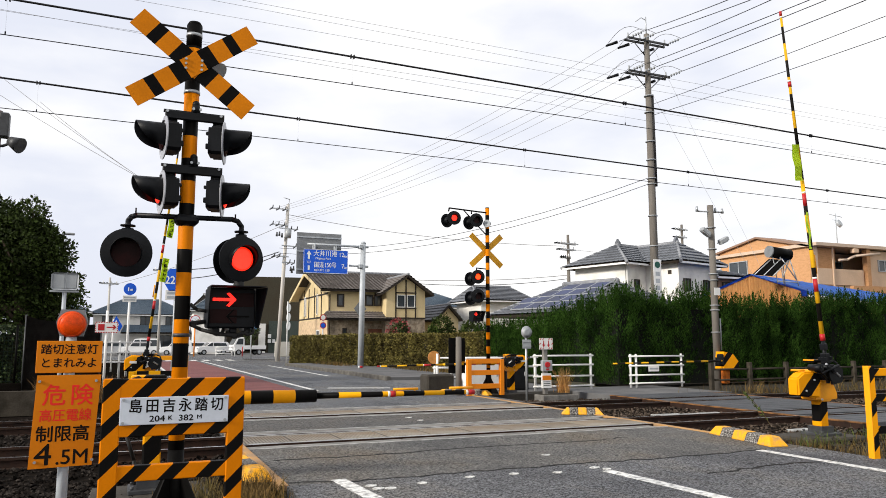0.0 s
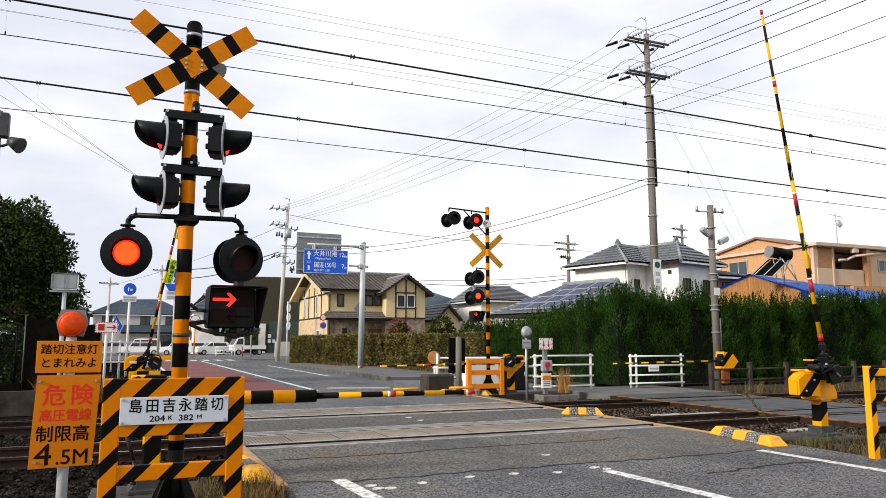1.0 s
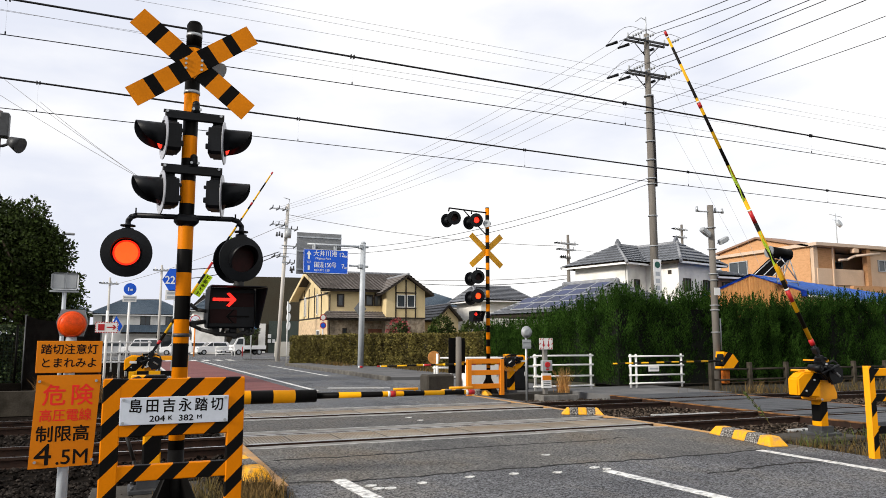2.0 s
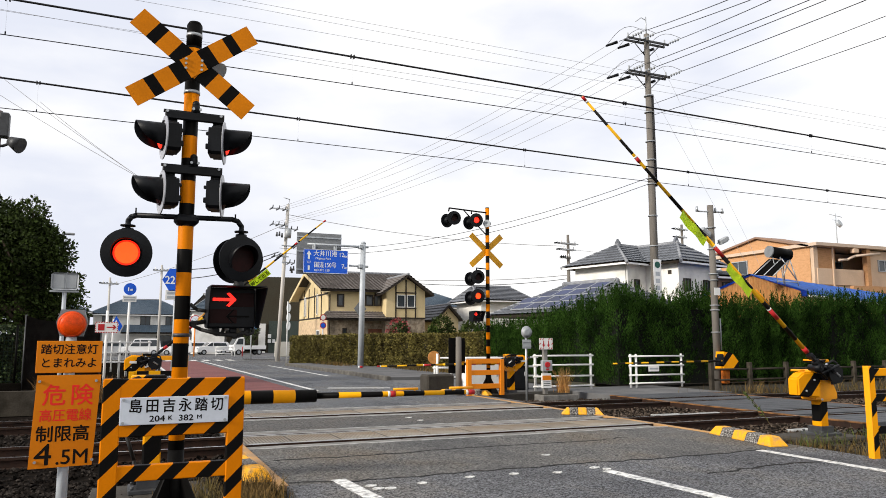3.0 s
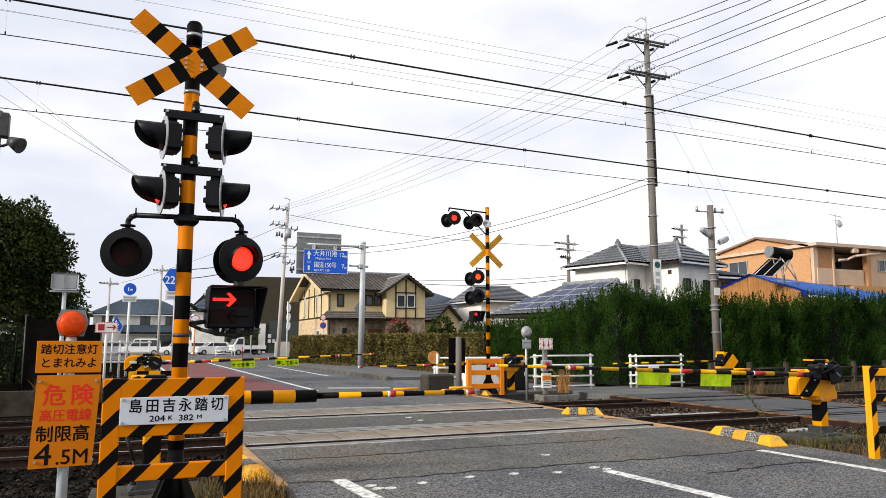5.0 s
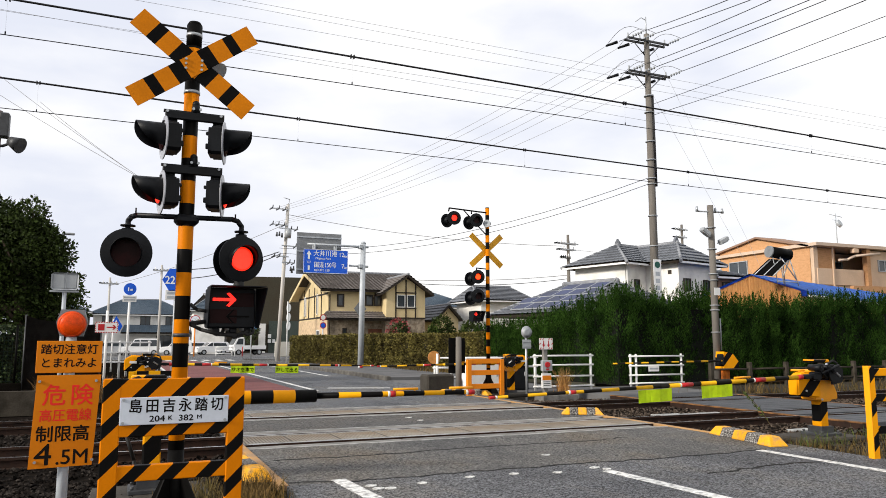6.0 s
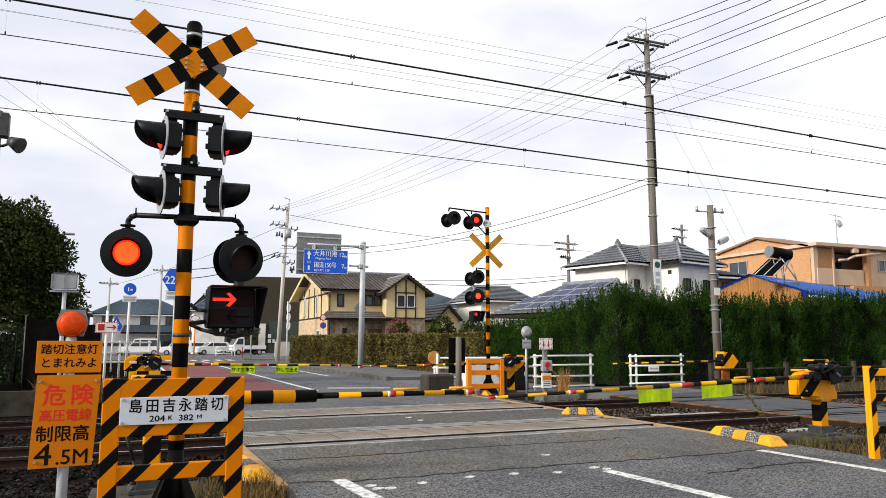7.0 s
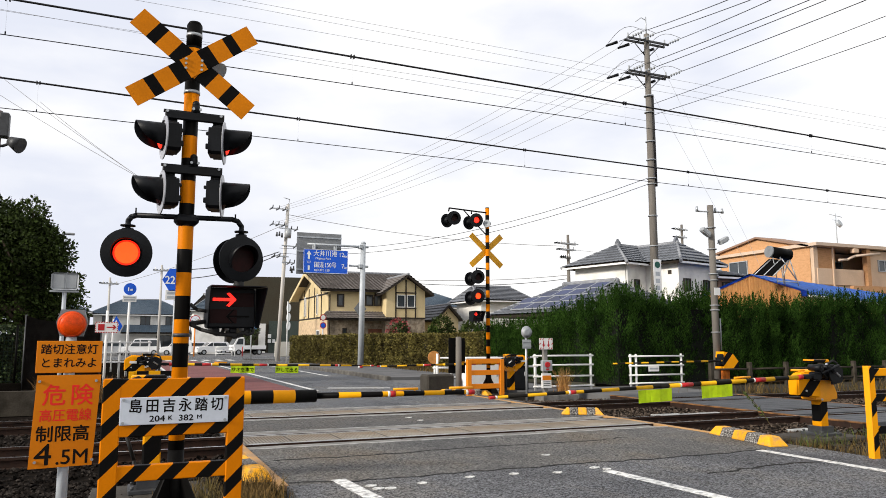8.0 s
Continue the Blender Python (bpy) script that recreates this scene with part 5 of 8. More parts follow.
def utility_pole(at, height, r0, r1, label, arms=(), extras=True, lean=0.0):
    s = thing("utility_pole", label, "utility pole", at, group="utility poles")
    s.matrix_basis = pose(*at, 0, lean, 0)
    bm = B()
    cyl(bm, (0, 0, -.2), (0, 0, height), r0, r1, 20)
    part("pole", bm, M_pole_concrete, s, "tapered concrete pole")
    for z, ln, rz in arms:
        m = pose(0, 0, z, 0, 0, rz)
        bm = B()
        for o in (-.16, .16):
            prism(bm, [m @ Vector(p) for p in ((-ln, o - .04, -.05), (ln, o - .04, -.05), (ln, o + .04, -.05), (-ln, o + .04, -.05))], (0, 0, .1))
        part("crossarm", bm, M_grey_metal, s, "steel crossarm")
        for x in (-.92, -.55, -.15, .35, .7, .95):
            bm = B()
            for k in range(3):
                a, b = m @ Vector((x * ln, .22 + k * .16, .08)), m @ Vector((x * ln, .30 + k * .16, .08))
                cyl(bm, a, b, .075, .06, 8)
            cyl(bm, m @ Vector((x * ln, 0, .02)), m @ Vector((x * ln, .7, .08)), .018, None, 6)
            part("insulator", bm, M_black_metal if x < 0 else M_plate_grey, s)
        for x in (-.75, .15, .8):
            bm = B()
            cyl(bm, m @ Vector((x * ln, 0, .05)), m @ Vector((x * ln, 0, .28)), .05, .035, 8)
            part("insulator", bm, M_white, s)
    return s


BIG = utility_pole((25.0, 30.7, 0), 18.0, .24, .14, "tall grey concrete utility pole with two crossarms", ())

BACK, FRONT = Vector((-.5, .87, -.10)), Vector((.42, -.89, .13))
TIPS = []       # where the power lines start: (towards the far pole, towards the near one)
for z in (17.55, 15.72):
    for y in (-.17, .17):
        bm = B()
        box(bm, (0, y, z), (2.7, .09, .11), bev=.01)
        part("crossarm", bm, M_dark_steel, BIG, "dark steel crossarm")
    bm = B()
    pipe(bm, [(-.9, 0, z - .05), (0, 0, z - .9), (.9, 0, z - .05)], .025, 6)
    part("brace", bm, M_dark_steel, BIG, "steel brace")
    for x in (-1.22, -.45, 1.22):
        p = Vector((x, 0, z + .04))
        bm = B()
        cyl(bm, p, p + BACK * .5, .02, None, 6)
        cyl(bm, p + BACK * .6, p + BACK * 1.25, .085, .06, 10)
        part("insulator", bm, M_black_metal, BIG, "black covered insulator")
        bm = B()
        cyl(bm, p, p + FRONT * .95, .018, None, 6)
        for k in range(4):
            cyl(bm, p + FRONT * (.30 + .15 * k), p + FRONT * (.36 + .15 * k), .09, .06, 10)
        part("insulator", bm, M_plate_grey, BIG, "grey disc insulator string")
        bm = B()
        cyl(bm, p + Vector((0, 0, 0)), p + Vector((0, 0, .30)), .05, .04, 8)
        part("insulator", bm, M_plate_grey, BIG, "upright post insulator")
        loop = [p + BACK * 1.25 + (FRONT * .95 - BACK * 1.25) * (i / 8) + Vector((0, 0, .62 * math.sin(math.pi * i / 8))) for i in range(9)]
        vs, fs = tube_mesh(loop, .012)
        raw("jumper", vs, fs, M_wire, BIG)
        TIPS.append((Vector((25.0, 30.7, 0)) + p + BACK * 1.25, Vector((25.0, 30.7, 0)) + p + FRONT * .95))
bm = B()
cyl(bm, (0, 0, 18), (0, 0, 19.0), .03, None, 8)
pipe(bm, [(0, 0, 18.8), (-.3, 0, 18.9), (-.7, 0, 18.6)], .02, 6)
part("tip_bracket", bm, M_grey_metal, BIG, "steel tip bracket")
for z0, z1 in ((9.6, 14.6),):
    bm = B()
    cyl(bm, (.20, -.12, z0), (.17, -.1, z1), .07, None, 10)
    part("riser_cable", bm, M_wire, BIG, "black riser cable")
bm = B()
for z in (10.0, 9.7, 14.5, 13.6, 12.0, 11.0, 8.0, 6.4):
    cyl(bm, (0, 0, z), (0, 0, z + .05), .25, .25, 18)
part("pole_bands", bm, M_plate_grey, BIG, "steel bands")
bm = B()
box(bm, (-.05, -.262, 4.6), (.50, .02, 2.2), bev=.004)
plate = part("advert_plate", bm, M_white, BIG, "white upright plate with dark marks")
bm = B()
cyl(bm, (-.05, -.275, 5.42), (-.05, -.28, 5.42), .17, None, 20)
part("emblem", bm, mat("dark_green_emblem", (.01, .08, .06), .5), plate)
for k in range(5):
    bm = B()
    box(bm, (-.05, -.276, 4.95 - k * .36), (.26, .004, .22))
    part("text_bar", bm, M_pipe, plate)

SMALL = utility_pole((17.13, 18.2, 0), 5.85, .112, .100, "short grey concrete pole with floodlights and a barrier machine", ())
bm = B()
pipe(bm, [(-.6, 0, 5.62), (.55, 0, 5.66)], .025, 6)
for x in (-.55, .2, .5):
    cyl(bm, (x, 0, 5.62), (x, 0, 5.78), .05, .03, 8)
part("crossarm", bm, M_grey_metal, SMALL)
for x, z, a in ((-.35, 4.95, 30), (.38, 4.72, -25)):
    bm = B()
    box(bm, (x, -.12, z), (.36, .18, .14), ry=a, bev=.02)
    box(bm, (x, -.12, z - .08), (.30, .14, .04), ry=a, bev=.005)
    cyl(bm, (x * .6, 0, z - .1), (x, -.1, z), .02, None, 6)
    part("floodlight", bm, M_plate_grey, SMALL, "grey floodlight")
bm = B()
for z in (5.1, 4.4, 3.6, 3.4, 2.6, 2.45, 1.75):
    cyl(bm, (0, 0, z), (0, 0, z + .03), .147, .147, 18)
part("pole_bands", bm, M_plate_grey, SMALL, "steel bands")
bm = B()
box(bm, (0, -.142, 3.05), (.24, .01, .24))
part("plate", bm, M_white, SMALL, "small white number plate")
bm = B()
cyl(bm, (.20, 0, 1.2), (.20, 0, 2.2), .02, None, 8)
part("conduit", bm, M_plate_grey, SMALL)

MID = utility_pole((10.48, 57.0, 0), 12.2, .17, .12, "leaning pale grey utility pole by the crossroads", (), lean=2.4)
for z_, x0_, x1_, ks_ in ((11.75, -1.35, .1, (-1.2, -.7, -.2)), (10.5, -1.2, .1, (-1.1, -.65, -.2)), (10.25, -.6, .9, (.35, .8)), (8.9, -.3, .95, (.8,)), (8.05, -.9, .3, (-.8, -.4)), (7.6, -.2, .8, (.4, .75))):
    bm = B()
    box(bm, ((x0_ + x1_) / 2, -.12, z_), (x1_ - x0_, .07, .08))
    part("crossarm", bm, M_grey_metal, MID, "thin steel crossarm")
    for k_ in ks_:
        bm = B()
        cyl(bm, (k_, -.12, z_), (k_ + .03, -.12, z_ + .26), .05, .035, 8)
        cyl(bm, (k_ - .02, -.14, z_ - .02), (k_ - .25, -.34, z_ - .16), .04, .05, 8)
        part("insulator", bm, M_dark_steel, MID)
for x_, z_ in ((-.55, 9.75), (-.35, 9.65), (-.75, 9.7), (.5, 7.1), (.72, 7.15), (.6, 6.95)):
    bm = B()
    cyl(bm, (x_, -.2, z_ - .14), (x_, -.2, z_ + .2), .09, .05, 8)
    part("cut_out", bm, M_dark_steel, MID, "dark fuse cut-out")
[o for o in MID.children if o.name.startswith("pole")][0].data.materials[0] = M_pole_pale
bm = B()
cyl(bm, (.1, -.3, 9.5), (.1, -.3, 10.2), .24, None, 14)
part("transformer", bm, M_plate_grey, MID, "grey transformer can")
bm = B()
pipe(bm, [(0, 0, 12.1), (.1, 0, 12.6), (-.4, 0, 12.7)], .03, 6)
part("tip_bracket", bm, M_grey_metal, MID)
utility_pole((-1.95, 77, 0), 7.6, .12, .09, "thin grey utility pole far down the street", ((7.0, .8, 20),))
utility_pole((32.8, 51, 0), 10.21, .18, .11, "grey utility pole behind the tiled house", ((9.46, 1.0, 12), (8.96, .75, 12), (8.31, .6, 60)))
utility_pole((50.77, 58, 0), 13.22, .18, .12, "grey utility pole far behind the white house", ((12.72, .9, 20), (11.92, .7, 20)))
utility_pole((2.4, 70, 0), 8.3, .12, .09, "thin grey utility pole at the crossroads", ((7.8, .7, 0),))
for o_ in [o for o in scene.objects if o.name.startswith("utility_pole") and o.location.y > 65]:
    [c for c in o_.children if c.name.startswith("pole")][0].data.materials[0] = M_pole_pale
SPK = utility_pole((-3.72, 23.3, 0), 7.9, .17, .14, "grey pole with a round floodlight beside the tree", ())
bm = B()
cyl(bm, (.38, -.1, 7.05), (.66, -.25, 6.90), .13, .23, 18)
pipe(bm, [(0, 0, 6.9), (.2, -.05, 6.9), (.42, -.1, 7.0)], .04, 8)
part("floodlight", bm, M_dark_steel, SPK, "round dark floodlight")
bm = B()
box(bm, (.2, 0, 7.5), (.25, .3, .7), bev=.03)
part("box", bm, M_dark_steel, SPK, "dark equipment box")


def gantry():
    s = thing("direction_sign", "blue road direction sign on a grey overhanging post", "road sign", (11.8, 39.4, 0.1))
    bm = B()
    cyl(bm, (0, 0, 0), (0.06, 0, 6.85), .17, .14, 20)
    cyl(bm, (0.06, 0, 6.85), (0.06, 0, 6.95), .15, .10, 20)
    part("post", bm, M_pipe, s, "grey steel post")
    for z in (6.65, 5.55):
        bm = B()
        cyl(bm, (.35, -.02, z), (-3.1 if z > 6 else -.75, -.02, z + .02), .065, .055, 14)
        box(bm, (-.12, 0, z), (.18, .44, .22), bev=.02)
        part("arm", bm, M_pipe, s, "grey steel arm")
    bm = B()
    box(bm, (-2.08, -.10, 5.73), (2.48, .04, 1.30), bev=.012)
    b = part("sign_face", bm, M_blue, s, "blue sign face with white lettering")
    bm = B()
    for x0, z0, w, h in ((-2.08, 6.37, 2.44, .02), (-2.08, 5.09, 2.44, .02), (-3.30, 5.73, .02, 1.26), (-.86, 5.73, .02, 1.26)):
        box(bm, (x0, -.122, z0), (w, .006, h))
    part("border", bm, M_white_text, b, "white border")
    for body, size, x, z, sq in (("大井川港", .34, -2.12, 6.14, .98), ("12", .34, -1.22, 6.12, .9), ("km", .20, -.98, 6.06, .8), ("Oigawa Port", .17, -2.24, 5.88, 1.0),
                                 ("国道150号", .34, -2.12, 5.52, .82), ("7", .34, -1.14, 5.48, .9), ("km", .20, -.98, 5.42, .8), ("ROUTE 150", .17, -2.30, 5.24, 1.0), ("227", .17, -3.03, 5.66, .9)):
        text("lettering", body, size, M_white_text, b, (x, -.126, z), sq, bold=0.006)
    bm = B()
    prism(bm, [(-3.08, -.121, 5.82), (-2.98, -.121, 5.82), (-2.98, -.121, 6.08), (-2.90, -.121, 6.08), (-3.03, -.121, 6.30), (-3.16, -.121, 6.08), (-3.08, -.121, 6.08)], (0, -.004, 0))
    box(bm, (-3.03, -.124, 5.36), (.10, .004, .24))
    part("arrow", bm, M_white_text, b, "white arrow")
    bm = B()
    box(bm, (-2.35, .42, 6.2), (2.5, .05, 2.3), bev=.01)
    r = part("sign_back", bm, M_sign_back, s, "grey back of another road sign")
    for z in (5.3, 6.3, 7.1):
        bm = B()
        box(bm, (-2.35, .375, z), (2.5, .05, .07))
        part("stiffener", bm, M_pipe, r)
    for x in (-2.7, -1.5):
        bm = B()
        box(bm, (x, .16, 6.45), (.08, .5, .5), bev=.01)
        part("bracket", bm, M_pipe, s)
    bm = B()
    prism(bm, [(0.02 - .38, .22, 2.9 + .3), (.0 - .02, .22, 2.9 + .75), (.36, .22, 2.9 + .3), (-.02, .22, 2.9 - .15)], (0, .02, 0))
    part("diamond_plate", bm, M_sign_back, s, "grey diamond sign back")


M_sign_back = mat("sign_back_grey", (.22, .23, .24), .5, .3, .1, 2, .05, 30)
gantry()


def small_sign(name, label, at, post_h, post_r=.03, material=None):
    s = thing(name, label, "road sign", at)
    bm = B()
    cyl(bm, (0, 0.03, 0), (0, 0.03, post_h), post_r, None, 12)
    part("post", bm, material or M_white, s)
    return s


def left_signs():
    s = small_sign("route_sign", "blue hexagonal route number sign on a post", (1.33, 25.6, 0), 4.0, .045, M_pipe)
    bm = B()
    prism(bm, [(.42 * math.cos(radians(60 * k)), -.02, 3.48 + .42 * math.sin(radians(60 * k))) for k in range(6)], (0, .02, 0))
    f = part("face", bm, M_blue, s, "blue hexagon")
    text("lettering", "227", .36, M_white_text, f, (-.10, -.024, 3.46), .9)
    bm = B()
    box(bm, (0, -.01, 2.98), (.62, .02, .32), bev=.006)
    f = part("plate", bm, M_white, s, "white plate with two dark lines")
    for z in (3.05, 2.91):
        bm = B()
        box(bm, (0, -.024, z), (.5, .006, .08))
        part("text_bar", bm, M_pipe, f)
    s = small_sign("round_sign", "round blue road sign on a white post", (-.06, 34.8, 0), 4.0, .05)
    bm = B()
    cyl(bm, (0, 0, 3.75), (0, -.02, 3.75), .26, None, 28)
    f = part("face", bm, M_blue, s, "blue disc")
    bm = B()
    box(bm, (-.06, -.024, 3.74), (.05, .006, .16))
    box(bm, (0.06, -.024, 3.72), (.09, .006, .08))
    part("mark", bm, M_white_text, f, "small white mark")
    bm = B()
    box(bm, (0, -.01, 3.33), (.56, .02, .28), bev=.006)
    f = part("plate", bm, M_white, s, "white plate with text bars")
    for z in (3.39, 3.28):
        bm = B()
        box(bm, (0, -.024, z), (.46, .006, .06))
        part("text_bar", bm, M_pipe, f)
    s = small_sign("arrow_sign", "white emergency sign with a red arrow on a thin post", (-.57, 21.9, 0), 2.3, .035)
    bm = B()
    box(bm, (0, -.01, 1.85), (.56, .016, .29), bev=.004)
    f = part("board", bm, M_white, s, "white board with a red border")
    for k in range(9):
        for z in (1.985, 1.715):
            bm = B()
            box(bm, (-.25 + k * .0625, -.02, z), (.035, .005, .025))
            part("border_dash", bm, M_red, f)
    for k in range(4):
        for x in (-.27, .27):
            bm = B()
            box(bm, (x, -.02, 1.76 + k * .06), (.02, .005, .035))
            part("border_dash", bm, M_red, f)
    bm = B()
    box(bm, (-.13, -.021, 1.85), (.16, .005, .17))
    part("pictogram", bm, M_red, f, "red pictogram")
    part("arrow", arrow_mesh(.24, .13, .035), M_red, f, "red arrow", pose(.12, -.02, 1.85))
    s = small_sign("sign_back", "pale grey back of a square sign on a post", (-.90, 12.0, -.1), 2.55, .028, M_pipe)
    bm = B()
    box(bm, (0, -.01, 2.43), (.36, .016, .25), bev=.03)
    for x in (-.015, .015):
        box(bm, (x, -.022, 2.43), (.008, .01, .25))
    box(bm, (0, -.01, 2.285), (.38, .02, .03), bev=.004)
    part("plate", bm, M_plate_grey, s, "grey sign back")
    s = small_sign("warning_sign", "small tilted blue sign on a white post", (-.75, 40.0, 0), 2.6, .04)
    bm = B()
    prism(bm, [(.12, -.02, 2.75), (.42, -.02, 2.25), (.30, -.02, 1.98), (-.05, -.02, 2.38)], (0, .02, 0))
    f = part("face", bm, M_blue, s, "blue face")
    bm = B()
    prism(bm, [(.13, -.024, 2.55), (.26, -.024, 2.30), (.18, -.024, 2.24), (.06, -.024, 2.42)], (0, -.003, 0))
    part("pictogram", bm, M_white_text, f, "white mark")
    s = small_sign("pedestrian_sign", "blue triangular crossing sign by the crossroads", (9.0, 60.5, 0), 3.0, .04, M_pipe)
    bm = B()
    prism(bm, [(-.42, -.02, 2.5), (.42, -.02, 2.5), (.16, -.02, 3.25), (-.16, -.02, 3.25)], (0, .02, 0))
    f = part("face", bm, M_blue_pale, s, "pale blue trapezoid face")
    bm = B()
    prism(bm, [(-.22, -.024, 2.6), (.22, -.024, 2.6), (0, -.024, 3.1)], (0, -.003, 0))
    part("pictogram", bm, M_white_text, f, "white triangle")
    s = small_sign("no_parking_sign", "round signs edge-on on a white post", (10.2, 52.0, .0), 4.3, .04)
    for z in (3.85, 3.2, 2.6):
        bm = B()
        cyl(bm, (.05, .0, z), (.08, .01, z), .30, None, 24)
        part("disc", bm, M_plate_grey, s, "grey sign seen from the side")
    s = small_sign("no_entry_sign", "round red-rimmed signs before the cream house", (12.3, 50.2, 0), 3.2, .04, M_pipe)
    for z, m1, m2 in ((3.15, M_red, M_white), (2.6, M_red, M_blue)):
        bm = B()
        cyl(bm, (0, 0, z), (0, -.02, z), .22, None, 24)
        d = part("disc", bm, m1, s, "red-rimmed disc")
        bm = B()
        cyl(bm, (0, -.02, z), (0, -.026, z), .16, None, 24)
        part("centre", bm, m2, d)


M_blue_pale = mat("pale_blue_sign", (.10, .30, .62), .5)
left_signs()


def far_bits():
    s = thing("traffic_mirror", "round convex traffic mirror on an orange post", "traffic mirror", (6.2, 80.0, 0))
    bm = B()
    cyl(bm, (0, 0, 0), (0, 0, 3.6), .07, None, 10)
    part("post", bm, M_orange, s, "orange post")
    bm = B()
    cyl(bm, (0, -.06, 3.7), (0, -.16, 3.7), .52, .50, 28)
    m = part("rim", bm, M_red, s, "red rim")
    bm = B()
    ball(bm, (0, -.13, 3.7), .47, 20, (1, .18, 1))
    part("mirror", bm, mat("convex_mirror", (.6, .62, .65), .05, 1.0, .02, 2, 0, 20), m, "convex mirror glass")
    bm = B()
    box(bm, (0, -.02, 0), (.42, .012, .18), bev=.003)
    plate = tagged(finish("notice_plate", bm, M_white), "small white notice on the pipe fence", "notice")
    plate.matrix_basis = pose(15.74, 19.577, .60)
    bm = B()
    box(bm, (0, -.028, 0), (.34, .004, .05))
    part("text_bar", bm, M_pipe, plate)
    s = thing("street_lamp", "small grey street lamp beside the tree", "street lamp", (-2.4, 28.5, 0))
    bm = B()
    cyl(bm, (0, 0, 0), (0, 0, 5.2), .05, .04, 10)
    pipe(bm, [(0, 0, 5.1), (.15, -.05, 5.2)], .025, 6)
    part("post", bm, M_pipe, s)
    bm = B()
    box(bm, (.3, -.05, 5.2), (.36, .14, .08), bev=.02)
    part("lamp_head", bm, M_plate_grey, s)


far_bits()


# ---- plants ----
M_cypress = mat("cypress_foliage", (.030, .068, .011), .75, 0, .36, 1.2, 0, 30, (.007, .018, .004), .5, island=True, spec=.02)
# near-black core colour stands for the deep shade between the sprays
M_cypress_core = mat("cypress_core_shade", (.003, .005, .002), .95, 0, .3, 3, .3, 20)
M_boxhedge = mat("trimmed_hedge_foliage", (.165, .140, .040), .7, 0, .34, .9, 0, 30, (.075, .062, .018), .5, island=True, spec=.15)
# solid core, coloured dark for the shade behind the clipped leaves
M_box_core = mat("trimmed_hedge_core_shade", (.030, .026, .012), .9, 0, .3, 3, .3, 20)
M_leaf = mat("evergreen_leaves", (.042, .064, .013), .6, 0, .28, .8, 0, 30, (.010, .016, .005), .5, island=True, spec=.1)
M_leaf_light = mat("garden_leaves", (.05, .075, .02), .6, 0, .28, .8, 0, 30, (.03, .045, .014), .5, island=True)
M_dry = mat("dry_grass", (.20, .11, .04), .8, 0, .25, 2, 0, 30, (.09, .055, .02), .5, island=True)
M_reed = mat("tan_reed", (.50, .26, .08), .8, 0, .25, 2, 0, 30, (.28, .17, .06), .5, island=True)
M_grass = mat("dull_grass", (.110, .066, .018), .8, 0, .3, 2, 0, 30, (.045, .044, .012), .45, island=True)
M_weed = mat("green_weed", (.075, .105, .018), .8, 0, .3, 2, 0, 30, (.05, .06, .014), .45, island=True)
M_flower = mat("pink_blossom", (.30, .05, .055), .6, 0, .2, 3, 0, 30, island=True)


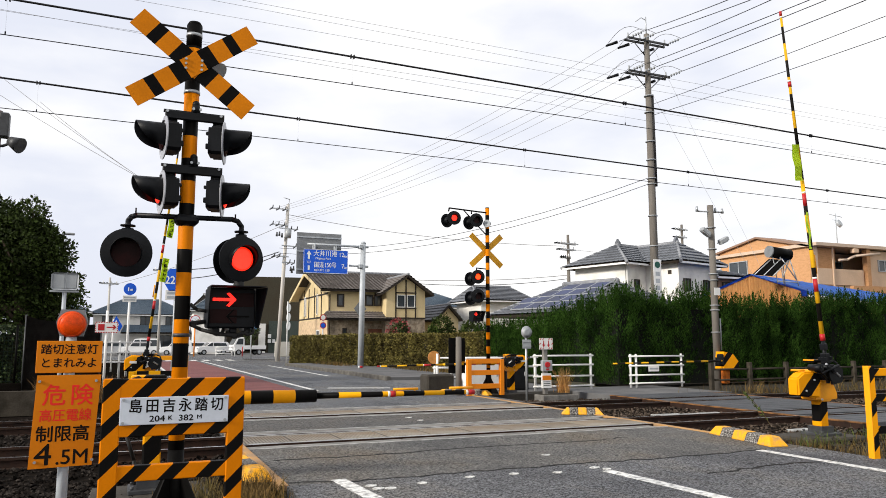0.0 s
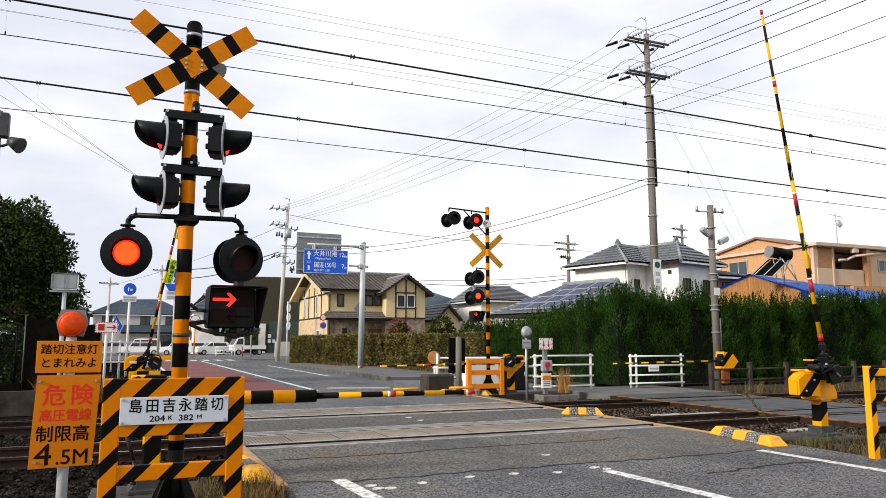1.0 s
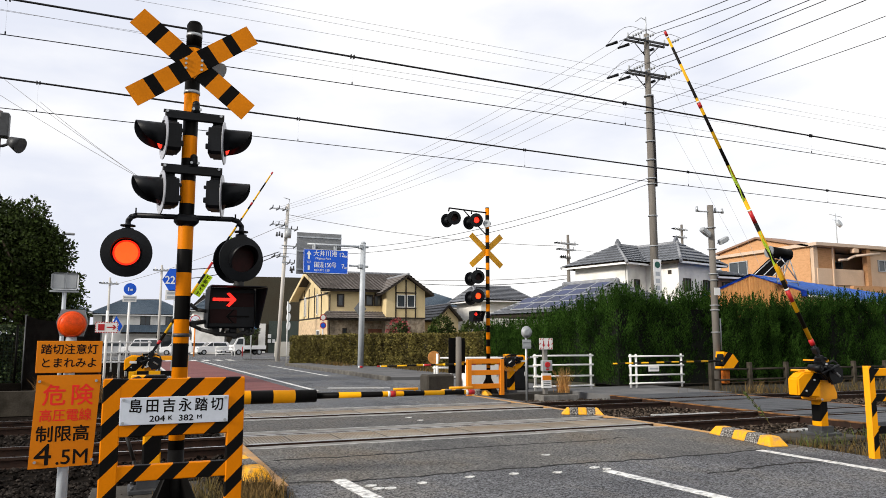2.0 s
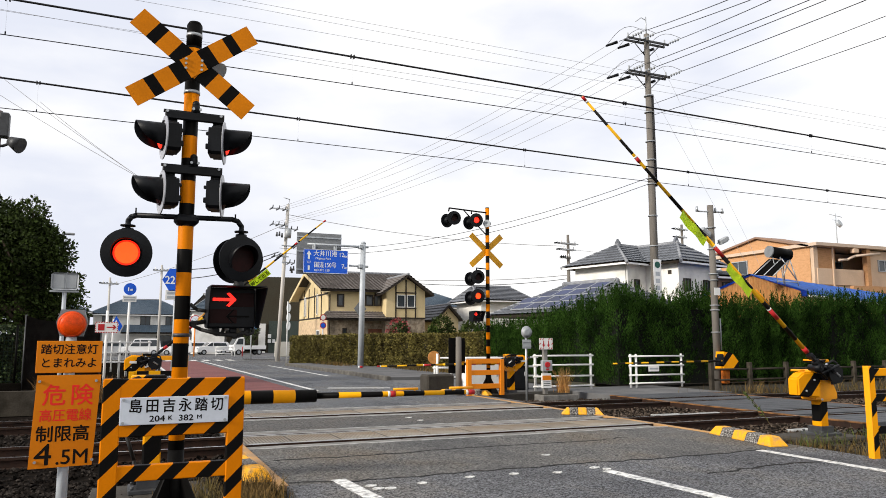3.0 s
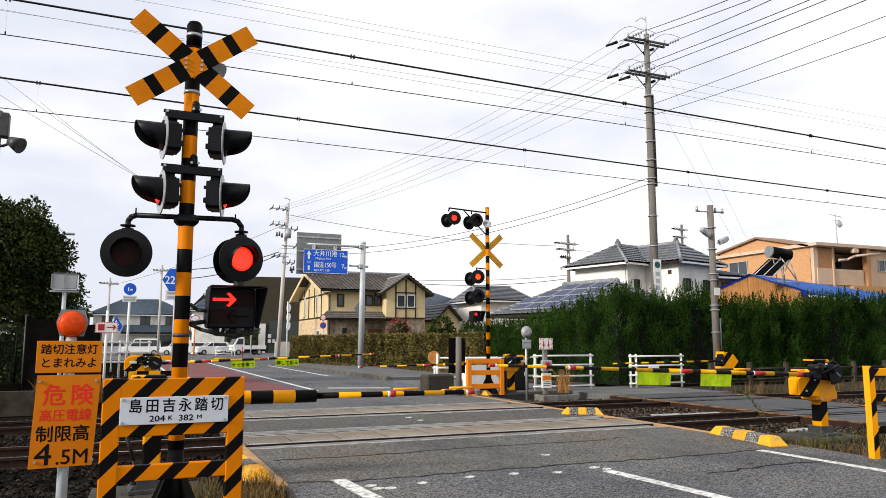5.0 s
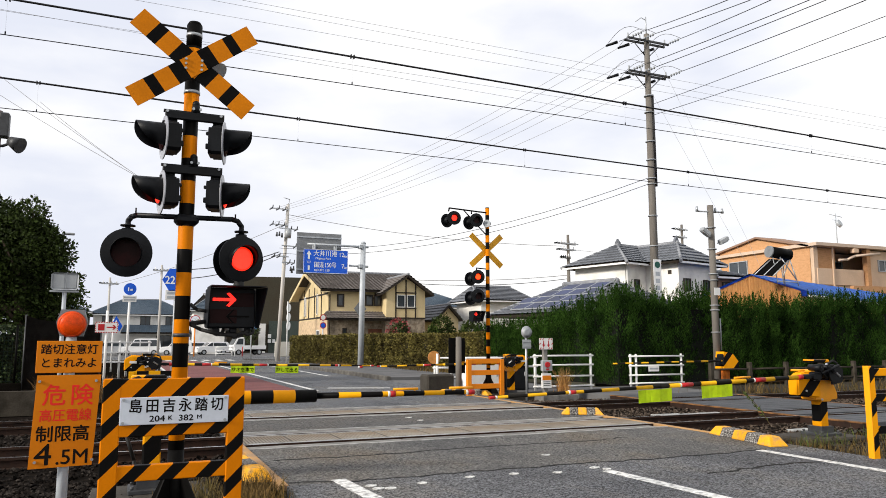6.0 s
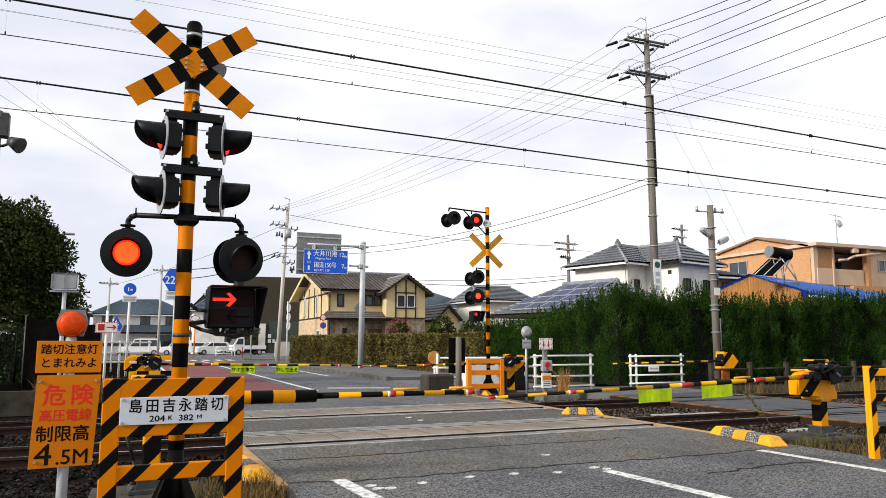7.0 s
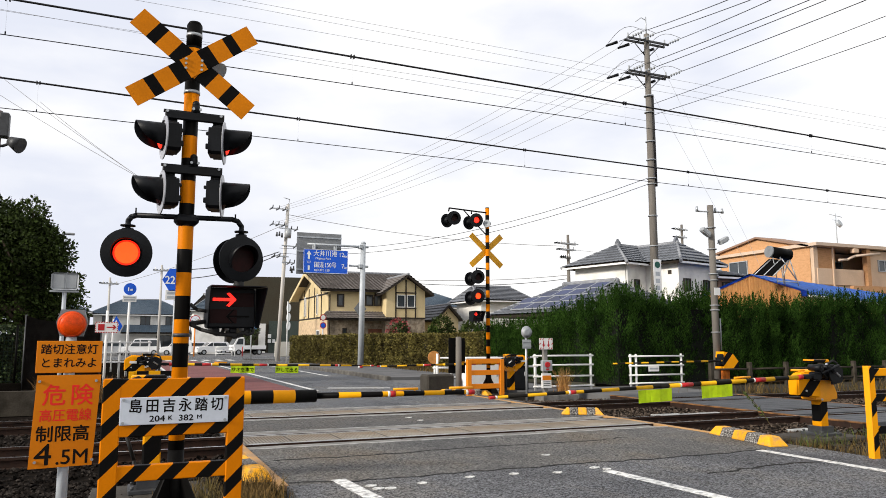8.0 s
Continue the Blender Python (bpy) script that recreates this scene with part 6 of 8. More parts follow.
def hedge(name, label, line, height, depth, count, size, aspect, m_leaf, m_core, up, tufts=0, seed=1, spread=.7):
    """A hedge along a line of plan points: a core coloured as dark as its inner shade, and a skin of leaves over its
    face, top and ends.
    """
    rng = np.random.default_rng(seed)
    s = thing(name, label, "hedge")
    P = [Vector((x, y, 0)) for x, y in line]
    lens = [(b - a).length for a, b in zip(P[:-1], P[1:])]
    total = sum(lens)

    def spot(u):
        k = 0
        while k < len(lens) - 1 and u > lens[k]:
            u -= lens[k]
            k += 1
        d = (P[k + 1] - P[k]).normalized()
        return P[k] + d * u, d

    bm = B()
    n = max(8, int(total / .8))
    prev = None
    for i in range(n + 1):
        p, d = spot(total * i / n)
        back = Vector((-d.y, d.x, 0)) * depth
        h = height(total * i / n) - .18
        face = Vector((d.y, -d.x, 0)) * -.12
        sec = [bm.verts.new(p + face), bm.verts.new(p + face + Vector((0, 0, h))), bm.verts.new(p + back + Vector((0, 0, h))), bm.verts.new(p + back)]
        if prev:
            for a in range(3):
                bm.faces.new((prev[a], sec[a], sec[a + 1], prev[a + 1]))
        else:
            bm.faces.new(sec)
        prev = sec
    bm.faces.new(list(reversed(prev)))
    part("core", bm, m_core, s, "dark solid core that stands for inner shade")
    pts, nrm = [], []
    for _ in range(count):
        u = rng.uniform(0, total)
        p, d = spot(u)
        out = Vector((d.y, -d.x, 0))
        h = height(u)
        lump = noise.noise((p.x * 1.3, p.y * 1.3, 0)) * .16
        r = rng.random()
        if r < .76:
            z = h * rng.random()
            lump += noise.noise((p.x * 2.4, p.y * 2.4, z * (.7 if tufts else 2.2))) * (.26 if tufts else .10)
            q = p + out * (lump - abs(rng.normal(0, .06)))
            pts.append((q.x, q.y, z))
            nrm.append((out.x, out.y, .25))
        elif r < .95:
            q = p - out * depth * rng.random()
            pts.append((q.x, q.y, h + lump * .8 - abs(rng.normal(0, .05))))
            nrm.append((out.x * .3, out.y * .3, 1))
        else:
            e, d2 = (spot(0) if rng.random() < .5 else spot(total))
            q = e - out * depth * rng.random()
            pts.append((q.x, q.y, h * rng.random()))
            nrm.append((-d2.x, -d2.y, .2))
    for j in range(tufts):
        # upright feathery sprays: two of three on the face, the others along the top
        u = total * rng.random() if j % 4 else min(total, 16.0) * rng.random()
        p, d = spot(min(u, total))
        out, top = Vector((d.y, -d.x, 0)), j % 3 == 2
        h = height(u)
        if top:
            q = p - out * depth * rng.random() ** 1.6 * .9
            base, ln, lean = Vector((q.x, q.y, h - .2)), rng.uniform(.3, 1.05), .10
        else:
            q = p + out * (noise.noise((p.x * 1.5, p.y * 1.5, 0)) * .34 - .04 - .14 * rng.random())
            base, ln, lean = Vector((q.x, q.y, h * rng.random() - .1)), rng.uniform(.35, .75), .42
        axis = (Vector((0, 0, 1)) + out * lean * rng.uniform(.3, 1.2) + d * rng.normal(0, .22)).normalized()
        for k in range(64):
            f = rng.random()
            w = (.055 if top else .075) * (1 - f) ** .7 + .005
            r = Vector(rng.normal(0, 1, 3)) * w
            c = base + axis * ln * f + r
            pts.append((c.x, c.y, max(.02, c.z)))
            nrm.append(tuple(axis * 2.2 + r * 5))
    v, f = leaf_cards(rng, np.array(pts), np.array(nrm), size, aspect, up, spread)
    fo = raw("foliage", v.tolist(), f.tolist(), m_leaf, s)
    tagged(fo, "dense small leaves")
    return s


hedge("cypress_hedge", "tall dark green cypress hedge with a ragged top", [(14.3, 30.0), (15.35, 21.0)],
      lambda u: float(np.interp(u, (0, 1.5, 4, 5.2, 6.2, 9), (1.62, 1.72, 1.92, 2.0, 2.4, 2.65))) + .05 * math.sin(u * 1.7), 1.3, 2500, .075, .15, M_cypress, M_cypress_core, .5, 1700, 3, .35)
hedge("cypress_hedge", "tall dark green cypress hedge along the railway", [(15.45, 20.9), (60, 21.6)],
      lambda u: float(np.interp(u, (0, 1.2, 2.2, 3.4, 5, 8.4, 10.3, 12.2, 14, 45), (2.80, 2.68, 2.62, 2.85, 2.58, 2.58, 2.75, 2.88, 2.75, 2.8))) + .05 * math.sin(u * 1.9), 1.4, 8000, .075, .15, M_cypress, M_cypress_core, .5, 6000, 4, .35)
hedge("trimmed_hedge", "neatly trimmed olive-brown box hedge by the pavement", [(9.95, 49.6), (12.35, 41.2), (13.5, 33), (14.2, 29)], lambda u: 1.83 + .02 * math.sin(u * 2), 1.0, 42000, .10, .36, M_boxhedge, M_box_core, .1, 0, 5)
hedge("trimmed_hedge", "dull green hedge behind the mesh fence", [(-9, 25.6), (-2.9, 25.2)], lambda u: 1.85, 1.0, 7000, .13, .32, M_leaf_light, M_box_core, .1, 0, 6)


def tree(name, label, at, trunk_h, trunk_r, blobs, count, size, m_leaf, seed, core=.72):
    """A tapered trunk with limbs, and a crown of small leaves gathered in uneven clumps."""
    rng = np.random.default_rng(seed)
    s = thing(name, label, "tree", at)
    bm = B()
    cyl(bm, (0, 0, -.2), (0, 0, trunk_h), trunk_r, trunk_r * .6, 12)
    for c, r in blobs:
        cyl(bm, (0, 0, trunk_h * rng.uniform(.5, .95)), tuple(c), trunk_r * .45, trunk_r * .12, 8)
    part("trunk", bm, M_bark, s, "brown trunk and limbs")
    pts, nrm = [], []
    vol = np.array([r[0] * r[1] * r[2] for _, r in blobs]) ** .67
    for (c, r), w in zip(blobs, vol / vol.sum()):
        k = int(count * w)
        d = rng.normal(0, 1, (k, 3))
        d /= np.linalg.norm(d, axis=1)[:, None]
        lump = np.array([noise.noise((v[0] * 2.6 + c[0], v[1] * 2.6 + c[1], v[2] * 2.6 + c[2])) for v in d])
        rad = core + .34 * lump + rng.uniform(-.16, .14, k)
        pts.append(np.array(c) + d * np.array(r) * rad[:, None])
        nrm.append(d)
    v, f = leaf_cards(rng, np.concatenate(pts), np.concatenate(nrm), size, .32, .15, .9)
    tagged(raw("crown", v.tolist(), f.tolist(), m_leaf, s), "dense leafy crown")
    return s


rb = np.random.default_rng(12)
blobs = [((-2.2 + rb.uniform(-1.6, 2.2), rb.uniform(-1.0, 1.2), rb.uniform(2.4, 4.9)), (rb.uniform(.9, 1.3), rb.uniform(.9, 1.2), rb.uniform(.8, 1.2))) for _ in range(22)]
blobs += [((-.75, 0, 5.1), (.95, .9, .95)), ((-.35, .1, 4.75), (.8, .9, .9)), ((-.05, 0, 4.4), (.7, .8, .8)), ((-1.5, 0, 5.3), (1.0, .9, .9)), ((-2.4, 0, 5.2), (1.0, .9, .9)), ((.05, 0, 3.2), (.85, .9, .9)), ((-.6, 0, 4.7), (1.1, 1, .9)), ((-.2, 0, 3.6), (1.0, 1, 1.1)), ((.35, 0, 2.6), (.75, .9, .8)), ((-1.6, 0, 5.0), (1.3, 1, .9)), ((-2.6, .2, 4.9), (1.2, 1, 1.0)), ((.2, 0, 1.9), (.9, .9, .9)), ((.75, -.1, 3.3), (.45, .5, .6)), ((.85, 0, 2.6), (.5, .5, .7)), ((-.55, 0, 5.75), (.5, .5, .5)), ((-1.9, 0, 5.9), (.6, .5, .5))]
tree("evergreen_tree", "large dark evergreen broadleaf tree beside the road", (-2.6, 27.4, 0), 2.6, .22, blobs, 66000, .115, M_leaf, 21, .8)
tree("camellia_bush", "camellia bush with pink blossoms before the house", (18.5, 52.2, 0), 1.2, .08, [((0, 0, 2.0), (.8, .7, 1.1)), ((.3, 0, 2.5), (.5, .5, .6)), ((-.5, 0, 1.6), (.5, .5, .7))], 2600, .16, M_leaf_light, 22)
s_ = bpy.data.objects["camellia_bush"]
rr_ = np.random.default_rng(5)
dd_ = rr_.normal(0, 1, (420, 3))
dd_ /= np.linalg.norm(dd_, axis=1)[:, None]
vv_, ff_ = leaf_cards(rr_, np.array((0, 0, 2.05)) + dd_ * np.array((.95, .8, 1.15)) * rr_.uniform(.85, 1.05, (420, 1)), dd_, .13, .5, 0, .6)
tagged(raw("blossoms", vv_.tolist(), ff_.tolist(), M_flower, s_), "pink blossoms")
for at_, sc_, sd_ in (((22.3, 47.5, 0), 1.0, 31), ((23.8, 46.5, 0), .85, 32), ((27.0, 46, 0), 1.25, 33), ((21.3, 50.5, 0), 1.15, 34)):
    tree("garden_tree", "small green garden tree between the houses", at_, 1.6 * sc_, .08, [((0, 0, 2.2 * sc_), (.9 * sc_, .8 * sc_, .9 * sc_)), ((.5 * sc_, 0, 1.5 * sc_), (.8 * sc_, .7 * sc_, .8 * sc_)), ((-.5 * sc_, 0, 1.6 * sc_), (.7 * sc_, .7 * sc_, .7 * sc_))],
         2200, .2, M_leaf, sd_)
tree("street_tree", "thin green roadside shrub by the leaning pole", (9.6, 64.5, 0), 2.0, .06, [((0, 0, 2.6), (.7, .6, 1.4)), ((.1, 0, 4.0), (.5, .5, .9))], 1600, .2, M_leaf_light, 41)


def grass(name, label, spots, n, h, material, seed, thin=.006, lean=.35):
    rng = np.random.default_rng(seed)
    vs, fs = [], []
    for cx, cy, rx, ry, z in spots:
        for _ in range(n):
            x, y = cx + rng.normal(0, rx), cy + rng.normal(0, ry)
            a, hh = rng.uniform(0, 6.28), h * rng.uniform(.4, 1.2)
            lx, ly = rng.normal(0, lean) * hh, rng.normal(0, lean) * hh
            dx, dy = thin * math.cos(a), thin * math.sin(a)
            o = len(vs)
            vs += [(x - dx, y - dy, z), (x + dx, y + dy, z), (x + lx * .4 - dx * .8, y + ly * .4 - dy * .8, z + hh * .6), (x + lx * .4 + dx * .8, y + ly * .4 + dy * .8, z + hh * .6), (x + lx, y + ly, z + hh)]
            fs += [(o, o + 1, o + 3, o + 2), (o + 2, o + 3, o + 4)]
    return tagged(raw(name, vs, fs, material), label, "grass", "", "stuff")


grass("dry_grass_kerb", "dry yellow-brown grass at the kerb block", [(1.30, 7.8, .10, .28, -.08), (1.15, 7.2, .12, .3, -.08), (.95, 6.8, .14, .3, -.08), (.80, 7.6, .2, .35, -.08)], 330, .22, M_grass, 51, .004)
grass("dry_grass_verge", "brown dry grass and weeds on the verge", [(9.4, 7.4, .4, .3, -.07), (10.3, 7.3, .5, .35, -.07), (9.1, 6.9, .2, .2, -.07), (11.2, 7.0, .6, .4, -.07), (10.9, 8.4, .5, .2, -.1), (9.0, 7.9, .15, .3, -.07)], 170, .17, M_grass, 52, .004)
grass("pampas_clump", "tan dry grass clump in the planter", [(11.58, 18.3, .05, .05, .02), (11.5, 18.35, .09, .07, .02)], 190, .66, M_reed, 53, .005, .22)
grass("dry_grass_left", "tall tan dry grass by the left far verge", [(-1.75, 21.9, .16, .3, -.1), (-.3, 21.3, .22, .4, -.1), (-.6, 21.6, .2, .3, -.1), (-1.6, 22.3, .2, .3, -.1)], 300, .60, M_dry, 54, .008)
grass("hedge_foot_grass", "dull grass at the foot of the trimmed hedge", [(12.9, 34.5, .25, 2.0, .13), (13.0, 31.5, .3, 1.6, .13), (11.2, 43.5, .3, 2.0, .13)], 500, .22, M_grass, 55, .012)
grass("fence_weeds", "weeds along the railway fence", [(18.0, 17.2, 1.2, .3, -.12), (20.5, 17.0, 1.5, .3, -.12), (24, 17.2, 2, .3, -.12)], 200, .40, M_grass, 56, .008)
def tall_weed():
    s = thing("tall_weed", "single leaning green weed stalk beside the rail", "weed", (11.12, 10.51, -.13), -23)
    bm = B()
    pipe(bm, [(0, 0, 0), (-.10, 0, .20), (-.26, 0, .42), (-.42, 0, .60)], .006, 6)
    part("stalk", bm, M_grass, s, "thin brown-green stalk")
    rng = np.random.default_rng(9)
    f = rng.random(60) ** .6
    pts = np.stack([-.05 - .40 * f, rng.normal(0, .02, 60), .12 + .5 * f], 1)
    nrm = np.stack([-.6 + 0 * f, rng.normal(0, .5, 60), .7 + 0 * f], 1)
    v, fc = leaf_cards(rng, pts, nrm, .075, .16, .2, .5)
    raw("leaves", v.tolist(), fc.tolist(), M_weed, s)


tall_weed()
grass("green_weeds", "green weeds round the barrier footing", [(9.35, 8.05, .12, .1, -.07), (9.75, 7.95, .14, .08, -.07), (9.1, 8.0, .1, .1, -.07), (10.6, 8.1, .3, .1, -.07), (11.4, 8.3, .4, .2, -.07)], 22, .22, M_weed, 58, .006, .5)


# ---- fences ----
def concrete_fence():
    s = thing("concrete_fence", "weathered concrete post and rail fence along the railway", "fence")
    bm = B()
    box(bm, (0, 0, .45), (.13, .13, .95), bev=.012)
    me = None
    for i in range(16):
        x = 16.45 + 1.55 * i
        if me is None:
            ob = part("post", bm, M_fence_dark, s)
            me = ob.data
        else:
            ob = new("post", me)
            ob.parent = s
        ob.matrix_basis = pose(x, 17.75, -.1)
    for z in (.62, .30):
        for i in range(15):
            bm = B()
            cyl(bm, (16.45 + 1.55 * i + .06, 17.75, z), (18.0 + 1.55 * i - .06, 17.75, z), .03, None, 8)
            part("rail", bm, M_fence_dark, s)


concrete_fence()


def net_fence():
    s = thing("windbreak_fence", "dark windbreak net panel on steel posts", "fence", (-2.6, 23.0, -.1), 12)
    for x in (0, .95, 1.9):
        bm = B()
        cyl(bm, (x, .05, 0), (x, .05, 2.3 - .12 * x), .03, None, 8)
        part("post", bm, M_dark_steel, s)
    bm = B()
    vs = []
    for i in range(13):
        x = i * .158
        vs.append([bm.verts.new((x, .03 * math.sin(i * 1.7), .1)), bm.verts.new((x, .05 * math.sin(i * 1.1), 2.28 - .1 * x - .09 * math.sin(3.14 * ((i % 6) / 6))))])
    for a, b in zip(vs[:-1], vs[1:]):
        bm.faces.new((a[0], b[0], b[1], a[1])).smooth = True
    bmesh.ops.solidify(bm, geom=bm.faces[:], thickness=.01)
    part("net", bm, mat("dark_net", (.055, .048, .046), .85, 0, .25, 3, .3, 60), s, "dark woven net")
    s = thing("mesh_fence", "dark green wire mesh fence on a low wall", "fence", (-8.6, 23.4, -.1), -3)
    bm = B()
    box(bm, (3, 0, .2), (6, .15, .5), bev=.02)
    part("low_wall", bm, M_verge_dark, s, "very dark low wall")
    for i in range(5):
        bm = B()
        cyl(bm, (1.45 * i, 0, .4), (1.45 * i, 0, 2.0), .03, None, 8)
        part("post", bm, M_black, s)
    bm = B()
    for i in range(60):
        box(bm, (.1 * i, 0, 1.2), (.008, .008, 1.55))
    for i in range(16):
        box(bm, (3, 0, .5 + .1 * i), (6, .008, .008))
    m = part("mesh", bm, mat("green_wire", (.008, .018, .012), .6, spec=.1), s, "green wire mesh")
    tagged(m, kind="stuff")


net_fence()


# ---- houses ----
M_tile = mat("grey_roof_tile", (.135, .145, .165), .55, 0, .14, 2.5, .2, 12, (.085, .092, .105), .45)
M_tile_brown = mat("brown_roof_tile", (.16, .14, .128), .55, 0, .16, 2.5, .2, 12, (.10, .088, .080))
M_tile_blue = mat("slate_blue_roof", (.085, .12, .16), .5, 0, .12, 2, .2, 12)
M_wall_white = mat("white_render", (.78, .765, .73), .85, 0, .06, 1.2, .2, 20, (.56, .55, .52), .4)
M_wall_cream = mat("cream_siding", (.62, .50, .29), .8, 0, .06, .8, .2, 12, (.52, .41, .22))
M_wall_pale = mat("pale_siding", (.52, .50, .45), .8, 0, .07, .8, .2, 12)
M_stone_wall = mat("brown_stone_cladding", (.40, .33, .25), .9, 0, .25, 3.4, .8, 9, (.20, .155, .11), .5, dist=.04)
M_brick_tan = mat("tan_brick_cladding", (.58, .43, .27), .85, 0, .15, 4, .4, 12)
M_brick_orange = mat("orange_brick_cladding", (.50, .27, .13), .85, 0, .12, 3, .5, 9, (.42, .22, .10), .45, stretch=(1, 1, 2.5))
M_shed = mat("orange_corrugated_sheet", (.70, .36, .13), .6, 0, .08, 1.5, .1, 20)
M_blue_sheet = mat("blue_tarpaulin", (.018, .18, .72), .5, 0, .14, 2, .5, 6, dist=.05)
M_timber = mat("dark_timber", (.035, .026, .02), .7, 0, .2, 3, .2, 20)
M_door = mat("red_brown_door", (.17, .06, .03), .6, 0, .15, 4, .1, 20, stretch=(6, 6, 1))
M_barn = mat("dark_brown_cladding", (.046, .037, .022), .8, 0, .18, .5, .3, 6, (.05, .045, .03))
M_solar = mat("solar_panel", (.012, .022, .085), .35, 0, .3, .6, 0, 20, spec=.12)
M_beige_trim = mat("brown_roof_edge", (.26, .16, .11), .7, 0, .08, .8, .1, 12)
M_roof_slab = mat("pale_peach_slab", (.56, .43, .33), .8, 0, .06, .8, .1, 12)
M_beige = mat("beige_wall", (.60, .43, .30), .85, 0, .06, .8, .2, 12)


def tiles(parent, e0, e1, r1, r0, material, pitch=.30, name="roof", label="tiled roof slope"):
    """A roof slope from its eave (e0, e1) to its ridge (r0, r1), in rows of curved tiles with stepped edges."""
    e0, e1, r0, r1 = Vector(e0), Vector(e1), Vector(r0), Vector(r1)
    nrm = (e1 - e0).cross((r0 + r1) / 2 - (e0 + e1) / 2).normalized()
    if nrm.z < 0:
        nrm = -nrm
    width = (e1 - e0).length
    rows_n = max(3, int(((r0 + r1) / 2 - (e0 + e1) / 2).length / .33))
    cols = max(4, int(width / pitch) * 3)
    vs, fs = [], []
    grid = []
    for j in range(rows_n):
        for half in (0, 1):
            v = (j + half * .999) / rows_n
            line = []
            for i in range(cols + 1):
                u = i / cols
                p = e0.lerp(e1, u).lerp(r0.lerp(r1, u), v)
                h = .05 * abs(math.sin(math.pi * i / 3 + .5)) + (.07 if half == 0 else .005)
                line.append(len(vs))
                vs.append(p + nrm * h)
            grid.append(line)
    for a, b in zip(grid[:-1], grid[1:]):
        for i in range(cols):
            fs.append((a[i], a[i + 1], b[i + 1], b[i]))
    ob = raw(name, vs, fs, material, parent)
    tagged(ob, label)
    bm = B()
    prism(bm, [e0, e1, r1, r0] if (r0 - r1).length > .01 else [e0, e1, r0], -nrm * .12)
    part("soffit", bm, M_timber, ob)
    return ob


M_ridge = mat("pale_ridge_tile", (.26, .27, .29), .6, 0, .15, 6, .2, 20)


def ridge(parent, a, b, r, material):
    bm = B()
    cyl(bm, a, b, r, None, 10)
    ball(bm, a, r * 1.15, 8)
    ball(bm, b, r * 1.15, 8)
    part("ridge", bm, M_ridge, parent, "pale ridge tiles")


def window(parent, x0, x1, z0, z1, y, frame_mat=None, bars=1, side=None, t=.06):
    """A framed window on a wall that faces -y, or on one that faces -x where side is given."""
    def P(x, z, o):
        return (x, y - o, z) if side is None else (side - o, x, z)

    def put(bm, xa, xb, za, zb, o, th):
        c = P((xa + xb) / 2, (za + zb) / 2, o)
        box(bm, c, (xb - xa, th, zb - za) if side is None else (th, xb - xa, zb - za), bev=0)

    bm = B()
    for xa, xb, za, zb in ((x0, x1, z0, z0 + t), (x0, x1, z1 - t, z1), (x0, x0 + t, z0 + t, z1 - t), (x1 - t, x1, z0 + t, z1 - t)):
        put(bm, xa, xb, za, zb, .03, .10)
    for k in range(bars):
        xm = x0 + (x1 - x0) * (k + 1) / (bars + 1)
        put(bm, xm - .025, xm + .025, z0 + t, z1 - t, .025, .07)
    w = part("window", bm, frame_mat or M_timber, parent, "framed window")
    bm = B()
    put(bm, x0 + t, x1 - t, z0 + t, z1 - t, .005, .02)
    part("pane", bm, M_glass, w)
    return w


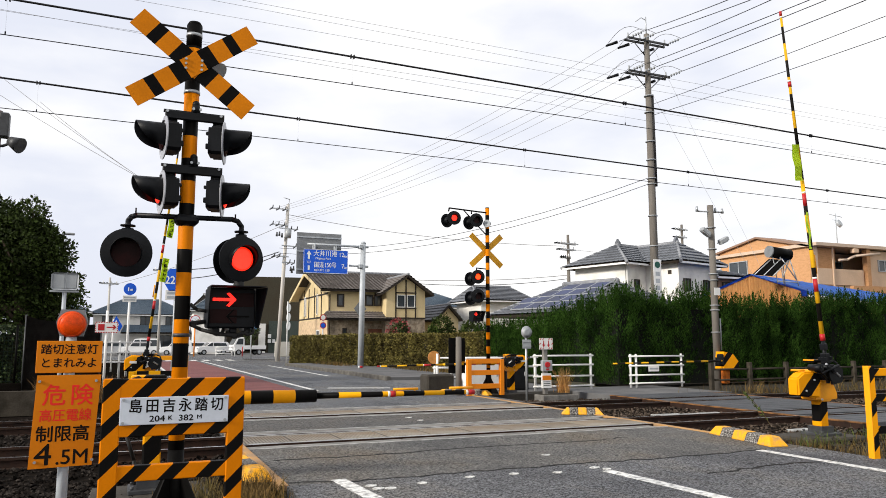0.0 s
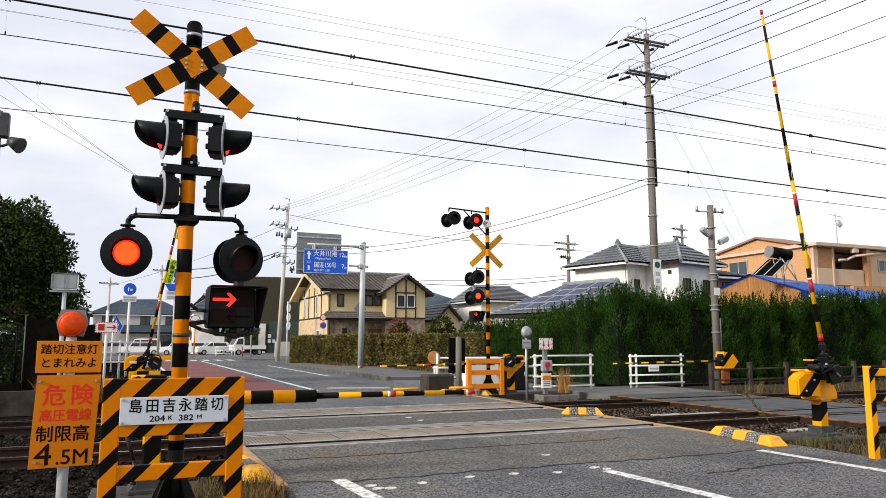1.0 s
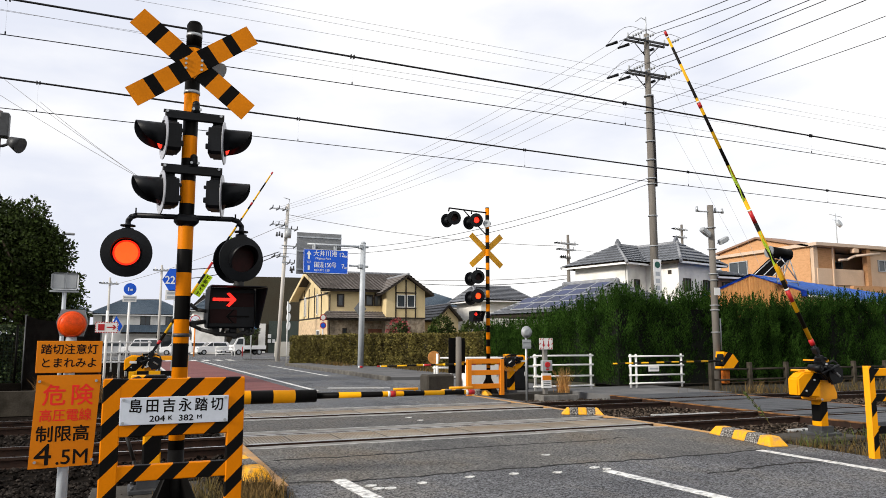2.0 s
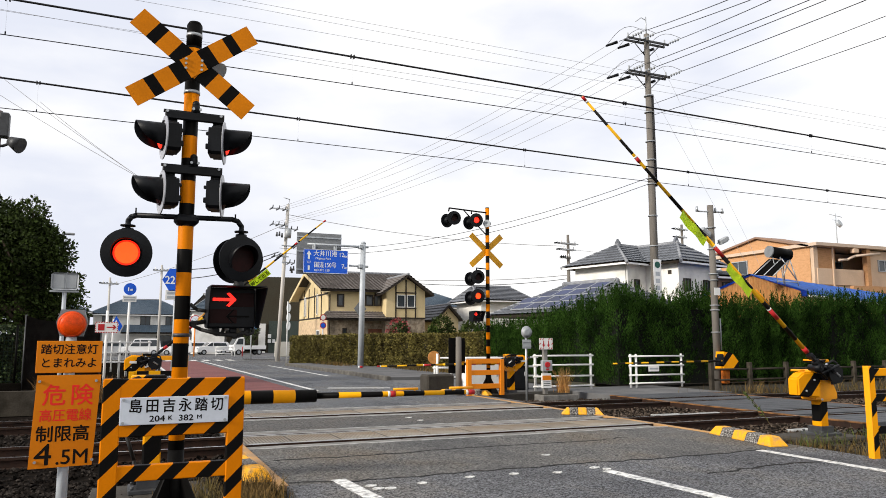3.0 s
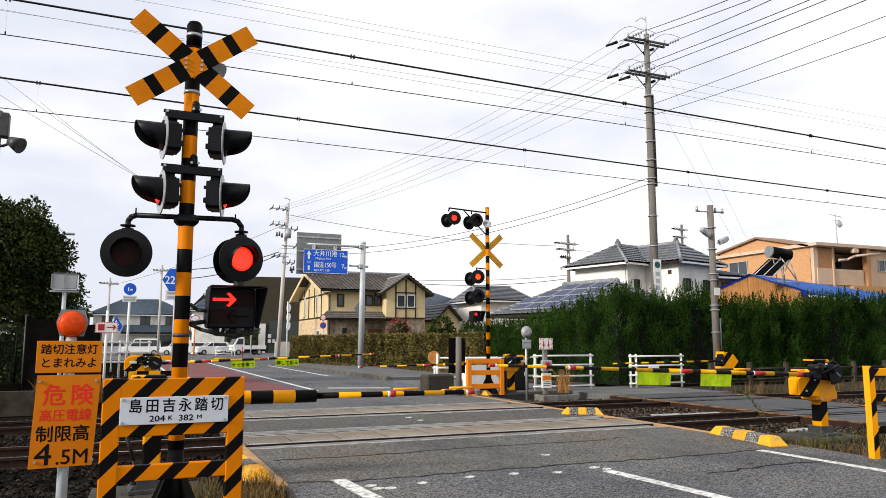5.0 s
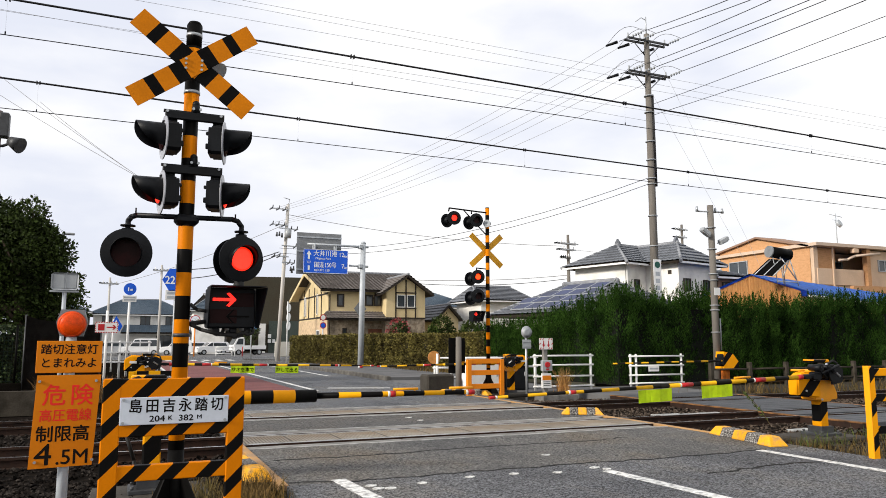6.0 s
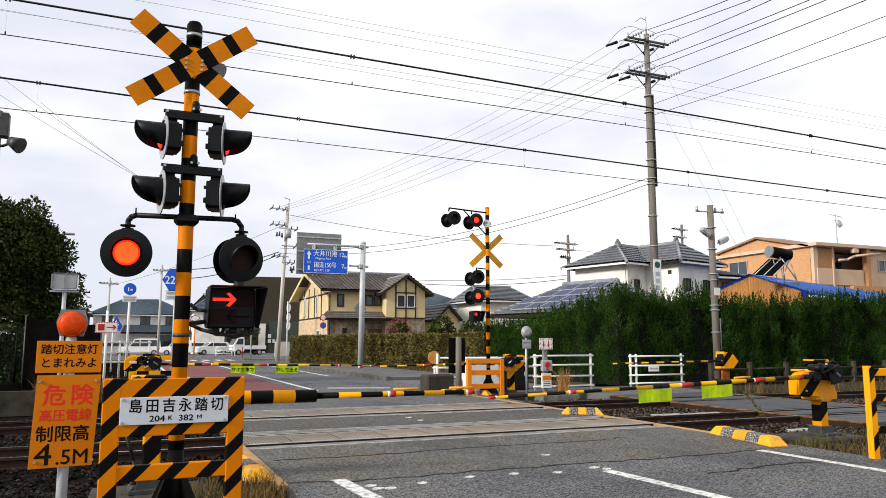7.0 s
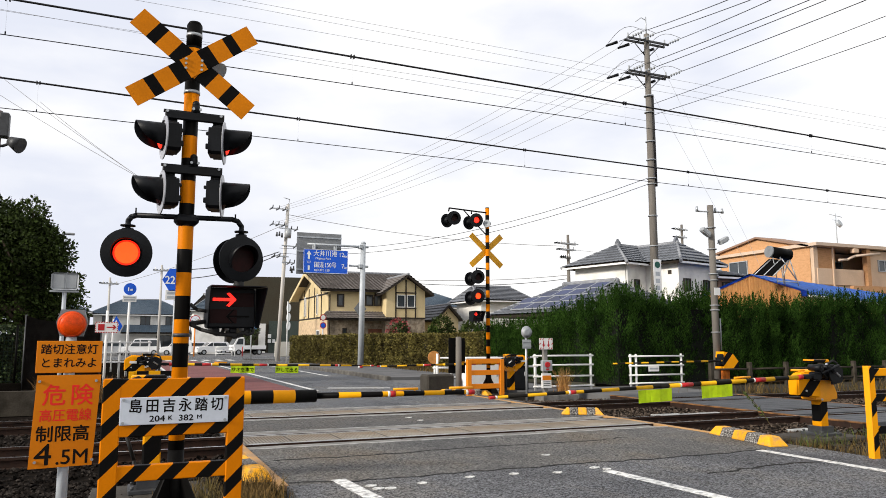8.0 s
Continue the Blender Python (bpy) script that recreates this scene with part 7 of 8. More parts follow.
def cream_house():
    s = thing("house", "cream two-storey house with brown tiles and dark half-timbering", "house")
    X0, X1, Y0, Y1 = 13.6, 21.2, 54.0, 64.0
    bm = B()
    box(bm, ((X0 + X1) / 2, (Y0 + Y1) / 2, 1.55), (X1 - X0, Y1 - Y0, 3.3))
    part("lower_wall", bm, M_stone_wall, s, "brown stone-clad ground floor")
    bm = B()
    box(bm, (X0 - .02, (Y0 + Y1) / 2, 1.55), (.08, Y1 - Y0 + .02, 3.3))
    part("side_wall", bm, M_brick_tan, s, "tan brick side wall")
    bm = B()
    box(bm, ((X0 + X1) / 2, (Y0 + Y1) / 2, 4.25), (X1 - X0 + .04, Y1 - Y0 + .04, 2.1))
    prism(bm, [(X0 - .02, Y0, 5.3), (X0 - .02, Y1, 5.3), (X0 - .02, (Y0 + Y1) / 2, 6.9)], (X1 - X0, 0, 0))
    part("upper_wall", bm, M_wall_cream, s, "cream upper floor")
    tiles(s, (X0 - .75, Y0 - .6, 5.33), (X1 + .5, Y0 - .6, 5.33), (X1 + .5, 59, 7.1), (X0 - .75, 59, 7.1), M_tile_brown, label="brown tiled roof slope")
    tiles(s, (X1 + .5, Y1 + .6, 5.12), (X0 - .75, Y1 + .6, 5.12), (X0 - .75, 59, 7.0), (X1 + .5, 59, 7.0), M_tile_brown, label="brown tiled roof slope")
    ridge(s, (X0 - .75, 59, 7.18), (X1 + .5, 59, 7.18), .12, M_tile_brown)
    for ya, za in ((Y0 - .62, 5.33), (Y1 + .62, 5.12)):
        bm = B()
        prism(bm, [(X0 - .80, ya, za - .28), (X0 - .80, 59, 6.80), (X0 - .80, 59, 7.06), (X0 - .80, ya, za)], (.05, 0, 0))
        part("bargeboard", bm, M_wall_cream, s, "cream bargeboard")
        bm = B()
        prism(bm, [(X0 - .74, ya, za - .16), (X0 - .74, 59, 6.93), (X0 - .03, 59, 6.93), (X0 - .03, ya, za - .16)], (0, 0, -.02))
        part("verge_soffit", bm, M_wall_cream, s, "cream soffit under the verge")
    # front gable
    GX0, GX1, GY = 17.8, 20.95, 52.9
    bm = B()
    prism(bm, [(GX0, GY, 3.25), (GX1, GY, 3.25), (GX1, GY, 5.35), ((GX0 + GX1) / 2, GY, 6.35), (GX0, GY, 5.35)], (0, 2.5, 0))
    part("gable_wall", bm, M_wall_cream, s, "cream front gable")
    bm = B()
    box(bm, ((GX0 + GX1) / 2, GY + 1.0, 1.6), (GX1 - GX0, 1.9, 3.3))
    part("gable_base", bm, M_stone_wall, s, "brown stone-clad base")
    ax = (GX0 + GX1) / 2
    tiles(s, (GX0 - .6, GY - .5, 5.05), (GX0 - .6, 57.5, 5.05), (ax, 57.5, 6.55), (ax, GY - .5, 6.55), M_tile_brown, label="brown tiled gable roof")
    tiles(s, (GX1 + .6, 57.5, 5.05), (GX1 + .6, GY - .5, 5.05), (ax, GY - .5, 6.55), (ax, 57.5, 6.55), M_tile_brown, label="brown tiled gable roof")
    ridge(s, (ax, GY - .5, 6.6), (ax, 57.5, 6.6), .1, M_tile_brown)
    for x in (18.55, 19.37, 20.15):
        bm = B()
        box(bm, (x, GY - .02, 4.6), (.10, .05, 2.6 if x != 19.37 else 3.2))
        part("timber", bm, M_timber, s, "dark timber strip")
    for z in (3.28, 4.02, 5.2):
        bm = B()
        box(bm, (ax, GY - .022, z), (1.7 if z > 3.5 else 3.2, .05, .09))
        part("timber", bm, M_timber, s, "dark timber strip")
    window(s, 18.62, 19.3, 4.08, 5.05, GY, M_wall_white, 0)
    window(s, 19.44, 20.1, 4.08, 5.05, GY, M_wall_white, 0)
    window(s, 14.25, 14.80, 4.1, 5.12 - .05, Y0 - .02, M_timber, 0, t=.1)
    window(s, 16.45, 17.1, 4.2, 5.05, Y0 - .02, M_timber, 0, t=.1)
    window(s, 17.15, 17.75, 4.2, 5.05, Y0 - .02, M_timber, 0, t=.1)
    # lower roof over the entrance
    tiles(s, (X0 - .9, Y0 - 1.25, 3.15), (18.6, Y0 - 1.25, 3.15), (17.9, Y0, 3.75), (X0 - .1, Y0, 3.75), M_tile_brown, label="brown tiled lean-to roof")
    bm = B()
    box(bm, (17.3, Y0 - .03, 1.3), (1.15, .08, 2.3), bev=.01)
    part("door", bm, M_door, s, "red-brown front door")
    for x in (14.7, 16.0):
        window(s, x, x + .35, 1.4, 2.5, Y0, M_timber, 0)
    for y in (56.0, 58.3, 60.3, 62.0):
        bm = B()
        box(bm, (X0 - .05, y, 4.6), (.05, .10, 2.4))
        part("timber", bm, M_timber, s, "dark timber strip")
    for z in (3.35, 5.1):
        bm = B()
        box(bm, (X0 - .052, (Y0 + Y1) / 2, z), (.05, Y1 - Y0, .10))
        part("timber", bm, M_timber, s, "dark timber strip")
    for y in (57, 61.3):
        window(s, y, y + .5, 3.6, 5.2, 0, M_wall_white, 0, side=X0 - .03)
    window(s, 56.2, 57.2, 1.2, 2.4, 0, M_wall_white, 0, side=X0 - .06)
    bm = B()
    cyl(bm, (X0 + .1, Y0 - .06, 0), (X0 + .1, Y0 - .06, 5.0), .045, None, 8)
    part("downpipe", bm, M_timber, s)


cream_house()


def hip_house(name, label, x0, x1, y0, y1, wall_z, ridge_z, over, m_wall, m_tile, base=0.0, inset=None):
    s = thing(name, label, "house")
    bm = B()
    box(bm, ((x0 + x1) / 2, (y0 + y1) / 2, (wall_z + base) / 2), (x1 - x0, y1 - y0, wall_z - base))
    part("wall", bm, m_wall, s)
    q = inset if inset is not None else (y1 - y0) / 2
    a, b, c, d = (x0 - over, y0 - over, wall_z - .1), (x1 + over, y0 - over, wall_z - .1), (x1 + over, y1 + over, wall_z - .1), (x0 - over, y1 + over, wall_z - .1)
    ym = (y0 + y1) / 2
    r0, r1 = (x0 - over + q, ym, ridge_z), (x1 + over - q, ym, ridge_z)
    for e0, e1, p1, p0 in ((a, b, r1, r0), (b, c, r1, r1), (c, d, r0, r1), (d, a, r0, r0)):
        tiles(s, e0, e1, p1, p0, m_tile)
    ridge(s, r0, r1, .14, m_tile)
    for e, r in ((a, r0), (b, r1), (c, r1), (d, r0)):
        ridge(s, e, r, .09, m_tile)
    bm = B()
    box(bm, ((x0 + x1) / 2, y0 - over, wall_z - .17), (x1 - x0 + 2 * over, .1, .1))
    box(bm, (x0 - over, ym, wall_z - .17), (.1, y1 - y0 + 2 * over, .1))
    part("gutter", bm, M_white, s, "white gutter")
    return s


W = hip_house("house", "white rendered house with a grey tiled hip roof", .55, 5.6, .55, 4.2, 5.915, 7.11, .55, M_wall_white, M_tile, inset=2.2)
W.matrix_basis = pose(24.75, 32.70, 0, 0, 0, 15)
window(W, 1.3, 1.75, 4.25, 4.95, .55, M_timber, 0)
bm = B()
cyl(bm, (.62, .48, 3), (.62, .48, 5.75), .04, None, 8)
pipe(bm, [(.62, .48, 5.7), (.3, .2, 5.78), (.1, .05, 5.8)], .04, 8)
part("downpipe", bm, M_white, W)
W2 = hip_house("house", "white house wing with a grey tiled roof", .55, 6.4, .55, 3.9, 5.915, 7.11, .55, M_wall_white, M_tile, inset=1.7)
W2.matrix_basis = pose(31.38, 32.25, 0, 0, 0, 105)
window(W2, 2.85, 3.5, 4.25, 4.95, 0, M_timber, 1, side=.55)
window(W2, 1.0, 1.6, 4.3, 4.95, 0, M_timber, 1, side=.55)
for x_, z_ in ((1.1, 5.3), (2.0, 5.3)):
    bm = B()
    box(bm, (x_, 3.92, z_), (.22, .06, .22), bev=.01)
    part("vent", bm, M_timber, W2, "small dark wall vent")
for h_, pts_ in ((W, ((2.2, 2.375, 7.15),)), (W2, ((1.7, 2.225, 7.15),))):
    for c_ in pts_:
        bm = B()
        prism(bm, [(c_[0], c_[1] - .20, c_[2] - .1), (c_[0], c_[1] + .20, c_[2] - .1), (c_[0], c_[1] + .16, c_[2] + .16), (c_[0], c_[1], c_[2] + .36), (c_[0], c_[1] - .16, c_[2] + .16)], (.14, 0, 0))
        part("ridge_end_tile", bm, M_tile, h_, "ornamental ridge end tile")
ANNEX = hip_house("house", "low annex with a shallow grey roof beside the white house", 31.0, 33.1, 32.6, 35.0, 5.28, 5.62, .45, M_beige_trim, M_tile)
window(ANNEX, 31.3, 31.9, 4.0, 4.9, 32.6, M_timber, 1)


def solar_house():
    """Low house whose ridge runs away from the railway; panels on the slope towards the road."""
    s = thing("house", "low tiled house with solar panels on its roof", "house")
    s.matrix_basis = pose(16.09, 32.38, 0, 0, 0, 15)
    xe, xr, xb, y0, y1, yr0, yr1, ze, zr = 0.0, 3.9, 7.2, -7.33, 0.0, -4.84, -1.56, 2.70, 4.26
    bm = B()
    box(bm, ((xe + xb) / 2, (y0 + y1) / 2, 1.25), (xb - xe - 1.2, y1 - y0 - 1.2, 2.5))
    part("wall", bm, M_wall_pale, s, "pale wall")
    tiles(s, (xe, y1, ze), (xe, y0, ze), (xr, yr0, zr), (xr, yr1, zr), M_tile, label="grey tiled roof slope")
    tiles(s, (xe, y0, ze), (xb, y0, ze), (xr, yr0, zr), (xr, yr0, zr), M_tile, label="grey tiled hip")
    tiles(s, (xb, y0, ze), (xb, y1, ze), (xr, yr1, zr), (xr, yr0, zr), M_tile, label="grey tiled roof slope")
    tiles(s, (xb, y1, ze), (xe, y1, ze), (xr, yr1, zr), (xr, yr1, zr), M_tile, label="grey tiled hip")
    ridge(s, (xr, yr0, zr + .08), (xr, yr1, zr + .08), .14, M_tile)
    for e, r in (((xe, y0, ze), yr0), ((xb, y0, ze), yr0), ((xe, y1, ze), yr1), ((xb, y1, ze), yr1)):
        ridge(s, e, (xr, r, zr), .09, M_tile)
    n = Vector((-(zr - ze), 0, xr - xe)).normalized()

    def P(y, v):
        return Vector((xe + (xr - xe) * v, y, ze + (zr - ze) * v)) + n * .12

    for v, ys in ((.10, (-5.93, -4.99, -4.06, -3.12, -2.18)), (.31, (-5.54, -4.60, -3.67, -2.73, -1.79)), (.52, (-5.23, -4.29, -3.35, -2.42)), (.73, (-4.91, -3.98, -3.04))):
        for y in ys:
            bm = B()
            prism(bm, [P(y, v), P(y + .90, v), P(y + .90, v + .19), P(y, v + .19)], n * .05)
            p = part("solar_panel", bm, M_plate_grey, s, "framed solar panel")
            bm = B()
            prism(bm, [P(y + .04, v + .01), P(y + .86, v + .01), P(y + .86, v + .18), P(y + .04, v + .18)], n * .056)
            part("cell_face", bm, M_solar, p)


solar_house()

hip_house("house", "grey-roofed house behind the crossing signal", 26.8, 31.2, 55, 60, 5.0, 6.25, .6, M_wall_white, M_tile, inset=1.0)
hip_house("house", "blue-grey roofed house beside the cream house", 25.5, 33, 70, 78, 5.1, 6.9, .6, M_wall_pale, M_tile_blue)
GB = thing("house", "small cream house with a grey gable roof behind garden trees", "house")
bm = B()
prism(bm, [(23.62, 57, 0), (25.61, 57, 0), (25.61, 57, 3.37), (24.62, 57, 4.45), (23.62, 57, 3.37)], (0, 5, 0))
part("wall", bm, M_wall_cream, GB, "cream gable wall")
tiles(GB, (23.37, 56.6, 3.27), (23.37, 62.2, 3.27), (24.62, 62.2, 4.57), (24.62, 56.6, 4.57), M_tile)
tiles(GB, (25.86, 62.2, 3.27), (25.86, 56.6, 3.27), (24.62, 56.6, 4.57), (24.62, 62.2, 4.57), M_tile)
ridge(GB, (24.62, 56.6, 4.62), (24.62, 62.2, 4.62), .1, M_tile)
LH = hip_house("house", "pale two-storey house with a blue-grey roof far down the street", -4.2, 6.8, 101, 109, 5.0, 7.0, .7, M_wall_white, M_tile_blue)
for x_ in (-3.2, 1.2, 4.2):
    window(LH, x_, x_ + 1.2, 3.6, 4.7, 101, M_timber, 1)
tiles(LH, (-1.0, 98.5, 2.6), (7.2, 98.5, 2.6), (6.8, 101, 3.6), (-.6, 101, 3.6), M_tile_blue, label="lean-to roof")
window(LH, 3.2, 5.0, .4, 2.3, 101, M_timber, 1)
hip_house("house", "grey house with a dark roof at the end of the street", -12.5, -4.8, 98, 106, 5.1, 6.8, .6, M_wall_pale, M_tile_blue)
LB = hip_house("house", "pale house with a slate roof behind the parked cars", 7.3, 11.0, 96, 102, 5.5, 7.6, .6, M_wall_white, M_tile_blue)
window(LB, 8.4, 9.6, 3.9, 5.0, 96, M_timber, 1)


def barn():
    s = thing("barn", "large dark brown barn with a steep roof", "barn")
    bm = B()
    prism(bm, [(12.2, 104, 0), (26, 104, 0), (26, 104, 4.0), (23.4, 104, 10.6), (14.6, 104, 10.5), (12.2, 104, 4.0)], (0, 14, 0))
    part("hall", bm, M_barn, s, "dark brown clad hall")
    for k in range(26):
        bm = B()
        box(bm, (12.5 + k * .52, 103.96, 2.0), (.06, .08, 4.0))
        part("batten", bm, M_timber, s)
    bm = B()
    box(bm, (16.9, 103.85, 2.0), (.9, .2, 4.0))
    part("pillar", bm, M_wall_white, s, "pale pillar")
    bm = B()
    box(bm, (20.0, 103.93, 2.2), (4.4, .12, 4.4))
    part("door", bm, mat("dark_green_door", (.05, .065, .055), .6), s, "dark green sliding door")
    for x, z in ((17.9, 1.6), (17.9, 2.3), (18.5, 1.6)):
        bm = B()
        box(bm, (x, 103.7, z), (.4, .3, .5), bev=.02)
        part("meter_box", bm, M_white, s, "white meter box")


barn()


def apartment():
    s = thing("apartment_building", "orange brick-clad two-storey building with a recessed balcony", "building")
    X, ya, ym, yb, za, zm, zb = 44.0, 37.27, 41.9, 45.9, 8.12, 9.28, 8.55
    bm = B()
    prism(bm, [(X, ya, 0), (X, yb, 0), (X, yb, zb), (X, ym, zm), (X, ya, za)], (2.4, 0, 0))
    part("wall", bm, M_brick_orange, s, "orange brick-clad gable wall")
    bm = B()
    prism(bm, [(X - .25, ya - .1, za), (X - .25, ym, zm + .03), (X - .25, yb + .4, zb - .06), (X - .25, yb + .4, zb + .08), (X - .25, ym, zm + .17), (X - .25, ya - .1, za + .14)], (2.8, 0, 0))
    part("roof", bm, M_beige_trim, s, "thin brown roof edge")
    window(s, 43.0, 44.9, 6.6, 7.75, 0, M_pipe, 1, side=X)
    bm = B()
    box(bm, (55.5, 43.2, 4.05), (18.2, 7.8, 8.1))
    part("wing_wall", bm, M_beige, s, "peach rendered rear wall of the gallery")
    bm = B()
    box(bm, (44.2, 37.15, 4.1), (.4, .3, 8.2))
    part("corner_pillar", bm, M_beige, s, "peach corner pillar")
    bm = B()
    prism(bm, [(43.75, 36.5, 8.17), (66, 36.5, 8.20), (66, 36.5, 8.42), (43.75, 36.5, 8.40)], (0, 10, 0))
    part("wing_roof", bm, M_roof_slab, s, "pale flat roof slab")
    bm = B()
    box(bm, (44.2 + 2.35, 37.02, 6.05), (4.65, .16, 1.15), bev=.01)
    part("balcony", bm, M_beige, s, "peach balcony parapet")
    bm = B()
    box(bm, (46.55, 38.2, 5.38), (5.0, 2.3, .2))
    part("balcony_floor", bm, M_beige, s)
    bm = B()
    box(bm, (58.0, 37.2, 4.05), (17.3, .35, 8.1))
    part("front_wall", bm, M_beige, s, "peach rendered front wall")
    for x, w in ((45.72, .09), (49.15, .36)):
        bm = B()
        box(bm, (x, 36.88, 4.1), (w, w, 8.1))
        part("pillar", bm, M_brick_orange if w > .2 else M_beige, s)
    bm = B()
    prism(bm, [(46.5, 36.0, 0), (52.5, 36.0, 0), (52.5, 36.0, 5.42), (46.5, 36.0, 5.38)], (0, .3, 0))
    part("stair_parapet", bm, M_brick_orange, s, "orange brick parapet")
    bm = B()
    pipe(bm, [(45.8, 36.45, 7.2), (46.6, 36.45, 7.25), (47.4, 36.45, 7.55), (50.0, 36.45, 7.85)], .085, 8)
    part("drain_pipe", bm, M_roof_slab, s, "pale drain pipe")
    bm = B()
    box(bm, (47.6, 36.6, 7.95), (.5, .35, .3), bev=.02)
    part("lamp_box", bm, M_beige, s, "small box under the roof")
    for x0, x1 in ((46.0, 46.9), (48.6, 49.6)):
        window(s, x0, x1, 5.5, 7.5, 39.28, M_pipe, 0)
    window(s, 50.5, 51.9, 6.6, 7.45, 37.02, M_pipe, 1)
    bm = B()
    cyl(bm, (50.2, 40, 8.40), (50.2, 40, 8.9), .62, .10, 12)
    cyl(bm, (50.2, 40, 8.9), (50.2, 40, 11.4), .035, None, 8)
    cyl(bm, (50.25, 39.9, 10.55), (50.3, 39.7, 10.65), .33, .28, 16)
    pipe(bm, [(49.5, 40, 11.3), (50.9, 40, 11.15)], .025, 6)
    pipe(bm, [(49.8, 40, 10.9), (50.6, 40, 10.8)], .02, 6)
    part("antenna", bm, M_pipe, s, "roof antenna with a dish")


apartment()


def shed():
    """Built along its own ridge, which is turned a little from the railway."""
    s = thing("shed", "orange corrugated shed with a blue sheeted roof", "shed", (26.84, 23.34, 0), 20.8)
    L, ze, zm = 4.3, 3.70, 4.51
    n = 70
    bm = B()
    prev = None
    for i in range(n + 1):
        y = L * i / n
        top = ze + (zm - ze) * (1 - abs(y - L / 2) / (L / 2)) - .03
        x = .04 * (i % 2)
        cur = (bm.verts.new((x, y, 0)), bm.verts.new((x, y, top)))
        if prev:
            bm.faces.new((prev[0], cur[0], cur[1], prev[1]))
        prev = cur
    bmesh.ops.solidify(bm, geom=bm.faces[:], thickness=-.03)
    part("gable_wall", bm, M_shed, s, "orange corrugated gable wall")
    bm = B()
    vs = []
    for i in range(47):
        x = -.18 + i * .45
        a = .035 * math.sin(i * 1.9) + .02 * math.sin(i * 3.3)
        vs.append([bm.verts.new(q) for q in ((x, -.36, ze - .20 + a * .5), (x, -.30, ze - .06 + a), (x, L * .12, ze + (zm - ze) * .26 + .04 + a * .5), (x, L * .3, ze + (zm - ze) * .62 - a * .6), (x, L / 2, zm + .04 + a * .3),
                                             (x, L * .75, (ze + zm) / 2 + .03 - a * .4), (x, L + .25, ze - .05))])
    for a, b in zip(vs[:-1], vs[1:]):
        for k in range(6):
            bm.faces.new((a[k], b[k], b[k + 1], a[k + 1])).smooth = k != 3
    bmesh.ops.solidify(bm, geom=bm.faces[:], thickness=.05)
    part("roof", bm, M_blue_sheet, s, "wrinkled blue sheeted roof")
    bm = B()
    box(bm, (10.3, .06, 1.75), (20.6, .08, 3.4))
    part("side_wall", bm, M_shed, s, "orange side wall")
    bm = B()
    cyl(bm, (0, -.34, ze - .26), (20.4, -.34, ze - .30), .055, None, 8)
    part("gutter", bm, M_white, s, "pale gutter")


shed()


def heater():
    """Solar water heater on a steel trestle on the shed roof."""
    s = thing("solar_water_heater", "dark solar water heater on a steel frame above the shed", "water heater", (24.95, 24.05, 0), -23)
    bm = B()
    prism(bm, [(0, 0, 4.36), (.80, 0, 4.30), (1.62, .25, 5.00), (.86, .25, 5.06)], (-.03, .10, .05))
    part("collector", bm, M_black, s, "dark sloping collector")
    bm = B()
    for a, b in (((0, 0, 4.36), (.86, .25, 5.06)), ((.80, 0, 4.30), (1.62, .25, 5.00)), ((.40, 0, 4.33), (1.24, .25, 5.03))):
        cyl(bm, a, b, .028, None, 6)
    part("collector_frame", bm, M_grey_metal, s, "metal collector frame")
    bm = B()
    cyl(bm, (.82, .30, 5.42), (1.86, .62, 5.30), .25, .25, 20)
    part("tank", bm, M_black, s, "dark grey tank casing")
    bm = B()
    cyl(bm, (.80, .293, 5.422), (.87, .315, 5.414), .265, .265, 20)
    part("tank_end", bm, M_sheet_grey, s, "pale round tank end")
    for a, b in (((.95, .25, 5.2), (1.05, .1, 4.0)), ((1.3, .3, 5.2), (1.3, .1, 4.0)), ((1.8, .5, 5.15), (2.1, .4, 3.9)), ((1.32, .2, 5.1), (2.0, .4, 4.2)), ((1.8, .5, 5.1), (1.32, .15, 4.3)),
                 ((1.55, .6, 5.1), (1.6, .6, 3.9)), ((1.06, .1, 4.1), (2.1, .4, 4.05))):
        bm = B()
        cyl(bm, a, b, .024, None, 6)
        part("leg", bm, M_grey_metal, s)


heater()


# ---- parked vehicles ----
M_car = mat("white_car_paint", (.90, .90, .90), .25, 0, .03, 1, 0, 20, coat=.6)
M_car_grey = mat("silver_car_paint", (.42, .43, .45), .28, .4, .03, 1, 0, 20, coat=.5)


def wheel(parent, x, y, r=.30):
    bm = B()
    cyl(bm, (x, y - .1, r), (x, y + .1, r), r, None, 20)
    w = part("wheel", bm, M_rubber, parent, "black tyre")
    bm = B()
    cyl(bm, (x, y - .106, r), (x, y + .106, r), r * .6, None, 16)
    part("rim", bm, M_plate_grey, w)


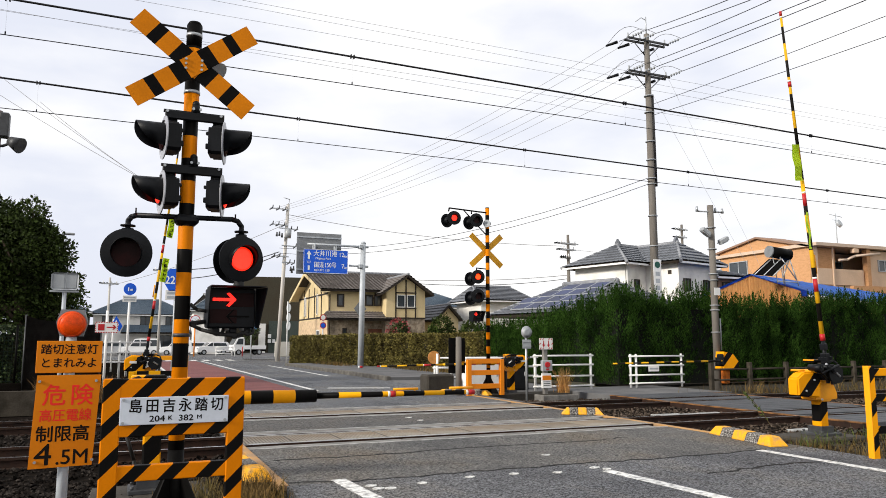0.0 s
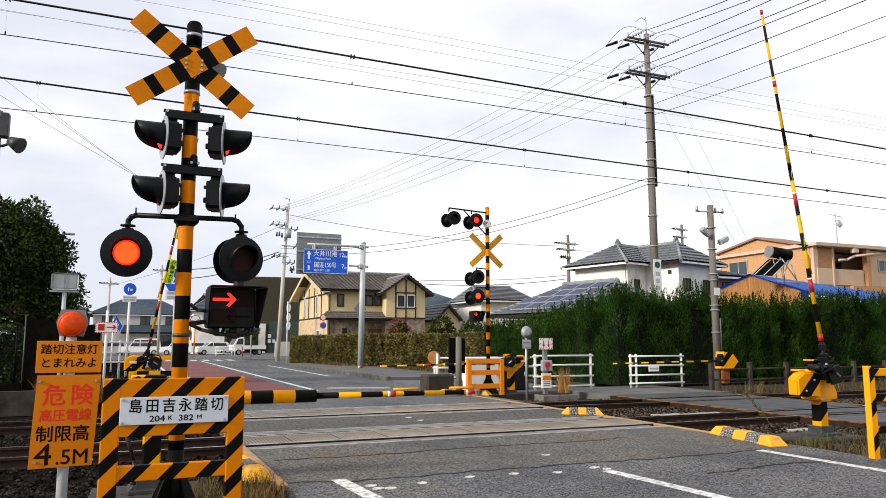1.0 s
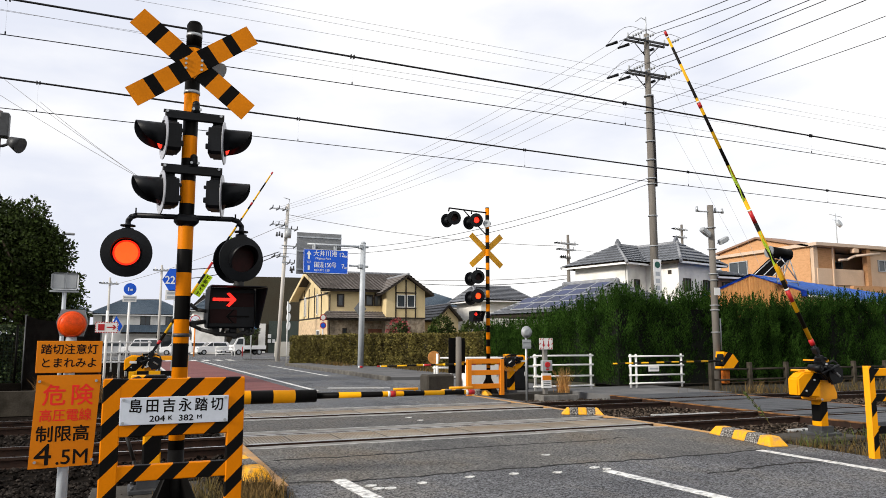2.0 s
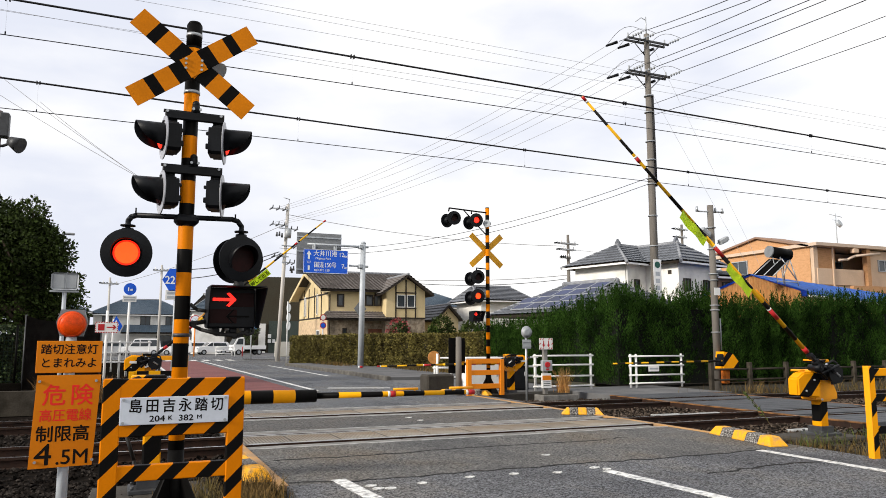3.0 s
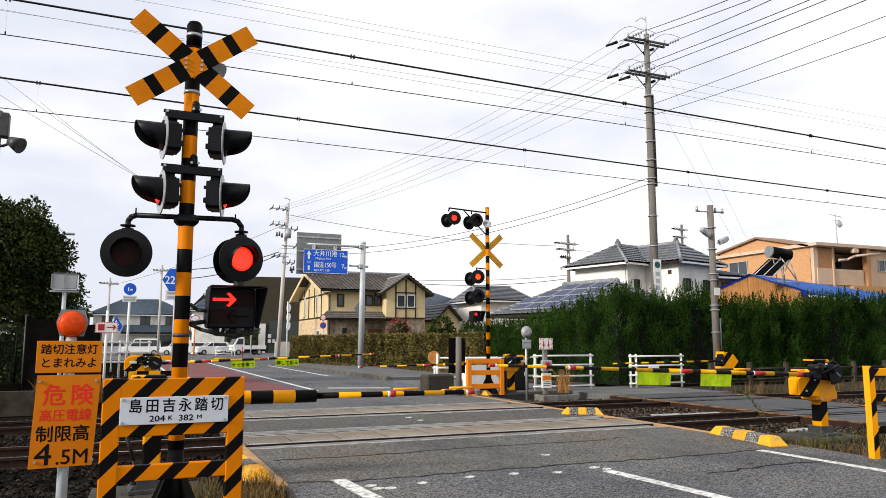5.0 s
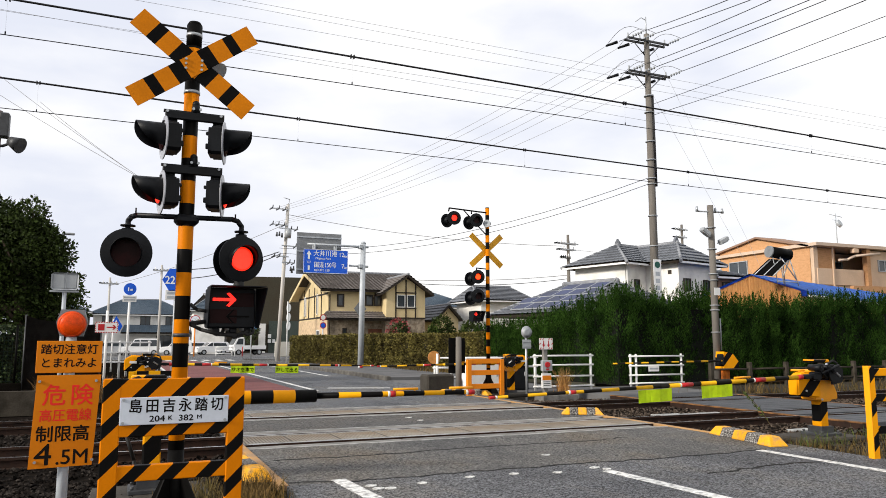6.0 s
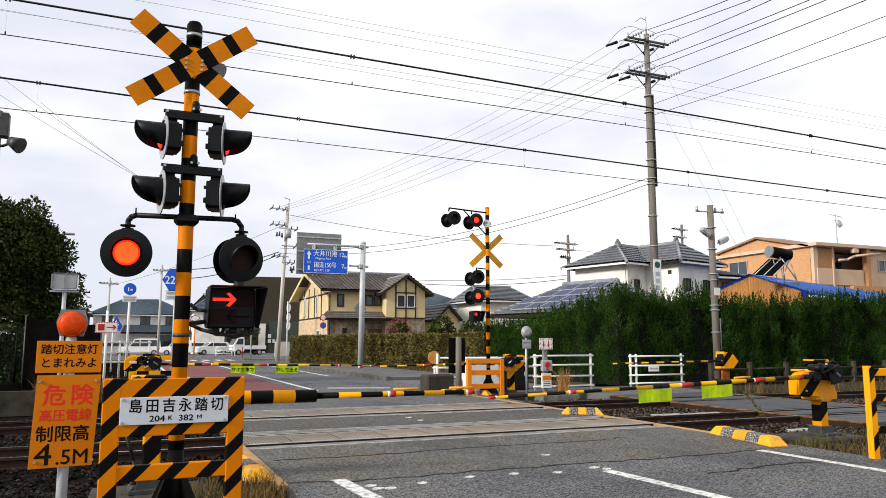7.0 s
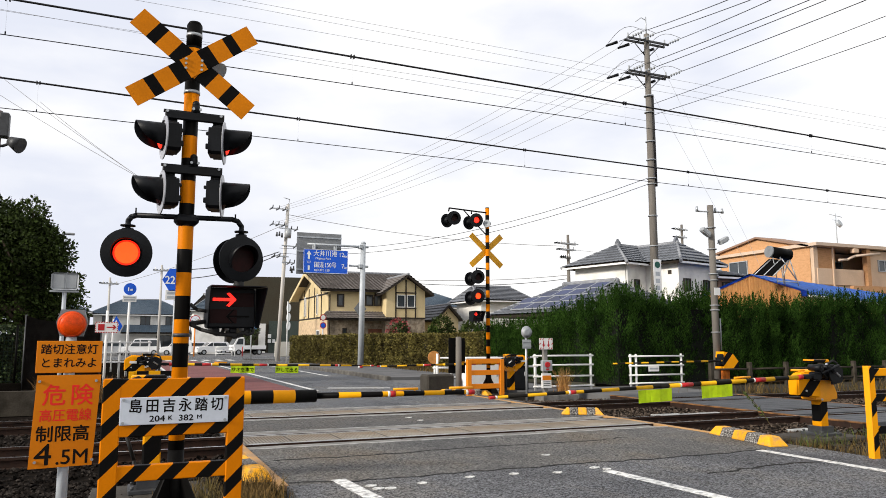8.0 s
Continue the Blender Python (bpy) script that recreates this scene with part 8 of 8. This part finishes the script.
def van(at, rz, label, ln=3.9, h=1.65, material=None, name="car"):
    s = thing(name, label, "car", at, rz, "parked cars")
    bm = B()
    L = ln / 2
    prism(bm, [(-L, -.75, .28), (L, -.75, .28), (L, -.75, .70), (L - .15, -.75, .92), (L - .95, -.75, 1.0), (L - 1.5, -.75, h - .06), (L - 1.8, -.75, h), (-L + .35, -.75, h), (-L + .12, -.75, h - .1), (-L, -.75, .9)], (0, 1.5, 0))
    bmesh.ops.bevel(bm, geom=bm.edges[:], offset=.06, segments=2, affect='EDGES')
    part("body", bm, material or M_car, s)
    for y in (-.757, .757):
        bm = B()
        prism(bm, [(L - 1.05, y, 1.02), (L - 1.52, y, h - .16), (.1, y, h - .14), (.1, y, 1.0)], (0, .008, 0))
        part("window", bm, M_glass, s)
        bm = B()
        prism(bm, [(0.0, y, 1.0), (0, y, h - .14), (-L + .45, y, h - .16), (-L + .30, y, 1.02)], (0, .008, 0))
        part("window", bm, M_glass, s)
    bm = B()
    prism(bm, [(L - .93, -.62, 1.04), (L - .93, .62, 1.04), (L - 1.42, .58, h - .12), (L - 1.42, -.58, h - .12)], (.03, 0, .03))
    part("windscreen", bm, M_glass, s)
    for y in (-.55, .55):
        bm = B()
        box(bm, (L - .03, y, .74), (.08, .28, .16), bev=.02)
        part("headlight", bm, M_plate_grey, s)
    for x in (-L + .7, L - .75):
        for y in (-.68, .68):
            wheel(s, x, y)
    return s


def kei_truck(at, rz):
    s = thing("pickup_truck", "small white flatbed truck parked in the car park", "truck", at, rz, "parked cars")
    s.matrix_basis = s.matrix_basis @ Matrix.Scale(1.14, 4)
    bm = B()
    prism(bm, [(.55, -.7, .35), (1.7, -.7, .35), (1.72, -.7, .95), (1.25, -.7, 1.75), (.62, -.7, 1.78), (.55, -.7, 1.7)], (0, 1.4, 0))
    bmesh.ops.bevel(bm, geom=bm.edges[:], offset=.05, segments=2, affect='EDGES')
    part("cab", bm, M_car, s, "white cab")
    bm = B()
    box(bm, (-.6, 0, .62), (2.2, 1.4, .12), bev=.01)
    for y in (-.69, .69):
        box(bm, (-.6, y, .80), (2.2, .03, .28), bev=.005)
    box(bm, (-1.7, 0, .80), (.03, 1.4, .28), bev=.005)
    part("load_bed", bm, M_car, s, "white load bed")
    bm = B()
    box(bm, (-.4, 0, .45), (2.8, .8, .2))
    part("chassis", bm, M_black, s)
    for y in (-.707, .707):
        bm = B()
        prism(bm, [(.70, y, 1.05), (1.45, y, 1.05), (1.20, y, 1.62), (.70, y, 1.64)], (0, .008, 0))
        part("window", bm, M_glass, s)
    bm = B()
    prism(bm, [(1.70, -.6, 1.02), (1.70, .6, 1.02), (1.31, .58, 1.68), (1.31, -.58, 1.68)], (.03, 0, .02))
    part("windscreen", bm, M_glass, s)
    for y in (-.55, .55):
        bm = B()
        box(bm, (1.72, y, .72), (.05, .22, .16), bev=.01)
        part("headlight", bm, M_plate_grey, s)
    for x in (1.15, -1.0):
        for y in (-.62, .62):
            wheel(s, x, y, .28)


kei_truck((12.7, 88.0, 0), 180 + 12)
van((9.0, 90.5, 0), 190, "white compact car parked in the car park", 3.7, 1.5)
van((4.9, 88.0, 0), 175, "white boxy car parked in the car park", 3.4, 1.72)
van((6.8, 94.0, 0), 185, "white hatchback parked by the house", 3.9, 1.5)
van((1.2, 88.5, 0), 180, "white van parked in the car park", 4.2, 1.85)
van((-2.2, 89.5, 0), 178, "silver car parked in the car park", 4.2, 1.5, M_car_grey)
van((-5.6, 90.0, 0), 182, "white car parked beside the house", 4.2, 1.5)

rail_frame("pipe_fence", "small white pipe barrier by the car park", (8.4, 80.2, 0), 0, 2, 1.0, (0, 1.6), (.95, .6, .3), M_white, .12, True)
bm = B()
box(bm, (15.4, 75.5, .75), (3.6, .3, 1.5), bev=.03)
solid("garden_wall", bm, M_wall_pale, "pale low garden wall behind the leaning pole", "wall", kind="structure")
for at_ in ((10.2, 79.5, 0), (10.9, 79.0, 0)):
    s_ = thing("bollard", "thin orange or white road marker post", "bollard", at_)
    bm = B()
    cyl(bm, (0, 0, 0), (0, 0, 1.0), .06, .04, 10)
    part("post", bm, M_red if at_[0] > 10.5 else M_white, s_)


# ---- overhead lines ----
def line_pair(y, upper, lower, r_up, r_low, at, label):
    """Messenger cable and contact wire over one track, joined by thin droppers."""
    s = thing("overhead_line", label, "overhead line", (0, 0, 0), group="railway overhead lines")
    vs, fs = tube_mesh([(x, y, z) for x, z in upper], r_up, 6)
    tagged(raw("messenger_cable", vs, fs, M_wire, s), "thick black messenger cable")
    vs, fs = tube_mesh([(x, y, z) for x, z in lower], r_low, 6)
    tagged(raw("contact_wire", vs, fs, M_wire, s), "thin contact wire")
    for x in at:
        zu, zl = (float(np.interp(x, *zip(*line))) for line in (upper, lower))
        bm = B()
        box(bm, (x - .025, y, zu), (.02, .045, .07), bev=.004)
        box(bm, (x + .025, y, zu), (.02, .045, .07), bev=.004)
        part("clamp", bm, M_black_metal, s)
        bm = B()
        cyl(bm, (x, y, zl), (x, y, zl + .05), .010, None, 6)
        part("clip", bm, M_black_metal, s)
        bm = B()
        cyl(bm, (x, y, zl), (x, y, zu), .0010, None, 5)
        part("dropper", bm, M_wire_thin, s)


def curve(pts, n=40):
    xs, zs = zip(*pts)
    q = np.polyfit(xs, zs, 2)
    return [(x, float(np.polyval(q, x))) for x in np.linspace(xs[0], xs[-1], n)]


LINE_A = curve([(-5, 6.27), (-1.7, 6.235), (3.2, 6.18), (8.7, 6.09), (13.7, 5.99), (16.1, 5.935), (22, 5.82)])
LINE_A2 = curve([(-5, 5.71), (-1.8, 5.70), (3.2, 5.70), (8.7, 5.65), (13.7, 5.59), (16.1, 5.56), (22, 5.48)])
LINE_B = curve([(-7, 6.40), (-1.8, 6.28), (3.1, 6.18), (8.6, 6.07), (13.6, 5.98), (18.8, 5.91), (28, 5.78)])
LINE_B2 = curve([(-7, 5.74), (-1.8, 5.71), (3.1, 5.70), (8.6, 5.66), (13.6, 5.59), (21.3, 5.49), (28, 5.40)])
LINE_A, LINE_B = [(-26, 6.62)] + LINE_A + [(36, 5.85)], [(-26, 6.75)] + LINE_B + [(36, 5.80)]
LINE_A2, LINE_B2 = [(-26, 5.80)] + LINE_A2 + [(36, 5.42)], [(-26, 5.88)] + LINE_B2 + [(36, 5.34)]
line_pair(11.4, LINE_A, LINE_A2, .016, .007, (-1.8, 3.2, 8.7, 13.7), "black overhead contact line over the near track")
line_pair(15.2, LINE_B, LINE_B2, .018, .008, (-1.8, 3.1, 8.6, 13.6, 18.8), "black overhead contact line over the far track")


def mast(x, y, za, zb, la, lb):
    """A catenary mast with its arm over both tracks, beyond what is seen."""
    s = thing("catenary_mast", "grey concrete mast that carries the railway overhead lines", "mast", (x, y, 0), group="catenary masts")
    bm = B()
    cyl(bm, (0, 0, -.2), (0, 0, 7.6), .18, .14, 16)
    part("pole", bm, M_pole_concrete, s)
    for z in (7.0, 5.2):
        bm = B()
        cyl(bm, (0, 0, z), (0, 11.2 - y, z), .05, None, 10)
        part("arm", bm, M_grey_metal, s)
    for yy, up, low in ((11.4, za, la), (15.2, zb, lb)):
        bm = B()
        cyl(bm, (0, yy - y, low - .02), (0, yy - y, 7.02), .03, None, 8)
        cyl(bm, (0, yy - y, low - .3), (0, yy - y, low + .02), .05, None, 8)
        part("hanger", bm, M_grey_metal, s)


mast(-26, 18.6, 6.62, 6.75, 5.80, 5.88)
mast(36, 17.4, 5.85, 5.80, 5.42, 5.34)
utility_pole((-40, 24.1, 0), 13.2, .2, .14, "tall grey concrete pole that carries the feeder lines", ((12.6, .9, 90), (11.4, .9, 90)))
utility_pole((62, 24.1, 0), 13.0, .2, .14, "tall grey concrete pole that carries the feeder lines", ((12.2, .9, 90), (11.0, .9, 90)))


def street_lines():
    far = "thin grey power line between utility poles"
    for (tip, front), b in zip(TIPS, ((19.39, 17.48, 13.54), (20.41, 17.03, 13.64), (20.98, 16.78, 13.73), (23.47, 15.65, 14.23), (24.12, 15.37, 14.29), (23.93, 15.54, 13.63))):
        wire(front, b, .05, .018, far, M_wire, "power lines")
    for a, b in (((25.05, 30.5, 14.02), (24.94, 15.17, 13.23)), ((25.05, 30.5, 13.42), (24.98, 15.25, 12.46))):
        wire(a, b, .05, .014, "dark telephone cable between poles", M_wire, "power lines")
    for k, (tip, front) in enumerate(TIPS):
        wire(tip, (10.0 + .45 * (k % 3), 57.0, 11.8 if k < 3 else 10.7), .9, .011, far, M_wire_thin, "power lines")
    for x, z, e in ((25.0, 10.12, (10.4, 57, 8.7)), (24.9, 9.75, (10.4, 57, 8.3))):
        wire((x, 30.8, z), e, 1.3, .016, "dark telephone cable between poles", M_wire, "power lines")
    # feeder lines that run beside the railway
    for y, z0, z1 in ((24.0, 13.13, 12.25), (24.0, 13.31, 11.53), (24.0, 12.48, 11.61), (24.0, 11.29, 10.86), (24.0, 12.05, 9.56)):
        wire((-40, y, z0), (62, y, z1), 0, .0055, "fine grey feeder line beside the railway", M_wire_thin, "power lines")
    for a, b in (((-11.2, 69.9, 23.9), (.6, 65, 14.8)), ((-7.9, 68.5, 21.6), (.6, 65, 14.8)), ((-14, 70, 24), (.6, 65, 14.8))):
        wire(a, b, .2, .020, far, M_wire_thin, "power lines")
    wire((10.8, 57, 11.4), (32.7, 51.3, 9.3), .5, .022, far, M_wire_thin, "power lines")
    wire((10.8, 57, 10.6), (-2, 77, 6.8), .4, .022, far, M_wire_thin, "power lines")
    wire((21.5, 56, 6.5), (32.8, 51.2, 6.9), .2, .025, far, M_wire_thin, "power lines")
    wire((21.5, 56, 6.2), (32.8, 51.2, 6.6), .3, .025, far, M_wire, "power lines")
    wire((33, 51, 9.0), (90, 60, 10.5), .6, .014, far, M_wire_thin, "power lines")
    wire((10.4, 57, 8.4), (3, 62, 7.2), .4, .035, "dark telephone cable between poles", M_wire, "power lines")
    wire((10.4, 57, 8.2), (3, 64, 6.6), .5, .035, "dark telephone cable between poles", M_wire, "power lines")
    # stays of the tall pole
    wire((25.1, 30.5, 14.6), (28.2, 27.2, 4.6), 0, .006, "thin steel stay of the tall pole", M_wire_thin, "power lines")
    wire((25.1, 30.5, 17.5), (29.2, 27.6, 5.0), 0, .006, "thin steel stay of the tall pole", M_wire_thin, "power lines")


street_lines()


motions()
